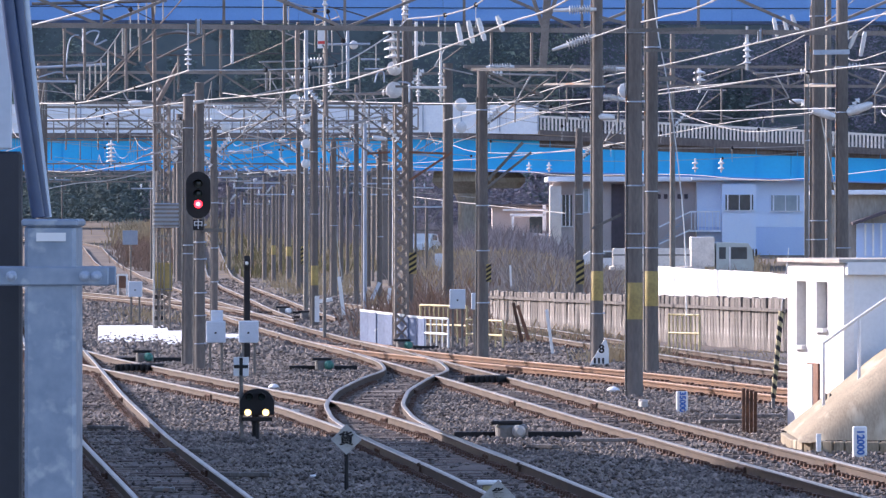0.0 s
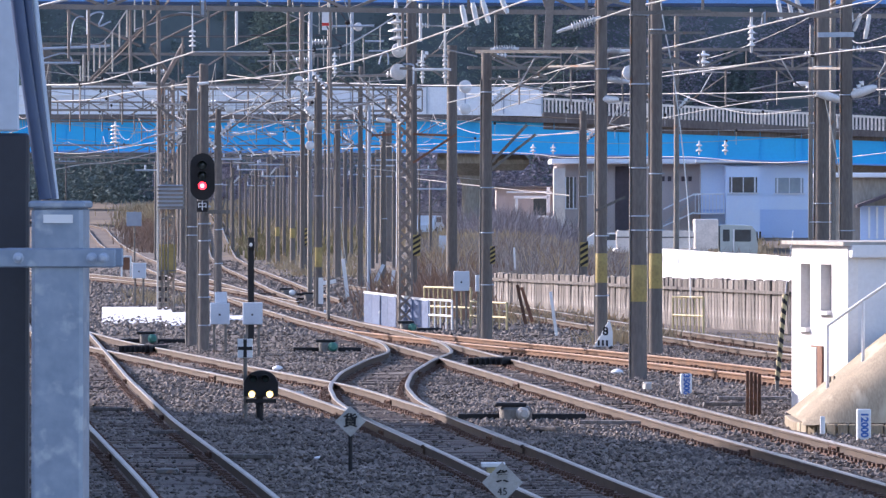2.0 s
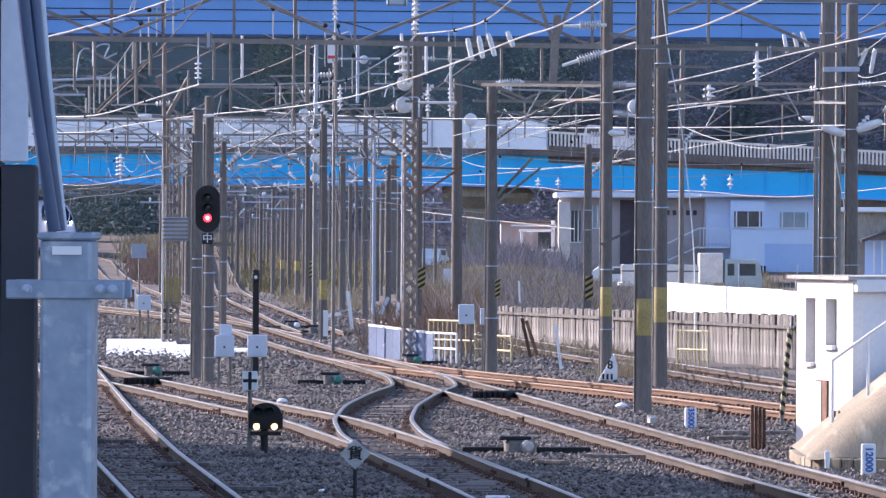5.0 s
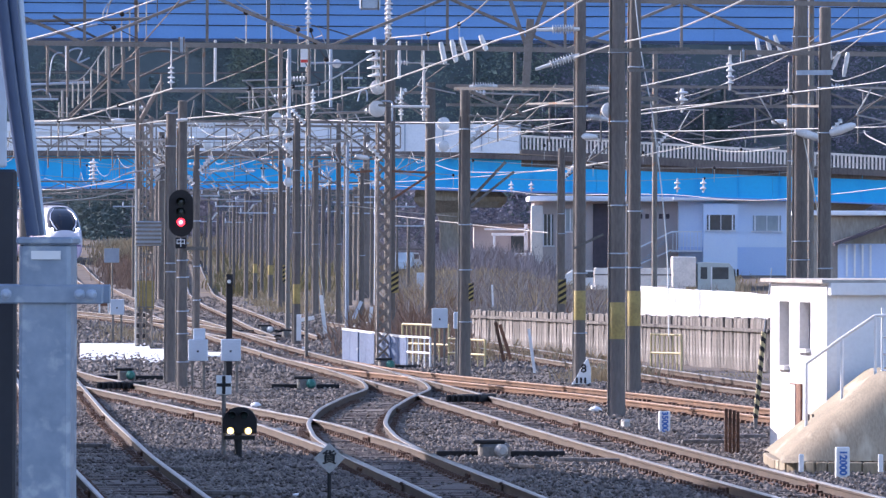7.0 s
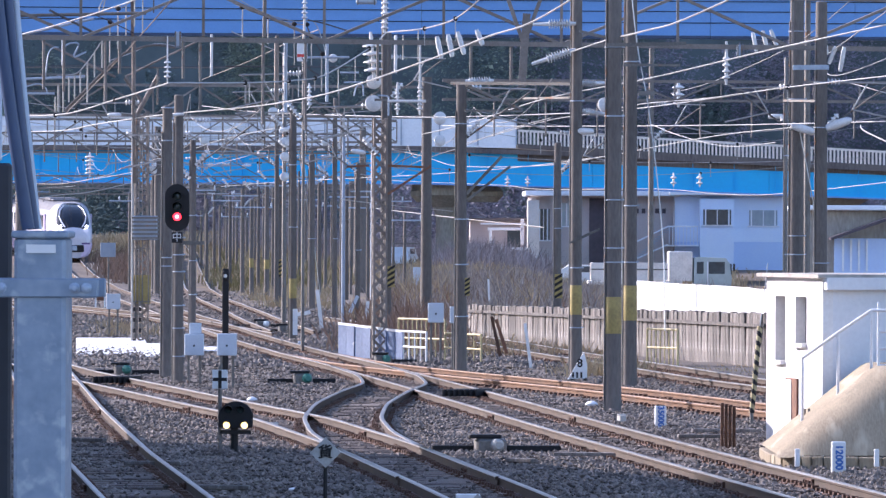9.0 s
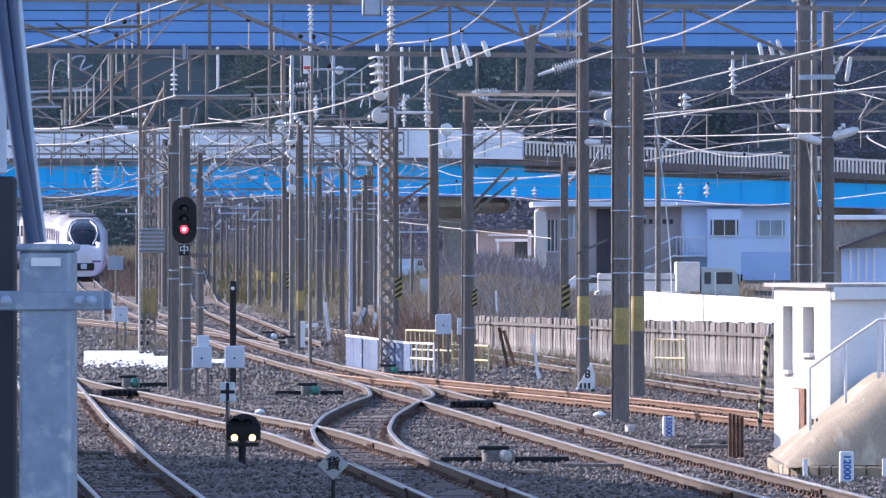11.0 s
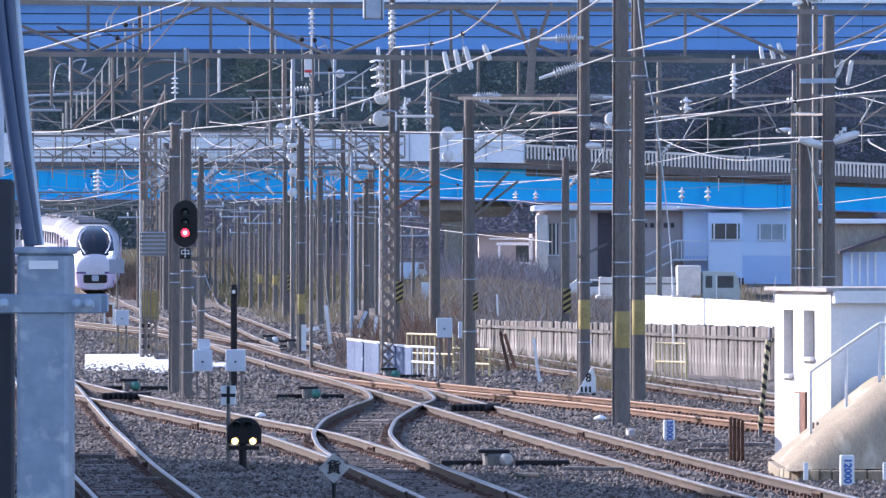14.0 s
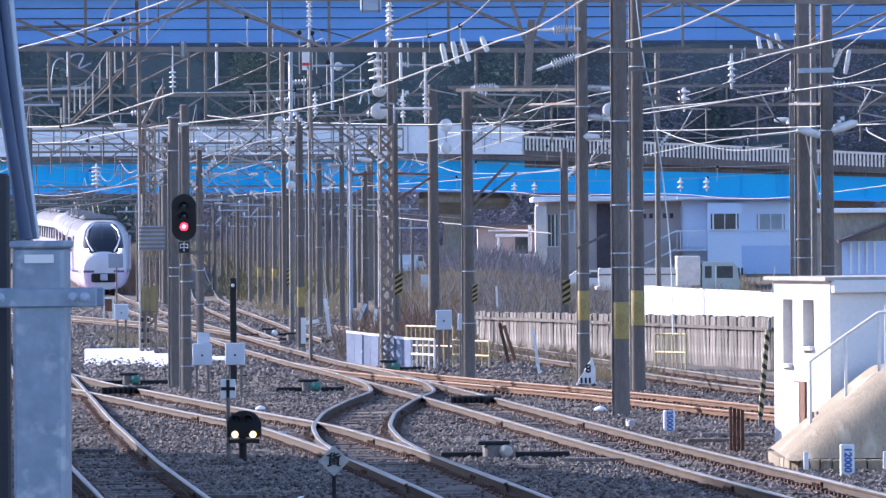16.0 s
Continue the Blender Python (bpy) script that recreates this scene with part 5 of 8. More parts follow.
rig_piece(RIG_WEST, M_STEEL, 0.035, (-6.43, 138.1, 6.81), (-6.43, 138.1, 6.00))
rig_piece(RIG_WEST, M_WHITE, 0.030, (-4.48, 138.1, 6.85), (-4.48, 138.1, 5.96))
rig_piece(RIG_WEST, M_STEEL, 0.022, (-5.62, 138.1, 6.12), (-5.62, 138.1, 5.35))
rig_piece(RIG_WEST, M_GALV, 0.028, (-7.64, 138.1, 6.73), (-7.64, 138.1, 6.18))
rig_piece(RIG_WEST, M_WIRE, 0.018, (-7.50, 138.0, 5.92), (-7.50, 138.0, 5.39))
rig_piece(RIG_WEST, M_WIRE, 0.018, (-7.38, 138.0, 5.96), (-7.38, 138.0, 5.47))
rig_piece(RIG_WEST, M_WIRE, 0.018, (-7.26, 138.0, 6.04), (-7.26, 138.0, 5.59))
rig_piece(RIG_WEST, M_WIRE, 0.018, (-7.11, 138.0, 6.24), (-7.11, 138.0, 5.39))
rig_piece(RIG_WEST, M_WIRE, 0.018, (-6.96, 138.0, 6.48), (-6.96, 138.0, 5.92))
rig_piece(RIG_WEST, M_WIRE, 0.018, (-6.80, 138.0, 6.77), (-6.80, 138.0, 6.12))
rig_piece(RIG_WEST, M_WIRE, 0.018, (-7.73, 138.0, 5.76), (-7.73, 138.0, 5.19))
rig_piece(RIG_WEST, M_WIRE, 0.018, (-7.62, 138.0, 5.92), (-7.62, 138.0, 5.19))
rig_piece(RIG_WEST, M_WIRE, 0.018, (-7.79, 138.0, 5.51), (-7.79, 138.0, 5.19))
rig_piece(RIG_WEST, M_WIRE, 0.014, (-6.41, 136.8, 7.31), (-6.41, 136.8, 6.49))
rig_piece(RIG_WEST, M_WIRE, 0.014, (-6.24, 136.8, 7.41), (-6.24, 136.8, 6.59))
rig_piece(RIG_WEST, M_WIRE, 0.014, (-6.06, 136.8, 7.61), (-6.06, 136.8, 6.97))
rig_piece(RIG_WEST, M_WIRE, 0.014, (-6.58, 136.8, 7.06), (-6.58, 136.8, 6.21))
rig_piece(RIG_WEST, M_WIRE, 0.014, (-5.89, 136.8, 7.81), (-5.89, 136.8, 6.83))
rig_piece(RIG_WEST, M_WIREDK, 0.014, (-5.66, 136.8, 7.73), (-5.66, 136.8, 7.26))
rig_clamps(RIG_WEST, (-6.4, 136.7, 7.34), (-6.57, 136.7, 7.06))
RIG_EAST = thing("feeder_rig", "pale feeder strands with black clamps under the gantry", "overhead fittings")
rig_piece(RIG_EAST, M_WIRE, 0.016, (-4.48, 137.4, 7.79), (-4.16, 137.4, 7.59), (-3.81, 137.4, 7.40), (-3.27, 137.4, 7.20), (-2.71, 137.4, 7.05), (-2.45, 137.4, 7.05))
rig_piece(RIG_EAST, M_WIREDK, 0.016, (-2.45, 137.4, 7.04), (-2.35, 137.4, 6.79), (-2.10, 137.4, 6.42))
rig_piece(RIG_EAST, M_WIREDK, 0.016, (-2.43, 137.6, 7.15), (-2.07, 137.6, 7.07), (-1.58, 137.6, 6.92))
rig_piece(RIG_EAST, M_TRUSS, 0.050, (-3.09, 137.8, 6.72), (-3.09, 137.8, 5.43))
rig_piece(RIG_EAST, M_GALV, 0.040, (-2.90, 137.9, 6.70), (-2.90, 137.9, 5.19))
rig_piece(RIG_EAST, M_STEEL, 0.042, (-3.33, 137.0, 7.88), (-3.33, 137.0, 6.76))
rig_piece(RIG_EAST, M_WHITE, 0.034, (-0.57, 138.6, 6.86), (-0.57, 138.6, 6.05))
rig_piece(RIG_EAST, M_GALV, 0.034, (-2.03, 138.6, 6.78), (-2.03, 138.6, 5.44))
rig_piece(RIG_EAST, M_WHITE, 0.030, (-0.74, 138.8, 5.46), (0.08, 138.8, 5.46))
rig_piece(RIG_EAST, M_GALV, 0.022, (-0.95, 138.8, 5.58), (-0.74, 138.8, 5.56), (-0.72, 138.8, 5.45), (-0.72, 138.8, 5.15))
rig_piece(RIG_EAST, M_WIREDK, 0.013, (-4.21, 139.2, 6.20), (-1.23, 139.2, 6.19))
rig_piece(RIG_EAST, M_GALV, 0.026, (-2.44, 138.0, 6.36), (-1.55, 138.0, 6.37))
rig_piece(RIG_EAST, M_WIREDK, 0.016, (-2.56, 138.0, 6.36), (-2.40, 138.0, 6.12), (-2.19, 138.0, 5.98))
rig_piece(RIG_EAST, M_WIRE, 0.012, (-4.06, 138.2, 6.91), (-2.76, 138.2, 6.36))
rig_piece(RIG_EAST, M_STEEL, 0.014, (-4.10, 138.2, 5.38), (-3.23, 138.2, 5.81))
rig_piece(RIG_EAST, M_GALV, 0.022, (-1.75, 138.2, 6.05), (-1.35, 138.2, 6.05))
rig_piece(RIG_EAST, M_GALV, 0.018, (-1.67, 138.2, 5.84), (-1.27, 138.2, 5.85))
rig_piece(RIG_EAST, M_GALV, 0.018, (-1.45, 138.2, 5.56), (-1.39, 138.2, 5.76), (-1.27, 138.2, 5.78), (-1.25, 138.2, 5.56))
rig_piece(RIG_EAST, M_WIRE, 0.013, (-3.81, 137.6, 7.40), (-3.81, 137.6, 6.67))
rig_piece(RIG_EAST, M_WIRE, 0.013, (-3.27, 137.6, 7.20), (-3.27, 137.6, 6.63))
rig_piece(RIG_EAST, M_WIRE, 0.013, (-2.71, 137.6, 7.06), (-2.71, 137.6, 6.19))
rig_piece(RIG_EAST, M_WIRE, 0.013, (-2.35, 137.6, 6.79), (-2.35, 137.6, 6.19))
rig_piece(RIG_EAST, M_WIRE, 0.013, (-2.13, 137.6, 6.43), (-2.13, 137.6, 5.63))
rig_piece(RIG_EAST, M_WIRE, 0.013, (-1.78, 137.6, 6.13), (-1.78, 137.6, 5.59))
rig_piece(RIG_EAST, M_WIRE, 0.013, (-1.42, 137.6, 6.37), (-1.42, 137.6, 5.85))
rig_piece(RIG_EAST, M_WIRE, 0.013, (-0.41, 137.6, 6.83), (-0.41, 137.6, 6.31))
rig_piece(RIG_EAST, M_WIRE, 0.013, (-0.09, 137.6, 6.96), (-0.09, 137.6, 6.31))
rig_piece(RIG_EAST, M_WIRE, 0.013, (-3.66, 137.6, 5.79), (-3.66, 137.6, 5.38))
rig_piece(RIG_EAST, M_WIRE, 0.013, (-2.62, 137.6, 6.15), (-2.62, 137.6, 5.51))
rig_piece(RIG_EAST, M_WIRE, 0.013, (-2.47, 137.6, 5.91), (-2.47, 137.6, 5.42))
rig_clamps(RIG_EAST, (-3.81, 137.3, 7.4), (-3.27, 137.3, 7.2), (-2.71, 137.3, 7.05), (-2.44, 137.3, 7.04), (-2.34, 137.3, 6.79), (-2.11, 137.3, 6.42))


def lamp_head(c, s, tilt):
    t = thing("yard_lamp", "white elongated yard floodlight on a pole", "lamp", c, 0, "yard lamps on the poles")
    b = Build()
    b.lathe((0, 0, 0), [(0.03, -s), (s * 0.26, -s * 0.9), (s * 0.34, -s * 0.2), (s * 0.28, s * 0.7), (0.03, s)], 14, axis=(1, -0.2, tilt))
    part("housing", b, M_INSUL, t, smooth=True)


lamp_head((8.67, 147.75, 5.03), 0.30, -0.30)
lamp_head((8.84, 137.90, 5.00), 0.30, 0.35)
lamp_head((3.13, 125.90, 4.65), 0.20, -0.05)
lamp_head((-7.10, 150.00, 5.32), 0.16, 0.0)
lamp_head((8.17, 150.00, 5.35), 0.18, 0.05)
lamp_head((-4.58, 122.13, 4.88), 0.10, 0.1)
lamp_head((-1.85, 189.80, 4.93), 0.22, -0.15)
lamp_head((-3.84, 184.80, 5.49), 0.22, 0.1)


def hung_box(c, w, h, label):
    t = thing("hanging_box", label, "equipment box", c)
    b = Build()
    b.box((0, 0, 0), (w, 0.3, h), bev=0.03)
    part("case", b, M_GALV, t)
    for s in (-0.4, 0.4):
        k = Build()
        k.box((s * w, -0.16, 0), (0.03, 0.03, h * 1.05))
        part("strap", k, M_STEEL, t)


hung_box((-1.18, 136.00, 7.86), 0.44, 0.85, "grey metal box hung below the gantry")
hung_box((-5.00, 133.00, 6.59), 0.12, 0.32, "small grey box on the gantry")
hung_box((6.73, 138.00, 6.53), 0.10, 0.28, "small grey box on the gantry")


def band_box(c, w, h):
    """Ribbed box strapped round the lattice mast."""
    t = thing("resistor_box", "ribbed grey metal box strapped to the lattice mast", "equipment box", c)
    b = Build()
    b.box((0, 0, 0), (w, w * 0.6, h), bev=0.02)
    part("case", b, M_SHADEBOARD, t)
    for i in range(6):
        k = Build()
        k.box((0, 0, -h / 2 + h * (i + 0.5) / 6), (w * 1.06, w * 0.70, 0.05))
        part("rib", k, M_STEEL, t)


band_box((-6.78, 159.48, 2.71), 0.60, 0.60)


def mast_conduits():
    """Pale cable tubes that climb the near face of the weathered mast, over a yellow warning sheet."""
    t = thing("cable_conduits", "pale cable tubes and yellow sheet on the weathered mast", "conduits", (-6.90, 159.62, 0))
    for x, r in ((-0.20, 0.030), (-0.11, 0.014), (-0.03, 0.012), (0.05, 0.016), (0.20, 0.014)):
        b = Build()
        b.rod((x, -0.05, -0.3), (x, -0.05, 5.4), r, n=8)
        part("tube", b, M_OLDWHITE if r >= 0.03 else M_STEEL, t)
    b = Build()
    b.box((0.02, 0.02, 1.20), (0.46, 0.03, 0.70), bev=0.006)
    part("warning_sheet", b, M_YELLOW, t, "faded yellow warning sheet")
    for x in (-0.15, 0.0):
        for k in range(9):
            b = Build()
            b.rod((x, -0.10, -0.25 + k * 0.13), (x, -0.10, -0.25 + k * 0.13 + 0.10), 0.032, n=8)
            part("sleeve", b, M_BLACK if k % 2 else M_STEEL, t)
    for z in (0.9, 2.2, 3.3, 4.1):
        b = Build()
        b.box((0.0, -0.03, z), (0.50, 0.05, 0.03))
        part("clip", b, M_STEEL, t)


mast_conduits()


def tag_sign(c):
    t = thing("line_sign", "white sign plate with a red bar on the gantry", "sign", c)
    b = Build()
    b.box((0, 0, 0), (0.24, 0.02, 0.42), bev=0.004)
    part("plate", b, M_WHITE, t)
    b = Build()
    b.box((0, -0.013, -0.075), (0.23, 0.006, 0.07))
    part("bar", b, M_RED, t, "red bar")


tag_sign((-2.77, 149.80, 6.78))


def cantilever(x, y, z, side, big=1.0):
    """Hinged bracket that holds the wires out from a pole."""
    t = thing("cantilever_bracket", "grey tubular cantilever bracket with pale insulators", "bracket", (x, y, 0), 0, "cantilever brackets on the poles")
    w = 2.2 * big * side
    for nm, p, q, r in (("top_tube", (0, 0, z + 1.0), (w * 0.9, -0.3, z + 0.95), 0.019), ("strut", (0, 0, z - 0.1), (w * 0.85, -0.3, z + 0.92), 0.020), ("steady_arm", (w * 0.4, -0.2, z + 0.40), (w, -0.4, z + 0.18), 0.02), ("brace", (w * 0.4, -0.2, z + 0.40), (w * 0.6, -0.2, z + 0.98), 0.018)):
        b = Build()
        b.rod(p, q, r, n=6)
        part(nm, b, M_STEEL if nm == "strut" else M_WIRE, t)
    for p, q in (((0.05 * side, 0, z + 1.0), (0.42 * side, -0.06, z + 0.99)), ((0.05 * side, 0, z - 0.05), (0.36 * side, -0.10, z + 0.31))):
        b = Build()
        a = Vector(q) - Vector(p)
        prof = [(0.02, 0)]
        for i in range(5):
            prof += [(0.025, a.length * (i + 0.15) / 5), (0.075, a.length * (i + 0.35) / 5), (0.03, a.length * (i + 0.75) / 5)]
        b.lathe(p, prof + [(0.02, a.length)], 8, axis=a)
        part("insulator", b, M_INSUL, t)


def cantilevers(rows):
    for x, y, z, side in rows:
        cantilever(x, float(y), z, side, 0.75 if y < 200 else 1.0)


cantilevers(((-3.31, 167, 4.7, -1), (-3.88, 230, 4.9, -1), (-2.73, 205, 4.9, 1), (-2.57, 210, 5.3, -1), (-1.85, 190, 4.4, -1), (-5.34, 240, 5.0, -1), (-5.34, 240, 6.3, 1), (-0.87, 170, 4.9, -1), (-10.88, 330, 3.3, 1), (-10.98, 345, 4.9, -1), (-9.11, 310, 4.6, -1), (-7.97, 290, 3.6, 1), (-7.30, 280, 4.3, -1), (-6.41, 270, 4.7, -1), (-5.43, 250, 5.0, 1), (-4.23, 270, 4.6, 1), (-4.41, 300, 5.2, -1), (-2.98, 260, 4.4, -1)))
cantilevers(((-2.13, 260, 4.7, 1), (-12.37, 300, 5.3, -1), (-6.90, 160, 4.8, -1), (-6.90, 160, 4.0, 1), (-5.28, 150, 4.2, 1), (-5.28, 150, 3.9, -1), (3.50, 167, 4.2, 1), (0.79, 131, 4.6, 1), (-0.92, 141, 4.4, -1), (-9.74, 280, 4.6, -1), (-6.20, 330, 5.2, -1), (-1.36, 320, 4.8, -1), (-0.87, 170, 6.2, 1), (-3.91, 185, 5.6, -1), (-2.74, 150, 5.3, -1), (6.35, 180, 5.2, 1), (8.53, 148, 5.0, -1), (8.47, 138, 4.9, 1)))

# span wires that cross the yard from mast to mast
for _k, (_d, _xa, _xb, _z) in enumerate(((176, -11.0, -0.9, 6.1), (182, -11.5, 0.0, 5.7), (210, -13.0, -2.0, 6.4), (222, -13.5, -1.5, 5.9), (248, -15.5, -1.8, 6.2), (262, -16.0, -2.0, 5.6), (300, -18.0, -2.0, 6.0), (318, -19.0, 0.0, 5.4), (350, -21.5, 0.0, 5.5), (372, -23.0, 0.0, 5.2),
                                        (172, 1.0, 12.0, 5.9), (186, 1.5, 13.0, 5.5), (205, -1.0, 14.0, 5.2), (230, -2.0, 16.0, 5.0))):
    wire([(_xa + (_xb - _xa) * u, _d + 4.0 * u * (1 if _k % 2 else -1), _z + (0.55 if _k % 3 else 0.3) * ((2 * u - 1) ** 2 - 1) + 0.25 * u * (1 if _k % 2 else -1)) for u in (0, 0.25, 0.5, 0.75, 1)], 0.010, label="thin span wire crossing the yard", drops=((0.2, 0.4), (0.45, 0.3), (0.7, 0.45)))


# ---------------------------------------------------------------- white hut with its mound and stair rail
def hut():
    cx, cy = 5.210, 84.5
    fx, fy = 4.609, 86.9
    zr = 2.165
    a = Vector((fx - cx, fy - cy, 0))
    n = Vector((a.y, -a.x, 0)).normalized()
    if n.x > 0:
        n = -n
    r = Vector((1.0, 0.35, 0)).normalized()
    t = thing("relay_hut", "small white rendered concrete hut with a flat roof and slit windows", "hut")
    th = 0.14
    # the lit wall with two deep slit windows, cut through
    us = [0.0, 0.16, 0.34, 0.52, 0.72, 1.0]
    zs = [-0.35, 1.060, 1.300, 1.913, zr]
    holes = {(1, 2), (1, 1), (3, 2)}
    # column 1 runs lower than column 3
    b = Build()
    for i in range(5):
        for j in range(4):
            u0, u1 = us[4 - i], us[5 - i]
            col = i
            if (col == 1 and j in (2,)) or (col == 3 and j in (1, 2)):
                continue
            p0, p1 = Vector((cx, cy, 0)) + a * (1 - u1), Vector((cx, cy, 0)) + a * (1 - u0)
            vs = []
            for off in (0.0, -th):
                for p in (p0, p1):
                    for z in (zs[j], zs[j + 1]):
                        q = p + n * off
                        vs.append((q.x, q.y, z))
            b.add(vs, [(0, 1, 3, 2), (4, 6, 7, 5), (0, 2, 6, 4), (1, 5, 7, 3), (0, 4, 5, 1), (2, 3, 7, 6)])
    me = b.mesh("wall", [M_WALLW])
    bm = bmesh.new()
    bm.from_mesh(me)
    bmesh.ops.remove_doubles(bm, verts=bm.verts, dist=0.001)
    bm.to_mesh(me)
    bm.free()
    part("wall", me, None, t, "sunlit white rendered wall with flaking stains")
    for col, z0 in ((1, zs[2]), (3, zs[1])):
        u0, u1 = us[4 - col], us[5 - col]
        p0, p1 = Vector((cx, cy, 0)) + a * (1 - u1) - n * (th + 0.01), Vector((cx, cy, 0)) + a * (1 - u0) - n * (th + 0.01)
        g = Build()
        g.beam((p0.x, p0.y, (z0 + zs[3]) / 2), (p1.x, p1.y, (z0 + zs[3]) / 2), 0.02, zs[3] - z0)
        w = part("window", g, M_HUTGLASS, t, "dull grey slit window")
        m = (p0 + p1) / 2 + n * 0.03
        k = Build()
        k.beam((m.x, m.y, z0), (m.x, m.y, zs[3]), 0.03, 0.04)
        part("window_frame", k, M_WHITE, w)
        s = Build()
        s0, s1 = p0 + n * (th + 0.03), p1 + n * (th + 0.03)
        s.beam((s0.x, s0.y, z0 - 0.025), (s1.x, s1.y, z0 - 0.025), 0.10, 0.05)
        part("sill", s, M_WALLW, t)
    # shaded wall and the rest of the box
    p = Vector((cx, cy, 0)) - n * 0.0
    q = p + r * 7.0
    b = Build()
    b.prism([(p.x + 0.01, p.y + 0.01), (q.x, q.y), (q.x + a.x - n.x * 0, q.y + a.y), (q.x + a.x, q.y + a.y + 0.1), (p.x + a.x - n.x * 0.2, p.y + a.y - n.y * 0.2), (p.x - n.x * 0.2 + 0.02, p.y - n.y * 0.2 + 0.02)], -0.35, zr)
    part("wall", b, M_WALLG, t, "shaded grey-white rendered wall")
    o = 0.05
    c0 = p - r * 0.03 + n * o - a.normalized() * 0.05
    c1 = q + n * o - a.normalized() * 0.05
    c3 = p + a * 1.06 + n * 0.10
    c2 = q + a * 1.06
    b = Build()
    b.prism([(c0.x, c0.y), (c1.x, c1.y), (c2.x, c2.y), (c3.x, c3.y)], zr, zr + 0.05)
    part("roof_slab", b, M_BCONC, t, "flat concrete roof slab")
    b = Build()
    fa, fb = p - a.normalized() * 0.06, q - a.normalized() * 0.06
    b.beam((fa.x + 0.02, fa.y, zr - 0.07), (fb.x, fb.y, zr - 0.07), 0.10, 0.16)
    part("fascia", b, M_WALLG, t, "pale roof fascia")
    # rusty door edge low in the lit wall
    d0, d1 = p + a * 0.62 + n * 0.012, p + a * 0.42 + n * 0.012
    b = Build()
    b.beam((d0.x, d0.y, 0.505), (d1.x, d1.y, 0.505), 0.03, 0.66)
    part("hatch", b, M_RUST, t, "rusty peeling metal hatch")
    b = Build()
    b.beam((d0.x, d0.y, 0.505), ((d0.x * 0.45 + d1.x * 0.55), (d0.y * 0.45 + d1.y * 0.55), 0.505), 0.05, 0.62)
    part("hatch_cover", b, M_WALLW, t, "flaking white hatch cover")


hut()


def mound():
    """Low concrete-faced mound before the hut."""
    t = thing("concrete_mound", "tan concrete-faced sloping mound with a low kerb before the hut", "embankment")
    b = Build()
    xs, ys = np.linspace(4.407, 7.2, 40), np.linspace(80.3, 84.3, 26)

    def soft_min(*v):
        return -math.log(sum(math.exp(-q * 45.0) for q in v)) / 45.0

    def rise(x, y):
        # left face, worn corner facet and front face meet in two ridges
        dx, dy = x - 4.407, y - 80.3
        return max(0.0, soft_min(dx * 0.80 + 0.03, dx * 0.42 + dy * 0.36 - 0.06, dy * 0.80 + 0.03, 1.10))
    vs = [(x, y, -0.02 + rise(x, y) + 0.008 * noise.noise((x * 3, y * 3, 2))) for y in ys for x in xs]
    n = len(xs)
    fs = [(j * n + i, j * n + i + 1, (j + 1) * n + i + 1, (j + 1) * n + i) for j in range(len(ys) - 1) for i in range(n - 1)]
    b.add(vs, fs)
    part("slope", b, M_TAN, t, "tan weathered concrete slope", smooth=True)
    # low kerb of blocks, rounded at its free corner
    edge = smooth_line([(4.40, 83.4, 0), (4.39, 81.6, 0), (4.45, 80.75, 0), (4.72, 80.3, 0), (5.15, 80.12, 0), (6.0, 79.95, 0), (7.2, 79.8, 0)], 3)
    for p, q in zip(edge, edge[1:]):
        k = Build()
        c, d = (p + q) / 2, q - p
        k.box((c.x, c.y, -0.10), (d.length - 0.012, 0.13, 0.20), rz=math.atan2(d.y, d.x), bev=0.012)
        part("kerb_block", k, M_TAN, t)
    for px in (4.610, 5.585):
        k = Build()
        k.box((px, 79.75, 0.0), (0.06, 0.05, 0.22), bev=0.008)
        part("marker_peg", k, M_WHITE, t, "small white marker peg")


mound()


def stair_rail():
    t = thing("stair_handrail", "pale grey painted pipe handrail climbing to the hut", "handrail")
    pts = [(4.85, 82.80, 1.16), (5.29, 82.60, 1.49), (5.70, 82.40, 1.78), (6.26, 82.20, 1.78)]
    for p, q in zip(pts, pts[1:]):
        b = Build()
        b.rod(p, q, 0.021, n=10)
        part("rail", b, M_WHITE, t)
    for (p, zl) in ((pts[0], -0.1), (pts[1], 0.30), (pts[2], 0.75), ((pts[2][0] + 0.09, pts[2][1], pts[2][2] + 0.1), 0.8), (pts[3], 0.8)):
        b = Build()
        b.rod((p[0], p[1], zl), p, 0.020, n=10)
        part("post", b, M_WHITE, t)
    for z in (560, 590, 620):
        b = Build()
        zz = 5.521 - z * 0.007165
        b.rod((pts[2][0] + 0.09, 82.4, zz), (pts[3][0], 82.2, zz), 0.02, n=8)
        part("bar", b, M_WHITE, t)
    for i in range(5):
        b = Build()
        x = 4.917 + i * 0.055
        b.rod((x, 83.4, 0.05), (x, 83.4, 0.50), 0.014, n=6)
        part("bar", b, M_STEEL, t)


stair_rail()


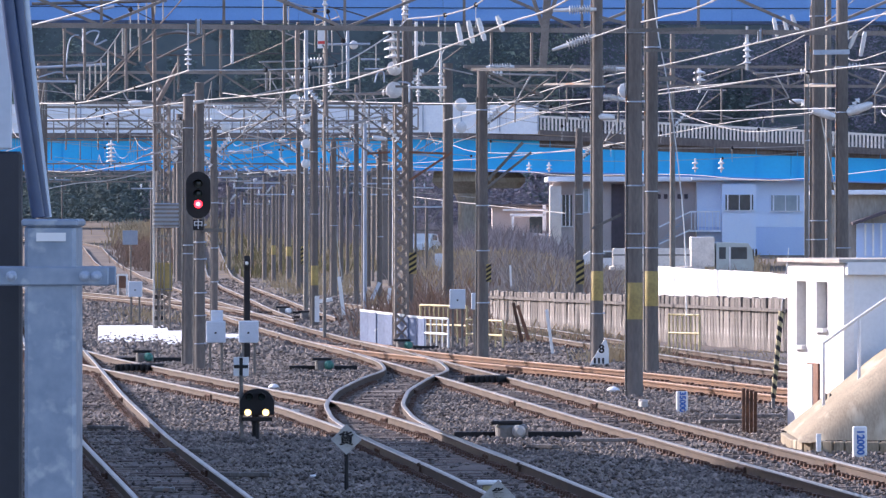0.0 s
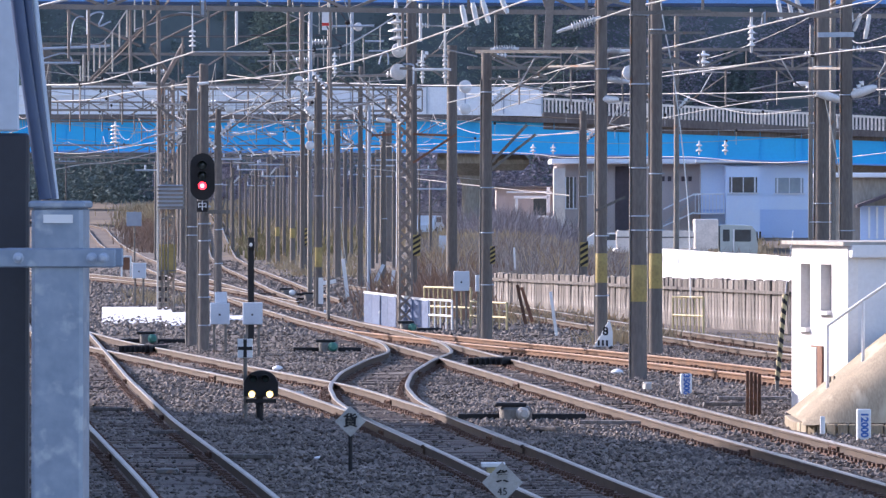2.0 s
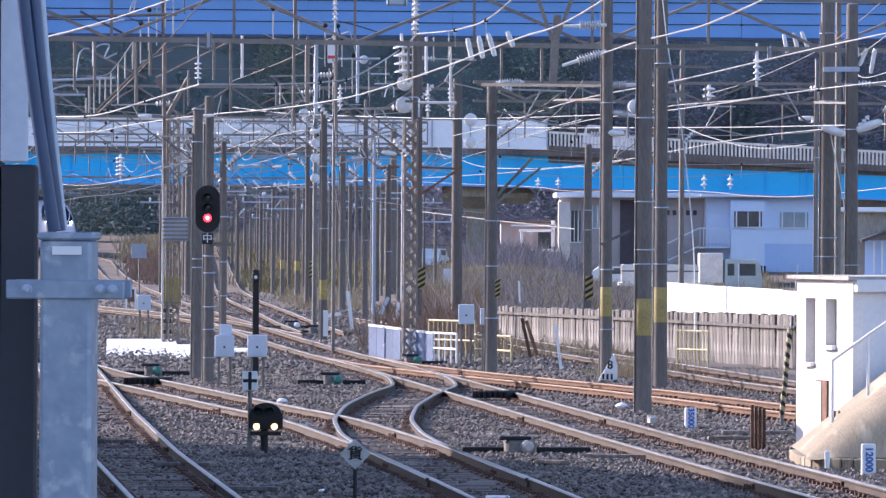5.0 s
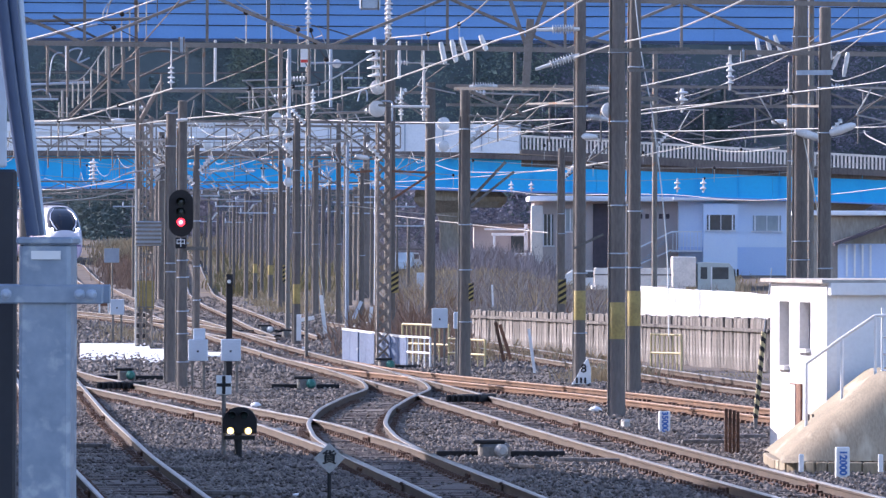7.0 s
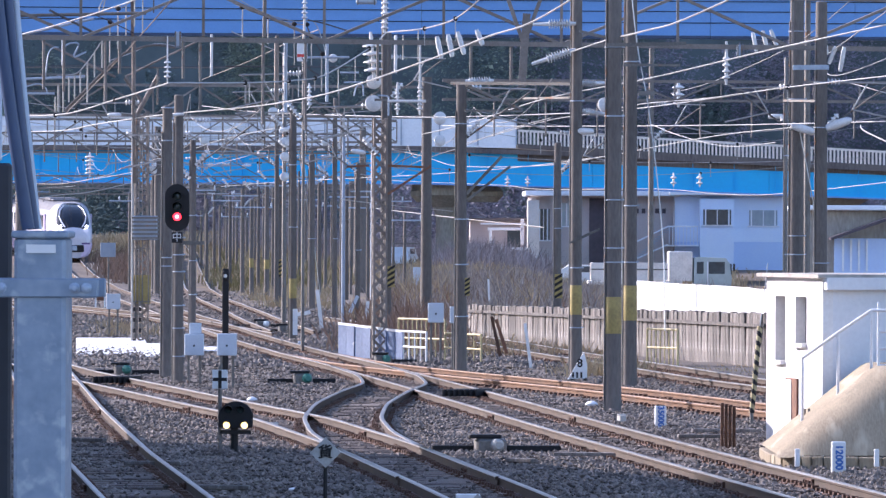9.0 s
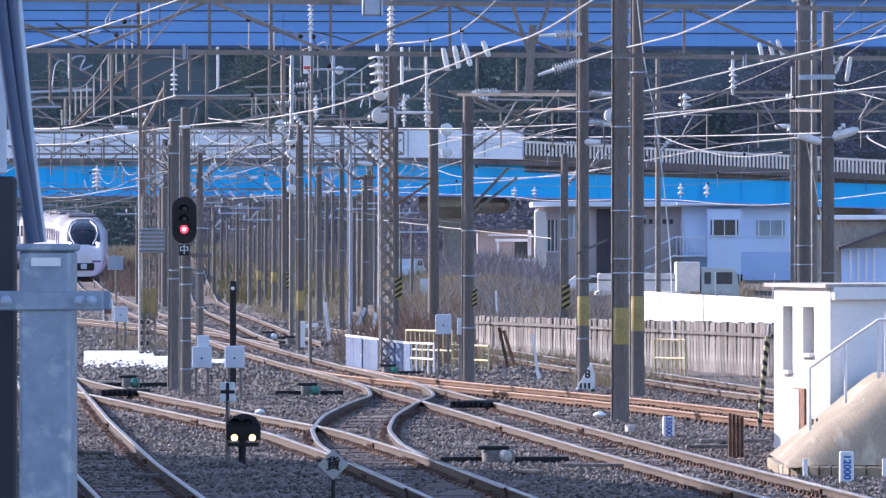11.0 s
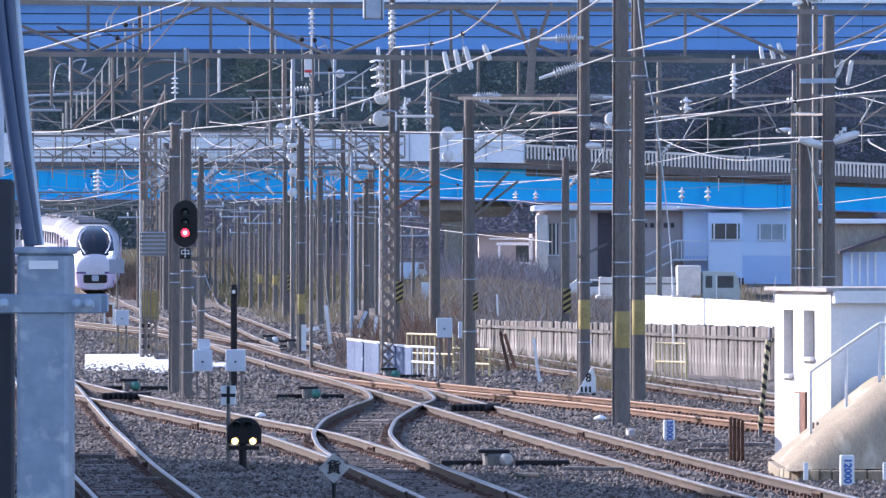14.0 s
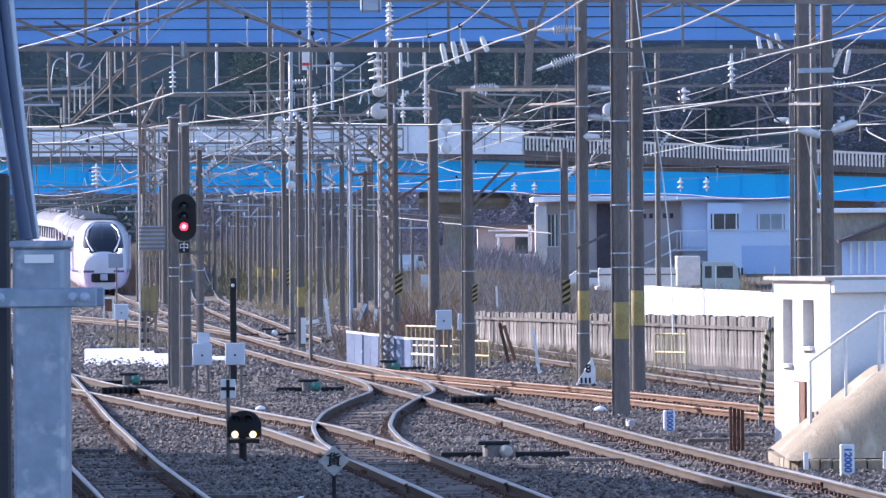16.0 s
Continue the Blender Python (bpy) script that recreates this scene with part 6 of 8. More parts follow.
# ---------------------------------------------------------------- fences
def timber_fence():
    t = thing("timber_fence", "weathered grey fence of upright old sleepers", "fence")
    p0, p1 = Vector((7.338, 137.0, 0)), Vector((1.241, 166.0, 0))
    d = p1 - p0
    n = int(d.length / 0.27)
    for i in range(n):
        p = p0 + d * (i / n)
        h = 0.98 - 0.20 * i / n + rng.uniform(-0.02, 0.02)
        b = Build()
        b.box((0, 0, h / 2 - 0.12), (0.250, 0.11, h + 0.24), bev=0.012)
        o = part("board", b, M_TIMBER, t)
        o.matrix_basis = pose(p.x, p.y, 0, rng.uniform(-2, 2), rng.uniform(-2, 2), math.degrees(math.atan2(d.y, d.x)))
    b = Build()
    b.beam((p0.x - 0.1, p0.y, 0.72), (p1.x - 0.1, p1.y, 0.62), 0.05, 0.07)
    part("rail", b, M_TIMBER, t)


timber_fence()


def white_barrier():
    t = thing("white_sheet_fence", "bright white sheet fence above the timber fence", "fence")
    p0, p1 = Vector((7.542, 139.2, 0)), Vector((5.016, 152.0, 0))
    d = p1 - p0
    n = 7
    for i in range(n):
        a, c = p0 + d * (i / n), p0 + d * ((i + 0.992) / n)
        b = Build()
        za, zc = 1.456 + 0.02 * math.sin(i), 1.531
        z1 = za + (zc - za) * i / n
        b.beam((a.x, a.y, z1 - 0.95), (c.x, c.y, z1 - 0.95 + (zc - za) / n), 0.03, 1.90)
        part("sheet", b, M_SHEET, t)
        k = Build()
        k.beam((a.x, a.y + 0.06, -0.2), (a.x, a.y + 0.06, z1 - 0.1), 0.06, 0.06)
        part("post", k, M_GALV, t)


white_barrier()


def guard_rail(p, q, h, m, label, bars, cat="guard rail"):
    t = thing("guard_rail", label, cat)
    p, q = Vector(p), Vector(q)
    for z in (h, h * 0.5):
        b = Build()
        b.rod((p.x, p.y, z - 0.15), (q.x, q.y, z - 0.15), 0.024, n=8)
        part("rail", b, m, t)
    for i in range(bars + 1):
        c = p + (q - p) * (i / bars)
        b = Build()
        b.rod((c.x, c.y, -0.25), (c.x, c.y, h - 0.15), 0.016 if 0 < i < bars else 0.026, n=7)
        part("bar", b, m, t)


guard_rail((4.800, 138.0, 0), (5.409, 137.0, 0), 0.78, M_YELRAIL, "yellow tubular guard rail before the timber fence", 7)
guard_rail((-0.508, 146.0, 0), (0.526, 144.0, 0), 0.86, M_YELRAIL, "yellow tubular guard rail beside the track", 10)
guard_rail((0.515, 141.0, 0), (1.281, 139.0, 0), 0.62, M_YELRAIL, "yellow tubular guard rail round a pole", 5)
guard_rail((-0.392, 141.0, 0), (0.109, 139.5, 0), 0.66, M_WHITE, "white tubular guard rail beside the blue panel", 4)


def blue_panel():
    t = thing("blue_fence_panel", "faded blue corrugated fence panel with a white top edge", "fence panel")
    p0, p1 = Vector((-1.815, 143.0, 0)), Vector((-0.392, 141.0, 0))
    for i in range(8):
        a, c = p0 + (p1 - p0) * (i / 8), p0 + (p1 - p0) * ((i + 0.98) / 8)
        b = Build()
        zt = 0.62 - 0.018 * i
        b.beam((a.x, a.y, zt / 2 - 0.1), (c.x, c.y - (i % 2) * 0.03, zt / 2 - 0.1), 0.025, zt + 0.2)
        part("sheet", b, M_BLUEFENCE, t)
    b = Build()
    b.beam((p0.x, p0.y, 0.64), (p1.x, p1.y, 0.50), 0.05, 0.05)
    part("top_rail", b, M_WHITE, t)


blue_panel()


# ---------------------------------------------------------------- small line-side things
def marker_stake(at, w, h, text, label):
    t = thing("distance_marker", label, "marker post", (at[0], at[1], -0.18), 6)
    b = Build()
    b.box((0, 0, h / 2), (w, 0.08, h), bev=0.012)
    part("stake", b, M_WHITE, t)
    lettering(text, t, (0, -0.045, h * 0.55), w * 0.72, M_NUMBLUE, turn=90, bold=0.005)


marker_stake((3.55, 96.51), 0.17, 0.34, "35000", "white stake with blue vertical numerals in the ballast")
marker_stake((5.04, 78.58), 0.17, 0.42, "12000", "white stake with blue vertical numerals before the mound")


def gradient_post():
    t = thing("line_marker", "white pointed concrete line marker with a black numeral", "marker post", (3.00, 125.02, -0.15))
    b = Build()
    w, h = 0.19, 0.52
    out = [(-w, 0), (w, 0), (w, h * 0.60), (w * 0.7, h * 1.0), (w * 0.62, h * 1.02)]
    n = len(out)
    vs = [(x, y, z) for y in (-0.05, 0.05) for x, z in out]
    b.add(vs, [tuple(range(n)), tuple(range(2 * n - 1, n - 1, -1))] + [(i, n + i, n + (i + 1) % n, (i + 1) % n) for i in range(n)])
    part("stone", b, M_WHITE, t)
    lettering("8", t, (0.05, -0.056, 0.32), 0.22, M_BLACK, bold=0.006)
    for k in range(3):
        m = Build()
        m.box((-0.08 + 0.08 * k, -0.056, 0.10), (0.04, 0.008, 0.11))
        part("mark", m, M_BLACK, t)
    b = Build()
    b.box((0.0, 0, -0.02), (0.34, 0.16, 0.10), bev=0.02)
    part("foot", b, M_BLACK, t)


gradient_post()


def shunt_signal(at):
    t = thing("shunting_signal", "low black shunting signal with two lit warm lamps", "railway signal", (at[0], at[1], 0))
    b = Build()
    n = 16
    ring = [(-0.22, 0.20), (-0.225, 0.38)] + [(-0.20 * math.cos(a), 0.40 + 0.14 * math.sin(a)) for a in [math.pi * i / n for i in range(2, n - 1)]] + [(0.225, 0.38), (0.22, 0.20)]
    m = len(ring)
    vs = [(x, y, z - 0.03) for y in (-0.06, 0.14) for x, z in ring]
    b.add(vs, [tuple(range(m)), tuple(range(2 * m - 1, m - 1, -1))] + [(i, m + i, m + (i + 1) % m, (i + 1) % m) for i in range(m)])
    part("housing", b, M_BLACK, t, "black rounded housing")
    for x, z, lit in ((-0.12, 0.20, True), (0.115, 0.20, True), (-0.10, 0.40, False), (0.06, 0.40, False)):
        h = Build()
        pts = [(0.06 * math.cos(a), 0.06 * math.sin(a)) for a in [math.pi * i / 10 for i in range(11)]]
        vs = [(x + q, y, z + s) for y in (-0.06, -0.20) for q, s in pts]
        h.add(vs, [(i, i + 1, 12 + i, 11 + i) for i in range(10)])
        part("hood", h, M_BLACK, t)
        k = Build()
        k.lathe((x, -0.062, z), [(0.044, 0), (0.038, 0.02), (0.0, 0.03)], 16, axis=(0, -1, 0))
        part("lamp", k, M_WARMLAMP if lit else M_LENS, t, "glowing warm lamp" if lit else "dark unlit lamp")
    b = Build()
    b.rod((-0.02, 0.04, -0.25), (-0.02, 0.04, 0.2), 0.05)
    b.box((0, 0.02, 0.11), (0.40, 0.16, 0.05))
    part("stand", b, M_BLACK, t)


shunt_signal((-2.44, 85.28))


def cross_sign(at):
    t = thing("cross_sign", "white sign with a black cross on a slim pole", "sign", (at[0], at[1], 0))
    b = Build()
    b.rod((0, 0.03, -0.25), (0, 0.03, 0.98), 0.028)
    part("pole", b, M_STEEL, t)
    b = Build()
    b.box((0, 0, 0.80), (0.20, 0.02, 0.25), bev=0.006)
    p = part("plate", b, M_WHITE, t)
    for s in ((0.045, 0.006, 0.24), (0.19, 0.006, 0.045)):
        k = Build()
        k.box((0, -0.014 - (0.002 if s[0] > 0.1 else 0), 0.80), s)
        part("bar", k, M_BLACK, p)


cross_sign((-2.65, 85.28))


def diamond_sign(x, y, z, text, small, s=0.22):
    t = thing("diamond_sign", "weathered white diamond sign with black characters on a stake", "sign", (x, y, 0), 0, "diamond signs in the ballast")
    b = Build()
    vs = [(px, py, z + pz) for py in (-0.01, 0.01) for px, pz in ((-s, 0), (0, -s), (s, 0), (0, s))]
    b.add(vs, [(0, 1, 2, 3), (7, 6, 5, 4), (0, 4, 5, 1), (1, 5, 6, 2), (2, 6, 7, 3), (3, 7, 4, 0)])
    p = part("plate", b, M_OLDWHITE, t)
    lettering(text, p, (0, -0.014, z + (0.05 if small else 0.0)), s * (0.62 if small else 0.95), M_BLACK, bold=0.004)
    if small:
        lettering(small, p, (0, -0.014, z - 0.085), s * 0.5, M_BLACK)
    k = Build()
    k.rod((0, 0.03, -0.28), (0, 0.03, z), 0.022)
    part("stake", k, M_BLACK, t)


diamond_sign(-1.033, 69.5, 0.404, "貨", "", 0.165)
diamond_sign(0.511, 60.0, 0.178, "貨", "45", 0.19)


def point_machine(at, bar, body, motor, label, w=0.4):
    t = thing("point_machine", label, "point machine", (at[0], at[1], -0.10), 4)
    b = Build()
    b.box(((bar[0] + bar[1]) / 2, 0.25, 0.0), (bar[1] - bar[0], 0.16, 0.08), bev=0.01)
    part("rod_cover", b, M_BLACK, t, "long black rod cover across the track")
    b = Build()
    b.box((0, 0, 0.04), (w, 0.5, 0.20), bev=0.03)
    part("case", b, body, t)
    b = Build()
    b.lathe((w * 0.15, -0.22, 0.06), [(0.07, -0.12), (0.085, -0.08), (0.085, 0.10), (0.05, 0.14)], 14, axis=(0.2, -1, 0))
    part("motor", b, motor, t, smooth=True)
    b = Build()
    b.box((-w * 0.2, -0.05, 0.17), (w * 1.05, 0.34, 0.05), bev=0.012)
    part("lid", b, M_BLACK, t)


point_machine((0.90, 85.28), (-0.75, 0.95), M_STEEL, M_OLDWHITE, "point machine with a white cover and black rods in the ballast")
point_machine((-2.21, 121.34), (-0.65, 0.62), M_STEEL, M_GREEN, "point machine with a green motor in the ballast", 0.34)
point_machine((-5.87, 127.93), (-0.65, 0.72), M_STEEL, M_GREEN, "point machine with a green motor in the ballast", 0.34)
point_machine((-4.50, 185.42), (-0.9, 0.9), M_STEEL, M_WHITE, "far point machine with black rods in the ballast", 0.4)
point_machine((-3.69, 177.45), (-1.0, 0.7), M_STEEL, M_STEEL, "far point machine with black rods in the ballast", 0.4)
point_machine((-0.82, 138.68), (-0.7, 0.75), M_STEEL, M_GREEN, "point machine with a green motor in the ballast", 0.34)


def control_box(c, w, h, base, label, extra=False):
    t = thing("control_box", label, "equipment box", (c[0], c[1], 0))
    b = Build()
    b.box((0, 0, c[2]), (w, 0.24, h), bev=0.012)
    # white case; the bluish shade on its front is put into the colour
    x = part("case", b, M_PALE, t)
    k = Build()
    k.box((0, -0.124, c[2] - h * 0.05), (w * 0.10, 0.01, h * 0.09))
    part("mark", k, M_BLACK, x)
    if extra:
        k = Build()
        k.box((w * 0.05, 0.1, c[2] + h * 0.75), (w * 0.62, 0.18, h * 0.5), bev=0.01)
        part("upper_case", k, M_PALE, t)
    for s in (-0.3, 0.3):
        k = Build()
        k.box((s * w, 0.02, (c[2] - h / 2 + base) / 2), (0.05, 0.06, c[2] - h / 2 - base), bev=0.005)
        part("leg", k, M_STEEL, t)


control_box((-4.23, 121.00, 0.58), 0.36, 0.40, -0.25, "white metal control box on legs beside the track", True)
control_box((-3.56, 119.00, 0.62), 0.36, 0.40, -0.25, "white metal control box with a small dark mark")
control_box((0.31, 139.00, 0.94), 0.34, 0.42, -0.2, "pale grey control cabinet beside a pole")
control_box((0.73, 133.00, 0.98), 0.30, 0.34, -0.2, "pale grey control cabinet beside a pole")
control_box((-8.05, 170.00, 0.77), 0.36, 0.40, -0.2, "white line-side box on legs")
control_box((0.04, 250.00, 0.70), 0.70, 0.9, -0.2, "white equipment cabinet in the dry brush")


def far_boards():
    t = thing("line_board", "board on a dark post at the far line, blue-grey shade in its colour", "board", (-14.06, 292.0, 0))
    b = Build()
    b.box((0, 0, 1.58), (0.68, 0.06, 0.64), bev=0.01)
    part("board", b, M_SHADEBOARD, t)
    b = Build()
    b.rod((0.02, 0.07, -0.5), (0.02, 0.07, 1.95), 0.04)
    part("post", b, M_STEEL, t)


far_boards()


def arch_marker():
    t = thing("arch_marker", "white arched marker frame round a rusty plate", "marker", (-11.35, 230.0, 0))
    for p, q in (((-0.16, 0, -0.3), (-0.16, 0, 0.50)), ((0.16, 0, -0.3), (0.16, 0, 0.50)), ((-0.19, 0, 0.53), (0.19, 0, 0.53))):
        b = Build()
        b.beam(p, q, 0.06, 0.06)
        part("bar", b, M_WHITE, t)
    b = Build()
    b.box((0, 0.03, 0.28), (0.25, 0.03, 0.44))
    part("plate", b, M_RUST, t, "rusty plate")


arch_marker()
control_box((-2.96, 160.00, -0.12), 0.14, 0.10, -0.2, "small white box on the ballast")


def repeater(at):
    t = thing("repeater_signal", "small dark repeater signal on a slim dark post", "railway signal", (at[0], at[1], 0))
    b = Build()
    b.box((0, 0, 1.013), (0.12, 0.10, 1.703 + 0.30 - 0.05), bev=0.01)
    part("post", b, M_BLACK, t)
    b = Build()
    b.box((0, -0.02, 1.852), (0.13, 0.16, 0.17), bev=0.02)
    part("head", b, M_BLACK, t)
    b = Build()
    b.lathe((0, -0.105, 1.852), [(0.035, 0), (0.03, 0.01), (0, 0.012)], 12, axis=(0, -1, 0))
    part("lens", b, M_INSUL, t)


repeater((-3.681, 122.0))


def leaning(p, q, r, m, label, name="leaning_post", square=False):
    b = Build()
    if square:
        b.beam(p, q, 2 * r, 2 * r)
    else:
        b.rod(p, q, r)
    return thing(name, label, "post", b=b, material=m)


leaning((2.16, 128.00, 0.02), (2.04, 128.00, 0.89), 0.03, M_WHITE, "leaning white marker stake in dry grass", square=True)
leaning((1.64, 135.00, 0.10), (1.46, 135.00, 0.92), 0.035, M_CLIP, "leaning dark rusty old rail piece", square=True)
leaning((1.78, 135.00, 0.15), (1.55, 135.00, 0.87), 0.035, M_RUST, "leaning rusty old rail piece", square=True)
leaning((-2.75, 180.00, -0.07), (-2.88, 180.00, 0.99), 0.05, M_WHITE, "leaning white stake beside the line", square=True)
leaning((-3.20, 165.00, 0.00), (-3.20, 165.00, 0.66), 0.06, M_WHITE, "white marker stake beside the line", square=True)
leaning((-3.43, 172.00, 0.40), (-2.93, 172.00, 0.48), 0.05, M_WHITE, "white marker board beside the line", square=True)
leaning((-1.60, 188.00, -0.04), (-1.54, 188.00, 0.58), 0.05, M_WHITE, "white marker stake beside the line", square=True)
leaning((-2.06, 188.00, 0.25), (-1.83, 188.00, 0.74), 0.05, M_PALE, "pale blue marker board beside the line", square=True)
leaning((2.10, 200.00, 0.44), (2.07, 200.00, 1.13), 0.03, M_WHITE, "slim white stake in the brush", square=True)


def striped_pole():
    t = thing("striped_stay", "leaning black and yellow striped stay guard", "stay guard")
    p, q = Vector((4.96, 97.60, 0.03)), Vector((5.08, 97.60, 1.33))
    b = Build()
    rings, n, r = 90, 14, 0.040
    a = (q - p).normalized()
    u = a.orthogonal().normalized()
    w = a.cross(u)
    b.v = [tuple(p + (q - p) * (k / rings) + (u * math.cos(6.2832 * i / n) + w * math.sin(6.2832 * i / n)) * r) for k in range(rings + 1) for i in range(n)]
    for k in range(rings):
        for i in range(n):
            b.f.append((k * n + i, k * n + (i + 1) % n, (k + 1) * n + (i + 1) % n, (k + 1) * n + i))
            b.mi.append(int((k / rings * 9 + i / n) * 2) % 2)
    part("sleeve", b, [M_YELRAIL, M_BLACK], t, "yellow sleeve with black spiral stripes", smooth=True)
    b = Build()
    b.rod(q, Vector((5.27, 99.00, 2.27)), 0.007, n=5)
    part("stay_wire", b, M_WIRE, t)
    b = Build()
    b.rod(p - Vector((0, 0, 0.25)), p, 0.03)
    part("anchor", b, M_STEEL, t)


striped_pole()


def stripe_board(c, w, h):
    t = thing("striped_board", "yellow and black striped warning sleeve on a pole", "warning board", c, 0, "striped warning sleeves")
    b = Build()
    b.box((0, 0, 0), (w, 0.04, h))
    part("board", b, M_YELLOW, t)
    n = 4
    for i in range(n):
        k = Build()
        z = -h / 2 + h * (i + 0.3) / n
        vs = [(x, y, z + dz + (0.5 * w if x > 0 else -0.5 * w) * 0.6) for y in (-0.026, -0.021) for x, dz in ((-w / 2, 0), (w / 2, 0), (w / 2, h / n * 0.5), (-w / 2, h / n * 0.5))]
        k.add(vs, [(0, 1, 2, 3), (7, 6, 5, 4), (0, 4, 5, 1), (1, 5, 6, 2), (2, 6, 7, 3), (3, 7, 4, 0)])
        part("stripe", k, M_BLACK, t)


for _c, _w, _h in (((3.52, 166.60, 1.25), 0.20, 0.62), ((-0.80, 169.60, 1.45), 0.22, 0.55), ((0.92, 130.60, 1.58), 0.10, 0.36), ((-5.15, 240.00, 1.16), 0.20, 0.65)):
    stripe_board(_c, _w, _h)


def sheet_stub():
    t = thing("rusty_stub_fence", "short stub of rusty upright rails beside the track", "stub fence")
    for i in range(4):
        b = Build()
        b.box((4.025 + i * 0.055, 87.0 + 0.05 * i, 0.13), (0.045, 0.07, 0.68 - 0.03 * i), bev=0.006)
        part("rail_piece", b, M_CLIP, t)


sheet_stub()


def ground_sheets():
    for x, y, w, d, tilt in ((-7.35, 154.5, 1.7, 16.0, 3.0), (-6.05, 150.0, 0.8, 12.0, 2.0), (-4.99, 151.40, 0.8, 3.5, 2.0)):
        b = Build()
        b.box((0, 0, 0), (w, d, 0.03), bev=0.006)
        t = thing("white_ground_sheet", "white sheet lying over the ballast beside the poles", "sheet", (x, y, 0.02), tilt, b=b, material=M_SHEET)
        t.location.z = -0.10
        t.rotation_euler.x = radians(0.3)
    t = thing("trough_block", "small white and yellow block on the ballast", "marker block", (0.49, 69.05, -0.10))
    b = Build()
    b.box((0, 0, 0.06), (0.26, 0.2, 0.05), bev=0.01)
    part("top", b, M_WHITE, t)
    b = Build()
    b.box((0.02, 0, 0.0), (0.18, 0.16, 0.07), bev=0.01)
    part("base", b, M_YELRAIL, t)
    t = thing("ground_box", "low grey metal box between the rails", "track box", (-2.96, 68.76, -0.12))
    b = Build()
    b.box((0, 0, 0.02), (0.24, 0.16, 0.05), bev=0.01)
    part("case", b, M_STEEL, t)
    for x, y, w in ((-2.83, 108.57, 0.17), (2.80, 106.81, 0.20), (-1.44, 72.70, 0.10)):
        b = Build()
        f = 0.35 if w < 0.15 else 1.0
        b.lathe((0, 0, 0), [(w * 0.5, 0), (w * 0.55, 0.03 * f), (w * 0.4, 0.06 * f), (w * 0.12, 0.08 * f)], 12)
        thing("white_lump", "small white-painted stone in the ballast", "stone", (x, y, -0.13), b=b, material=M_WHITE, smooth=True)
    for x, y in ((-5.62, 119.0), (0.73, 110.76)):
        t = thing("rail_grid", "dark slatted guard between the rails", "guard grid", (x, y, -0.03), -20)
        for i in range(7):
            b = Build()
            b.box((-0.24 + i * 0.08, 0.05 * i, 0), (0.04, 0.8, 0.12), bev=0.008)
            part("slat", b, M_BLACK, t)


ground_sheets()


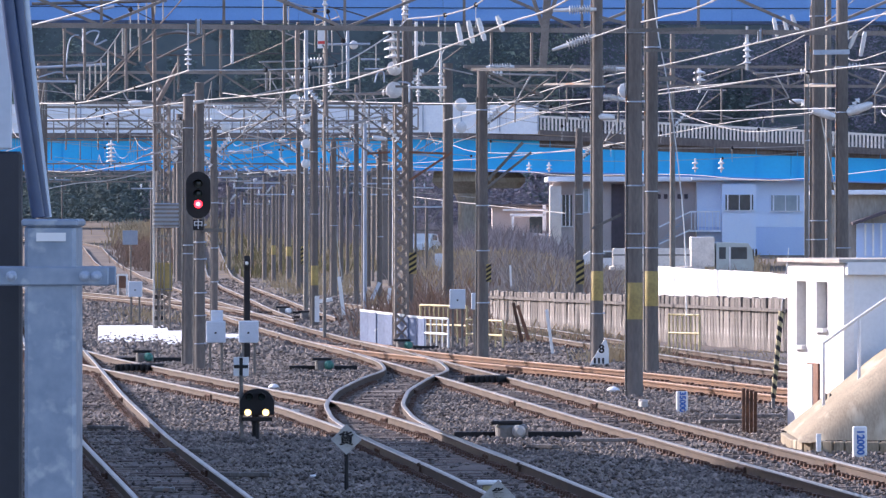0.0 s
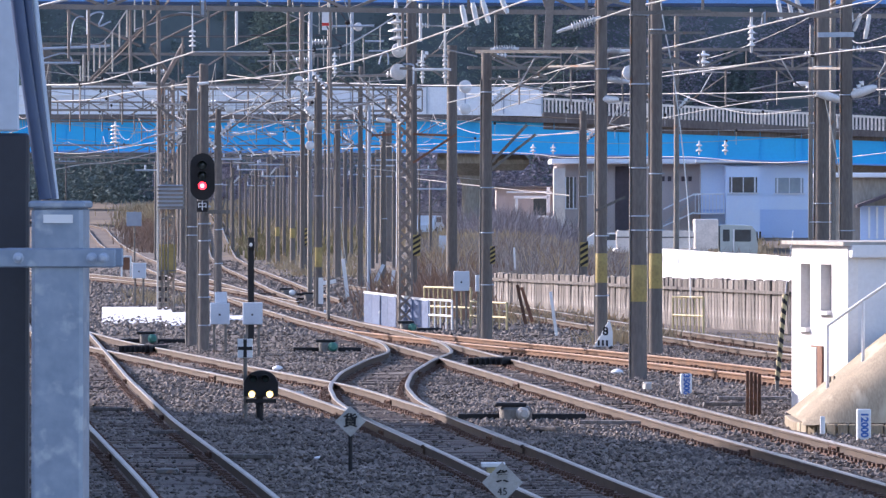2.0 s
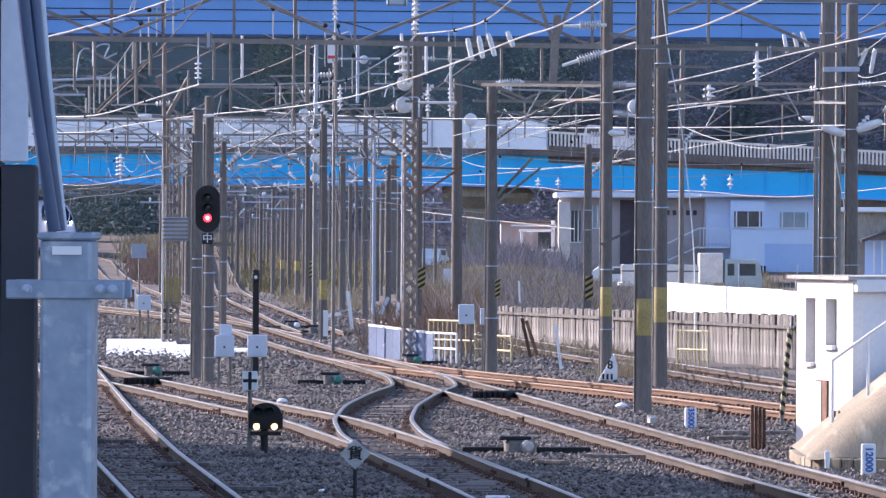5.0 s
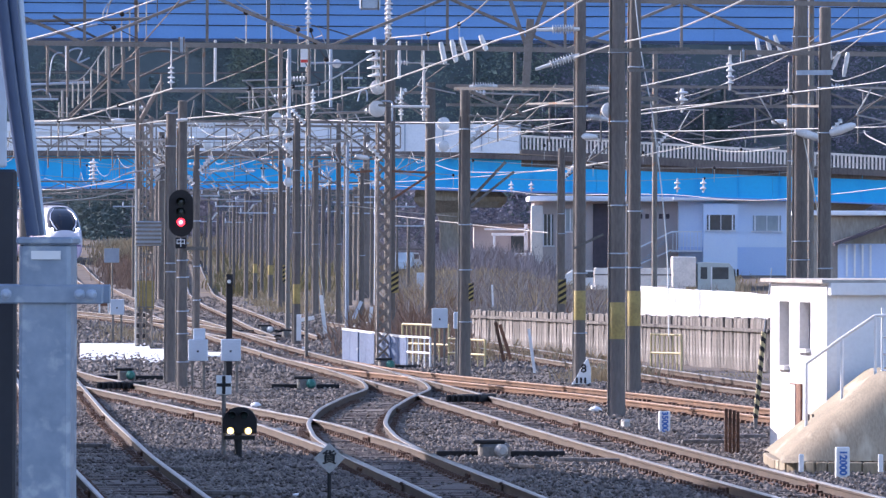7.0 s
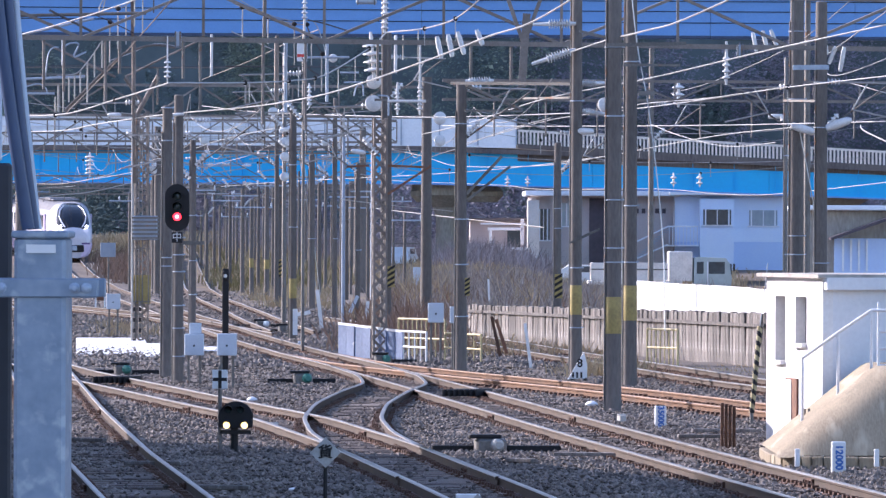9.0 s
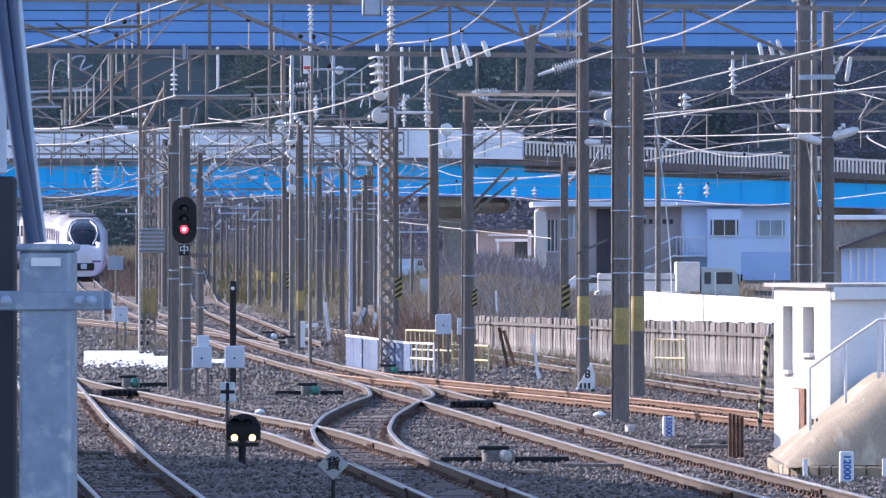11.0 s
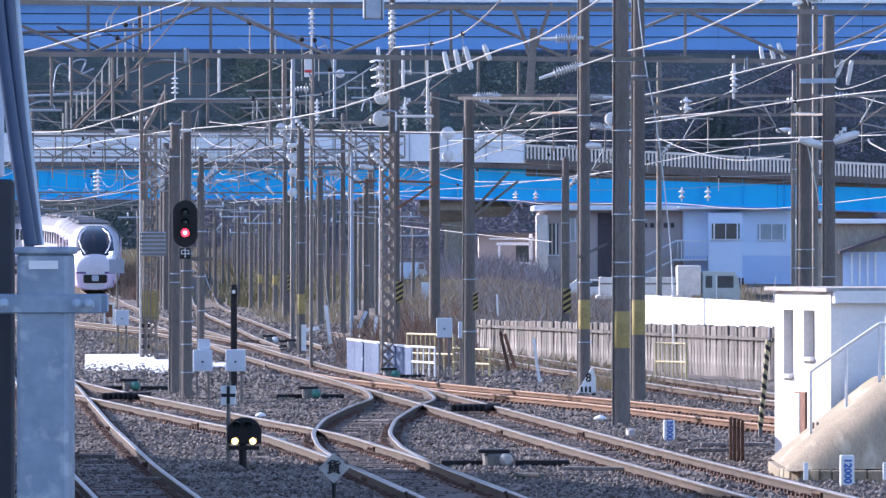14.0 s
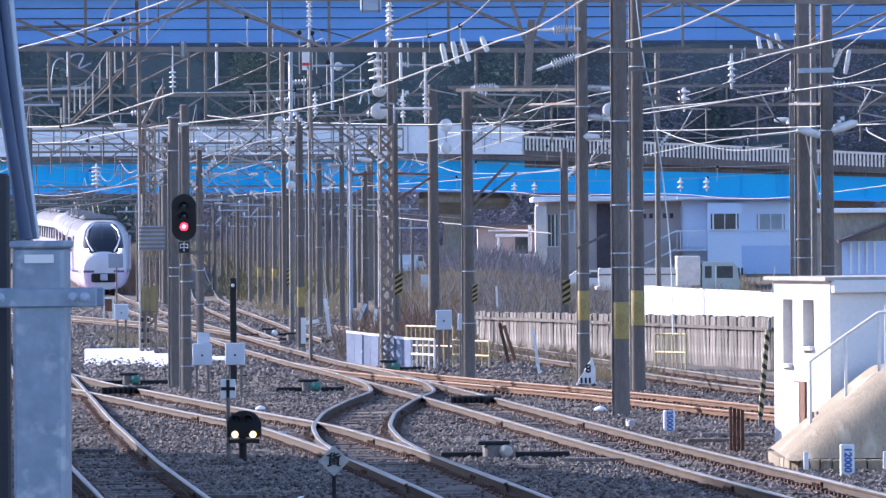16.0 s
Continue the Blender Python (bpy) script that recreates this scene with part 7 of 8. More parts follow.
# ---------------------------------------------------------------- buildings and vehicles beyond
def works_building():
    y = 455.0

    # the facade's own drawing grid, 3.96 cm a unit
    def gx(u):
        return (u - 784) * 0.03957

    def gz(v):
        return 17.509 - v * 0.03957
    t = thing("works_building", "two-tone brown and light blue workshop with an outside stair", "building")
    x0, x1, x2 = gx(978), gx(1232), gx(1432)
    zt = gz(322)
    b = Build()
    b.prism([(x0, y), (x1, y), (x1, y + 12), (x0, y + 12)], -0.4, zt)
    part("wall", b, M_BROWNW, t, "grey-brown clad wall")
    b = Build()
    b.prism([(x1, y - 0.6), (x2, y - 0.6), (x2, y + 12), (x1, y + 12)], gz(402), zt + 0.05)
    part("wall", b, M_LBLUE, t, "light blue clad wall")
    b = Build()
    b.prism([(x1, y - 0.62), (x2, y - 0.62), (x2, y + 12), (x1, y + 12)], -0.4, gz(402) - 0.01)
    part("wall", b, M_MBLUE, t, "deeper blue lower wall")
    b = Build()
    b.box(((x0 + x1) / 2, y + 5.5, zt + 0.18), (x1 - x0 + 0.8, 14, 0.36), bev=0.05)
    part("roof", b, M_PARAPET, t, "pale flat roof edge")
    b = Build()
    b.box(((x1 + x2) / 2, y + 5.0, zt + 0.22), (x2 - x1 + 0.8, 14, 0.30), bev=0.05)
    part("roof", b, M_PARAPET, t, "pale flat roof edge")
    # entrance block standing forward
    b = Build()
    b.prism([(gx(1276), y - 1.6), (gx(1336), y - 1.6), (gx(1336), y), (gx(1276), y)], -0.4, gz(326))
    part("bay", b, M_LBLUE, t, "light blue projecting bay")
    for px0, px1, py0, py1, m, lab, dy in ((1282, 1331, 345, 372, M_GLASS, "dark window with pale shutters", 1.62), (1364, 1414, 346, 373, M_WGLASS, "frosted window", 0.62), (1020, 1046, 335, 375, M_WGLASS, "barred window", 0.02), (990, 1012, 345, 400, M_GLASS, "tall dark window", 0.02)):
        b = Build()
        b.box((gx((px0 + px1) / 2), y - dy, gz((py0 + py1) / 2)), (gx(px1) - gx(px0), 0.06, gz(py0) - gz(py1)), bev=0.01)
        w = part("window", b, m, t, lab)
        k = Build()
        k.box((gx((px0 + px1) / 2), y - dy - 0.05, gz(py1) - 0.05), (gx(px1) - gx(px0) + 0.2, 0.14, 0.08))
        part("sill", k, M_PARAPET, w)
        for q in (px0 + 4, px1 - 4, (px0 + px1) / 2):
            k = Build()
            k.box((gx(q), y - dy - 0.045, gz((py0 + py1) / 2)), (0.10 if q != (px0 + px1) / 2 else 0.05, 0.04, gz(py0) - gz(py1)))
            part("frame", k, M_PARAPET, w)
    b = Build()
    b.box((gx(1097), y - 0.03, gz(390)), (gx(1112) - gx(1082), 0.08, gz(326) - gz(454)))
    part("shutter", b, M_DARKW, t, "dark purple-brown shutter")
    # sign marks, too far to read
    for i in range(5):
        b = Build()
        b.box((gx(1166 + i * 12), y - 0.03, gz(348)), (0.26, 0.05, 0.34))
        part("sign_mark", b, M_DARKW, t)
    # outside stair with railings
    for i in range(14):
        b = Build()
        u = i / 13
        b.box((gx(1170 + 52 * u), y - 1.1, gz(428 - 50 * u)), (0.30, 1.0, 0.06))
        part("step", b, M_GALV, t)
    b = Build()
    b.box((gx(1247), y - 1.1, gz(409)), (gx(1274) - gx(1220), 1.1, 0.10))
    part("landing", b, M_PARAPET, t)
    for p, q in (((1165, 402), (1220, 375)), ((1220, 375), (1273, 375)), ((1165, 432), (1220, 407))):
        b = Build()
        b.beam((gx(p[0]), y - 1.65, gz(p[1])), (gx(q[0]), y - 1.65, gz(q[1])), 0.07, 0.10)
        part("handrail", b, M_PARAPET, t)
    for i in range(9):
        b = Build()
        b.box((gx(1222 + i * 6.2), y - 1.65, gz(391)), (0.05, 0.05, gz(376) - gz(408)))
        part("baluster", b, M_PARAPET, t)
    b = Build()
    b.rod((gx(1231), y - 0.7, gz(420)), (gx(1231), y - 0.7, gz(330)), 0.06, n=8)
    part("downpipe", b, M_BROWNW, t)
    # low wing with a white porch frame
    b = Build()
    b.prism([(gx(872), y + 4), (gx(974), y + 4), (gx(974), y + 12), (gx(872), y + 12)], -0.4, gz(366))
    part("wing", b, M_BROWNW, t, "low grey-mauve wing")
    b = Build()
    b.box((gx(922), y + 7.6, gz(364)), (gx(978) - gx(866), 9.0, 0.2), bev=0.03)
    part("wing_roof", b, M_STAINED, t, "dark low roof")
    for u, v, w, h in ((934, 381, 62, 5), (964, 386, 6, 46), (940, 416, 70, 5), (908, 398, 4, 34), (930, 372, 80, 3)):
        b = Build()
        b.box((gx(u), y + 1.5, gz(v)), (w * 0.0396, 0.25, h * 0.0396), bev=0.02)
        part("porch_frame", b, M_PARAPET, t, "white porch frame")
    b = Build()
    b.box((gx(950), y + 3.96, gz(400)), (0.9, 0.08, 1.3), bev=0.02)
    part("window", b, M_GLASS, t, "dark wing window")
    # side annexe; its bright cream stands in for sun on the gable
    b = Build()
    b.prism([(gx(972), y - 3), (gx(992), y - 3), (gx(992), y), (gx(972), y)], -0.4, gz(330))
    part("annexe", b, M_CREAM, t, "annexe wall, sunlight put into its cream colour")


works_building()


def depot():
    y = 330.0

    # the facade's own drawing grid, 2.87 cm a unit
    def gx(u):
        return (u - 784) * 0.02870

    def gz(v):
        return 13.487 - v * 0.02870
    t = thing("depot_shed", "pale depot shed with a dark lean-to roof", "building")
    b = Build()
    b.prism([(gx(1465), y), (gx(1720), y), (gx(1720), y + 14), (gx(1465), y + 14)], -0.4, gz(345))
    part("wall", b, M_BCONC, t, "tan concrete wall")
    b = Build()
    b.box((gx(1590), y + 6.8, gz(341)), (gx(1725) - gx(1460), 15, 0.25), bev=0.04)
    part("roof", b, M_PARAPET, t)
    b = Build()
    b.prism([(gx(1515), y - 0.5), (gx(1720), y - 0.5), (gx(1720), y), (gx(1515), y)], -0.4, gz(395))
    part("door", b, M_MBLUE, t, "grey-blue sliding door")
    b = Build()
    b.beam((gx(1505), y - 1.2, gz(396)), (gx(1620), y - 1.2, gz(355)), 2.0, 0.15)
    part("canopy", b, M_DARKW, t, "dark lean-to canopy")
    for i in range(4):
        b = Build()
        b.box((gx(1530 + i * 14), y - 0.56, gz(425)), (0.10, 0.08, 1.6))
        part("door_rib", b, M_PARAPET, t)


depot()


def truck():
    t = thing("crane_truck", "cream flatbed truck with a grey cab parked behind the fence", "truck", (12.52, 338.0, -1.14))
    b = Build()
    b.box((-1.4, 0, 0.92), (4.9, 2.0, 0.20), bev=0.03)
    part("bed", b, M_CREAM, t)
    for s in (-1, 1):
        b = Build()
        b.box((-1.7, s * 1.0, 1.50), (4.0, 0.06, 0.90), bev=0.01)
        side = part("drop_side", b, M_CREAM, t, "cream drop side")
        k = Build()
        k.box((-1.7, s * 1.04, 1.62), (4.0, 0.03, 0.07))
        part("rib", k, M_STEEL, side)
    b = Build()
    b.box((-3.6, 0, 1.5), (0.08, 2.0, 0.95), bev=0.01)
    part("tailboard", b, M_CREAM, t)
    b = Build()
    b.box((0.95, 0, 1.78), (1.25, 1.9, 1.56), bev=0.05)
    part("locker", b, M_CREAM, t, "tall cream box behind the cab")
    b = Build()
    pr = [(1.65, 0.50), (3.55, 0.50), (3.62, 1.15), (3.50, 1.95), (3.30, 2.22), (1.80, 2.28), (1.65, 2.20)]
    n = len(pr)
    vs = [(x, yy, z) for yy in (-0.98, 0.98) for x, z in pr]
    b.add(vs, [tuple(range(n)), tuple(range(2 * n - 1, n - 1, -1))] + [(i, n + i, n + (i + 1) % n, (i + 1) % n) for i in range(n)])
    cab = part("cab", b, M_CABGREY, t, "grey-green cab")
    for x0, x1 in ((1.80, 2.15), (2.42, 3.25)):
        b = Build()
        b.box(((x0 + x1) / 2, -0.985, 1.72), (x1 - x0, 0.03, 0.62), bev=0.01)
        part("side_window", b, M_GLASS, cab)
    b = Build()
    b.box((2.36, -0.99, 1.3), (0.05, 0.03, 1.5))
    part("door_edge", b, M_PARAPET, cab)
    b = Build()
    b.box((3.58, 0, 1.62), (0.06, 1.8, 0.62), bev=0.02)
    part("windscreen", b, M_GLASS, cab)
    b = Build()
    b.box((3.72, -1.12, 1.75), (0.10, 0.16, 0.36), bev=0.02)
    part("mirror", b, M_BLACK, cab)
    for wx in (-2.4, 2.7):
        for s in (-0.85, 0.85):
            w = Build()
            w.lathe((wx, s, 0.40), [(0.20, -0.12), (0.40, -0.10), (0.40, 0.10), (0.20, 0.12)], 16, axis=(0, 1, 0))
            part("wheel", w, M_TYRE, t)


truck()


def parked_car(x, y, m, label, rz=0):
    t = thing("parked_car", label, "car", (x, y, ground_z(x, y)), rz, "cars parked by the brush")
    b = Build()
    pr = [(-2.0, 0.35), (2.0, 0.35), (2.05, 0.75), (1.3, 0.95), (0.8, 1.42), (-1.2, 1.45), (-1.9, 0.98), (-2.05, 0.8)]
    n = len(pr)
    vs = [(x, yy, z) for yy in (-0.8, 0.8) for x, z in pr]
    b.add(vs, [tuple(range(n)), tuple(range(2 * n - 1, n - 1, -1))] + [(i, n + i, n + (i + 1) % n, (i + 1) % n) for i in range(n)])
    part("body", b, m, t)
    b = Build()
    b.box((-0.2, -0.81, 1.18), (1.7, 0.02, 0.36))
    part("side_window", b, M_GLASS, t)
    for wx in (-1.25, 1.25):
        for s in (-0.75, 0.75):
            w = Build()
            w.lathe((wx, s, 0.30), [(0.15, -0.10), (0.30, -0.09), (0.30, 0.09), (0.15, 0.10)], 14, axis=(0, 1, 0))
            part("wheel", w, M_TYRE, t)


parked_car(-1.30, 436.0, M_PARAPET, "white car parked by the dry brush", 80)
parked_car(10.30, 400.0, M_WHITE, "white van-like car parked behind the fence")


# ---------------------------------------------------------------- dry grass and brush
def tufts(name, label, material, spots, seed, height, blades, spread=0.5, width=0.012):
    """Thin blades in clumps, in wedges of ground that widen with the distance y."""
    g = np.random.default_rng(seed)
    vs, fs = [], []
    lines = [dense(q, 2.0, 9.0) for q in (T_MAIN, T_SECOND, T_LINK, T_LEFT)]
    for x0, x1, y0, y1, count in spots:
        for _ in range(count):
            y = g.uniform(y0, y1)
            x = g.uniform(x0, x1) * y * 0.000087
            if any(c[0, 1] < y < c[-1, 1] and abs(x - np.interp(y, c[:, 1], c[:, 0])) < 1.7 for c in lines):
                continue
            hh = height * g.uniform(0.4, 1.1)
            z0 = ground_z(x, y) - 0.05
            for _ in range(blades):
                bx, by = x + g.normal() * spread, y + g.normal() * spread
                h = hh * g.uniform(0.4, 1.0)
                lx, ly = g.normal() * h * 0.35, g.normal() * h * 0.35
                w = width * g.uniform(0.6, 1.6)
                k = len(vs)
                vs += [(bx - w, by, z0), (bx + w, by, z0), (bx + lx * 0.4 + w * 0.8, by + ly * 0.4, z0 + h * 0.6), (bx + lx * 0.4 - w * 0.8, by + ly * 0.4, z0 + h * 0.6), (bx + lx, by + ly, z0 + h)]
                fs += [(k, k + 1, k + 2, k + 3), (k + 3, k + 2, k + 4)]
    me = bpy.data.meshes.new(name)
    me.from_pydata(vs, [], fs)
    me.materials.append(material)
    tagged(new(name, me), label, "grass", kind="stuff")


tufts("dry_brush", "tall tangled brown winter brush beyond the tracks", M_BRUSH,
      ((90, 330, 175, 330, 620), (60, 340, 230, 345, 300), (-20, 70, 200, 330, 300), (300, 560, 296, 338, 240)), 21, 1.35, 14, 0.6, 0.015)
tufts("dry_grass", "pale straw-coloured dry grass beside the tracks", M_GRASS,
      ((60, 330, 146, 200, 420), (-120, 60, 150, 230, 300), (-560, -480, 190, 255, 60), (-400, -150, 230, 330, 260), (-330, 0, 320, 430, 420), (-560, -420, 168, 190, 60), (280, 380, 128, 136, 80)), 22, 0.5, 16, 0.3, 0.012)
tufts("pale_weeds", "pale straw-coloured tall weeds among the brown brush", M_GRASS,
      ((70, 330, 190, 330, 130), (-20, 70, 200, 300, 50), (-20, 8, 205, 240, 70)), 24, 1.5, 12, 0.35, 0.014)
tufts("green_scrub", "olive and yellow scrub between the far poles", M_SCRUB,
      ((-390, -150, 300, 430, 110),), 23, 1.3, 14, 0.6, 0.03)


tufts("far_grass", "tan and brown rough grass on the far ground", M_GRASS,
      ((-560, -400, 405, 540, 330), (-400, 90, 425, 560, 900), (0, 330, 340, 445, 500), (330, 560, 338, 445, 240), (-390, -120, 330, 430, 260)), 31, 1.0, 14, 0.9, 0.03)
tufts("red_shrub", "reddish brown leafless shrub along the far line", M_SHRUB,
      ((-560, -490, 325, 420, 260), (-30, 40, 190, 250, 110), (-80, 0, 150, 185, 90), (60, 330, 200, 300, 120)), 32, 1.2, 16, 0.6, 0.02)


tufts("grey_thicket", "grey-brown leafless thicket under the viaduct", M_THICKET,
      ((-330, 130, 445, 560, 520), (60, 200, 395, 440, 260)), 33, 2.4, 26, 0.9, 0.022)
tufts("straw_litter", "flattened pale straw along the foot of the fence", M_GRASS, ((380, 640, 129, 139, 420),), 34, 0.18, 16, 0.35, 0.02)


def loose_timbers():
    for x, y, ln, rz in (2.136, 83.2, 0.9, 70), (1.240, 81.0, 0.5, 40), (3.960, 90.5, 0.8, 100), (-4.545, 88.0, 0.6, 60), (-3.297, 79.6, 0.7, 85), (-2.568, 104.0, 0.6, 75), (4.368, 93.0, 1.0, 95), (-2.216, 72.4, 0.6, 80):
        b = Build()
        b.box((0, 0, 0), (0.12, ln, 0.05), bev=0.008)
        thing("loose_timber", "short weathered plank lying on the ballast", "plank", (x, y, -0.09), rz, "planks on the ballast", b=b, material=M_TIMBER)


loose_timbers()


# ---------------------------------------------------------------- van on the viaduct
def van():
    t = thing("white_van", "small white van driving along the viaduct", "van")
    b = Build()
    pr = [(-1.68, 0.28), (1.68, 0.28), (1.70, 0.85), (1.58, 1.10), (1.28, 1.80), (1.05, 1.88), (-1.35, 1.88), (-1.50, 1.75), (-1.70, 0.95)]
    n = len(pr)
    vs = [(x, y, z) for y in (-0.72, 0.72) for x, z in pr]
    b.add(vs, [tuple(range(n)), tuple(range(2 * n - 1, n - 1, -1))] + [(i, n + i, n + (i + 1) % n, (i + 1) % n) for i in range(n)])
    body = part("body", b, M_TRAINW, t, "white panelled body")
    for x0, x1 in ((-1.42, -0.62), (-0.52, 0.36), (0.46, 1.20)):
        k = Build()
        k.box(((x0 + x1) / 2, -0.725, 1.42), (x1 - x0, 0.02, 0.52), bev=0.005)
        part("side_window", k, M_GLASS, body)
    for x, z, w in ((1.46, 1.42, 0.02), (-1.62, 1.38, 0.02)):
        k = Build()
        k.beam((x, -0.6, z), (x, 0.6, z), 0.06, 0.5)
        part("end_window", k, M_GLASS, body)
    for wx in (-1.1, 1.15):
        for s in (-0.64, 0.64):
            w = Build()
            w.lathe((wx, s, 0.27), [(0.14, -0.08), (0.27, -0.07), (0.27, 0.07), (0.14, 0.08)], 14, axis=(0, 1, 0))
            part("wheel", w, M_TYRE, t)
    return t


VAN = van()


# ---------------------------------------------------------------- moving train
def train_line():
    c = dense(T_MAIN, 1.0, 22.0, 270, 598)
    s = np.concatenate([[0], np.cumsum(np.hypot(*np.diff(c, axis=0).T))])
    return c, s


LINE, ALONG = train_line()


def on_line(s):
    return np.interp(s, ALONG, LINE[:, 0]), np.interp(s, ALONG, LINE[:, 1])


def nose_at(t):
    """Way of the nose along the line, measured from its near end."""
    ys = np.interp(t, [0, 3.5, 6, 8.5, 11, 12.5, 14.5, 16], [479, 446, 421.5, 407.5, 384, 361, 338, 322])
    return np.interp(ys, LINE[:, 1], ALONG)


CARS = []
def section(y, w, top, bottom=0.16, soft=0.0):
    """One ring of a car's cross-section, from the bottom left over the roof."""
    pts = []
    n = 144
    zc = bottom + (top - bottom) * 0.5
    hz = (top - bottom) / 2
    for i in range(n):
        a = -math.pi / 2 - 2 * math.pi * i / n
        ca, sa = math.cos(a), math.sin(a)
        e = 0.46 + 0.40 * soft if sa > 0 else 0.30 + 0.15 * soft
        x = w * math.copysign(abs(ca) ** e, ca)
        z = zc + hz * math.copysign(abs(sa) ** (0.66 + 0.24 * soft if sa > 0 else 0.35), sa)
        if z < 0.78 + 0.27 and z > 0.9:
            z = 1.0
        elif 1.05 <= z < 1.22:
            z = 1.11
        if z < 1.0:
            x *= 0.90 + 0.10 * max(0, (z - bottom)) / (1.0 - bottom)
        pts.append((x, y, z))
    return pts


def loft(rings, pick, mats, smooth=True):
    """Splits a loft into meshes by what pick(centre, normal) says of each face."""
    n = len(rings[0])
    out = {}
    allv = [p for r in rings for p in r]
    faces = [(k * n + i, (k + 1) * n + i, (k + 1) * n + (i + 1) % n, k * n + (i + 1) % n) for k in range(len(rings) - 1) for i in range(n)]
    for f in faces:
        c = sum((Vector(allv[i]) for i in f), Vector()) / 4
        out.setdefault(pick(c), []).append(f)
    res = {}
    for key, fs in out.items():
        used = sorted({i for f in fs for i in f})
        at = {i: k for k, i in enumerate(used)}
        b = Build()
        b.add([allv[i] for i in used], [tuple(at[i] for i in f) for f in fs])
        res[key] = b
    return res


def bogie(parent, y):
    b = Build()
    for s in (-1, 1):
        b.box((s * 0.78, y, 0.50), (0.16, 2.9, 0.26), bev=0.03)
    b.box((0, y, 0.52), (1.6, 0.6, 0.22))
    bg = part("bogie", b, M_DARKBOX, parent, "dark steel bogie")
    for dy in (-1.05, 1.05):
        w = Build()
        for s in (-1, 1):
            w.lathe((s * 0.53, y + dy, 0.43), [(0.05, -0.08), (0.43, -0.07), (0.43, 0.0), (0.46, 0.0), (0.46, 0.035), (0.10, 0.05)], 20, axis=(s * -1, 0, 0))
        w.rod((-0.6, y + dy, 0.43), (0.6, y + dy, 0.43), 0.08)
        part("wheelset", w, M_STEEL, bg)


def car_body(lead):
    t = thing("train_lead_car" if lead else "train_car",
              "white express train car with dark wraparound windscreen and lit headlights" if lead else "white express train car with dark window band",
              "train car", group="" if lead else "cars of the express train")
    if lead:
        prof = [(0.0, 0.55, 1.45), (0.05, 0.90, 1.72), (0.16, 1.08, 1.92), (0.32, 1.18, 2.06), (0.55, 1.25, 2.28), (0.8, 1.29, 2.50), (1.1, 1.32, 2.74), (1.4, 1.345, 2.94), (1.75, 1.365, 3.13), (2.1, 1.385, 3.28),
                (2.5, 1.40, 3.40), (3.0, 1.42, 3.50), (3.6, 1.44, 3.56), (4.4, 1.46, 3.60), (5.4, 1.475, 3.60), (8, 1.475, 3.60), (11, 1.475, 3.60), (14, 1.475, 3.60), (17, 1.475, 3.60), (20.4, 1.475, 3.60)]
        prof = [(y, w * (0.93 if y < 3.2 else 0.95 if y < 4.5 else 0.98), top) for y, w, top in prof]
        fine = []
        for (a, b) in zip(prof, prof[1:]):
            k = 9 if b[0] < 4.5 else 1
            fine += [tuple(a[j] + (b[j] - a[j]) * i / k for j in range(3)) for i in range(k)]
        prof = fine + [prof[-1]]
    else:
        prof = [(0.15, 1.38, 3.50), (0.22, 1.475, 3.60), (5, 1.475, 3.60), (10, 1.475, 3.60), (15, 1.475, 3.60), (19.78, 1.475, 3.60), (19.85, 1.38, 3.50)]
    rings = [section(y, w, top, soft=max(0.0, 1 - y / 6.0) if lead else 0.0) for y, w, top in prof]

    def pick(c):
        if lead and 0.30 < c.y < 3.3 and c.z > 1.96:
            lim = 1.02 * min(1.0, 0.62 + 0.38 * (c.y - 0.3) / 0.7) * (1.0 if c.y < 1.0 else math.sqrt(max(0, 1 - ((c.y - 1.0) / 2.3) ** 2)))
            if abs(c.x) < lim:
                return "windscreen"
        if c.z > 3.05 and c.y > 3.9:
            return "roof"
        if 1.00 < c.z < 1.12:
            return "stripe"
        return "skirt" if c.z < 1.0 else "shell"
    meshes = loft(rings, pick, None)
    for key, m, lab in (("shell", M_TRAINW, "glossy white body shell"), ("windscreen", M_CAB, "black wraparound windscreen"), ("roof", M_TRAINR, "grey roof"),
                        ("stripe", M_NAVY, "dark purple stripe"), ("skirt", M_TRAINP, "pale pinkish purple skirt")):
        if key in meshes:
            part(key, meshes[key], m, t, lab, smooth=True)
    for r in (rings[0], rings[-1]):
        cap = Build()
        cap.add(r, [tuple(range(len(r)))])
        part("end_wall", cap, M_TRAINW, t)
    # windows along the sides
    for s in (-1, 1):
        y = 7.2 if lead else 2.4
        while y < 18.4:
            w = Build()
            w.box((s * 1.452, y, 2.35), (0.06, 1.15, 0.72), bev=0.02)
            part("side_window", w, M_CAB, t)
            y += 1.9
        d = Build()
        d.box((s * 1.45, 5.3 if lead else 1.2, 1.95), (0.07, 0.85, 1.75), bev=0.02)
        part("side_door", d, M_TRAINP, t, "pale lilac side door")
    if lead:
        for s in (-1, 1):
            h = Build()
            h.lathe((s * 0.82, 0.38, 2.10), [(0.02, -0.02), (0.085, 0.0), (0.085, 0.05), (0.05, 0.09)], 14, axis=(0, -1, 0.25))
            part("headlight", h, M_LIGHTW, t, "bright white headlight")
            p = Build()
            p.tube([(s * 0.52, 0.30, 2.06), (s * 0.72, 0.62, 2.36), (s * 0.84, 1.1, 2.72), (s * 0.74, 1.75, 3.10), (s * 0.45, 2.5, 3.38)], 0.040, 6)
            part("windscreen_pillar", p, M_TRAINW, t)
        for s in (-1, 1):
            wp = Build()
            wp.rod((s * 0.30, 0.30, 2.02), (s * 0.62, 0.95, 2.62), 0.02, n=5)
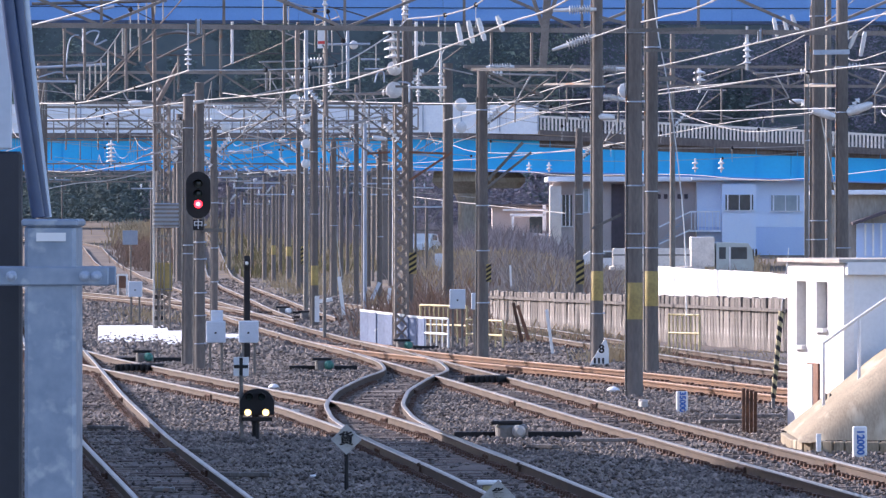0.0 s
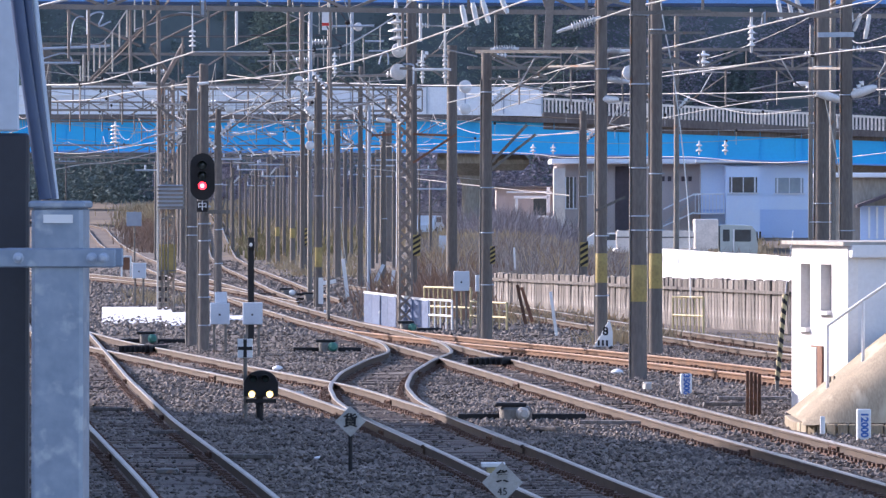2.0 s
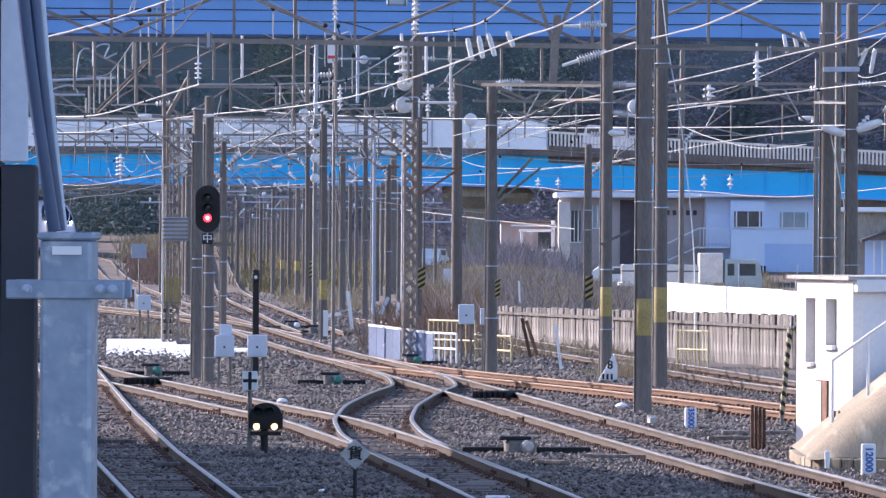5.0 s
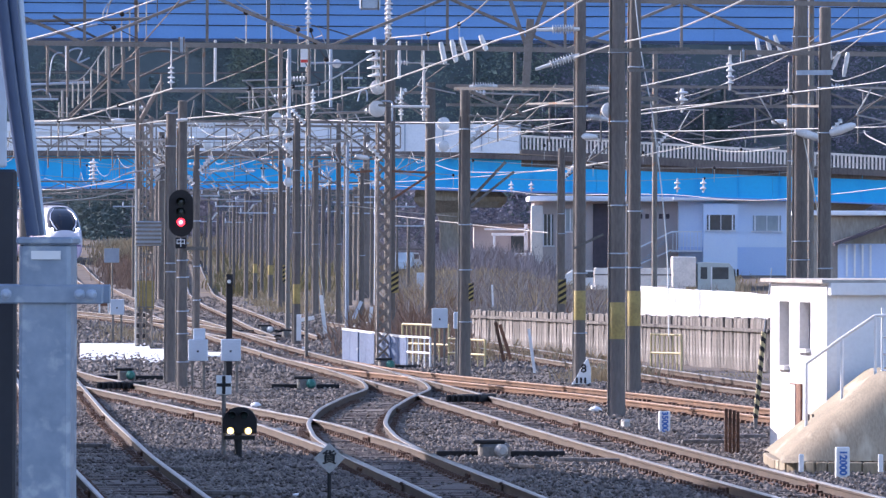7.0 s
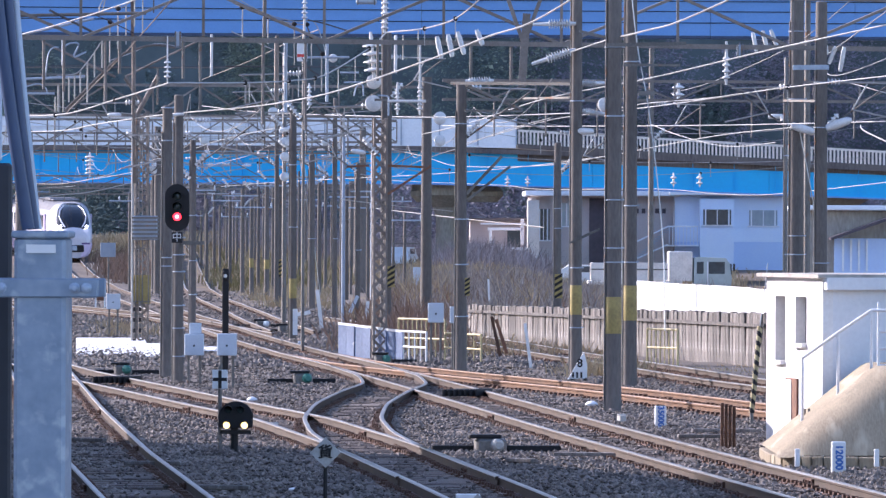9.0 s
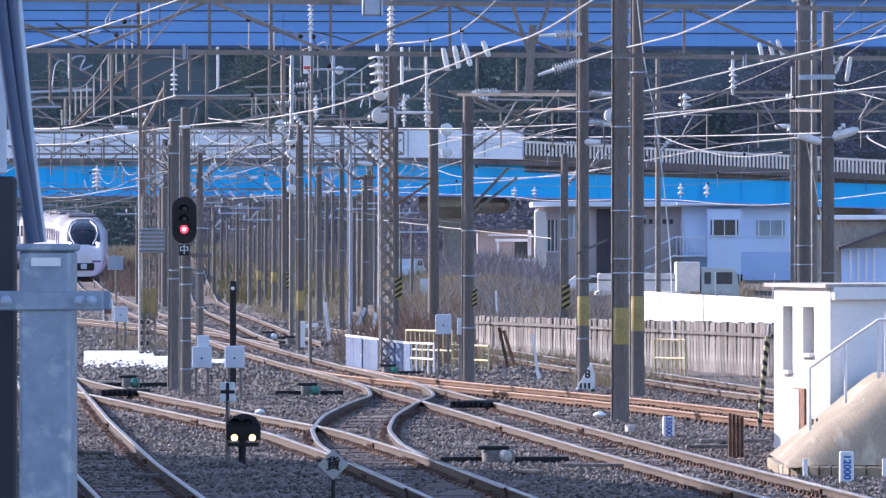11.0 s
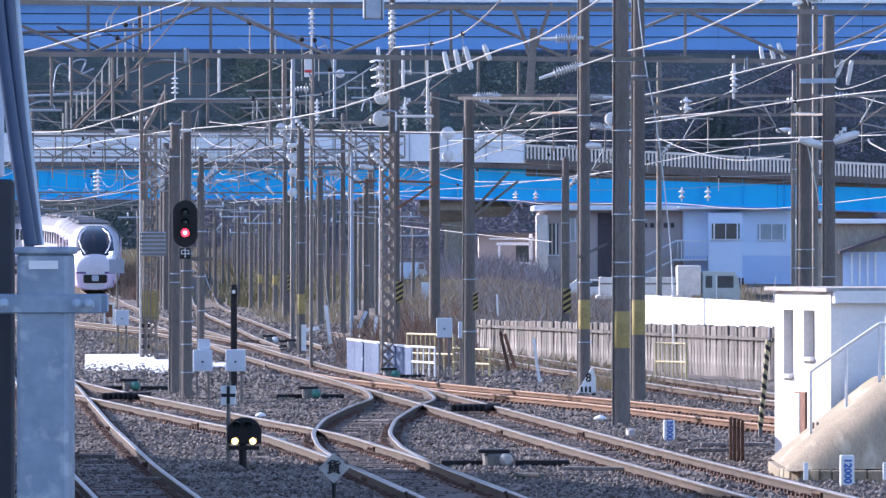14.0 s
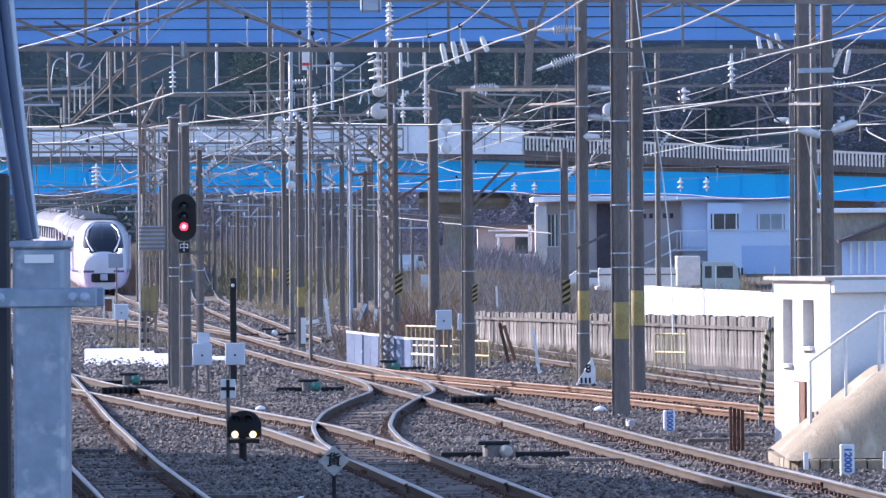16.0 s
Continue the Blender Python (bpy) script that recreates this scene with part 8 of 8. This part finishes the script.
            part("wiper", wp, M_BLACK, t)
        cv = Build()
        cv.box((0, 0.03, 0.74), (1.25, 0.30, 0.44), bev=0.05)
        part("coupler_recess", cv, M_BLACK, t, "dark coupler recess")
        cp = Build()
        cp.box((0, -0.14, 0.76), (0.36, 0.24, 0.32), bev=0.04)
        part("coupler", cp, M_GALV, t, "pale grey coupler cover")
    for y in ((4.0, 16.8) if lead else (3.2, 16.8)):
        bogie(t, y)
    for y0, ln, h in ((6.5, 1.6, 0.14), (9.0, 1.8, 0.20), (11.4, 1.8, 0.20), (14.0, 2.0, 0.16), (17.0, 1.4, 0.14)):
        a = Build()
        a.box((0, y0 + ln / 2, 3.60 + h / 2), (1.7, ln, h), bev=0.06)
        part("roof_unit", a, M_TRAINR, t, "grey roof air-conditioning unit")
    if not lead:
        pg = Build()
        for s in (-1, 1):
            pg.rod((s * 0.5, 8.2, 3.6), (s * 0.35, 9.1, 4.3), 0.025, n=5)
            pg.rod((s * 0.35, 9.1, 4.3), (s * 0.45, 8.4, 4.95), 0.022, n=5)
        pg.rod((-0.85, 8.4, 4.97), (0.85, 8.4, 4.97), 0.03, n=6)
        part("pantograph", pg, M_STEEL, t, "raised grey pantograph")
    return t


LEAD = car_body(True)
CARS.append((LEAD, 0.0, 20.6))
_car = car_body(False)
CARS.append((_car, 20.7, 20.0))
for _k in range(1, 4):
    CARS.append((copy_thing(_car, Matrix()), 20.7 + 20.1 * _k, 20.0))



def motions():
    ts = [i * 0.5 for i in range(33)]
    sm = np.array([np.mean([nose_at(min(16, max(0, t + k))) for k in (-0.5, -0.25, 0, 0.25, 0.5)]) for t in ts])
    for car, off, length in CARS:
        rows = []
        for t, s in zip(ts, sm):
            x0, y0 = on_line(s + off + 3)
            x1, y1 = on_line(s + off + length - 3)
            k = 3 / (length - 6)
            fx, fy = x0 - (x1 - x0) * k, y0 - (y1 - y0) * k
            rows.append((t, pose(fx, fy, float(rail_z(fy)), math.degrees(math.atan2(float(rail_z(y1)) - float(rail_z(y0)), length - 6)), 0, math.degrees(math.atan2(-(x1 - x0), y1 - y0)))))
        walk(car, rows)
    rows = []
    for t in ts:
        k = max(0.0, t - 7.0)
        x = -60.4 + 14.17 * min(t, 7.0) + 14.17 * k - 0.787 * k * k
        rows.append((t, pose(x, bridge_y(x) + 5.6, road_z(x), 0, math.degrees(math.atan((road_z(x - 1) - road_z(x + 1)) / 2)), -6.84)))
    walk(VAN, rows)


motions()
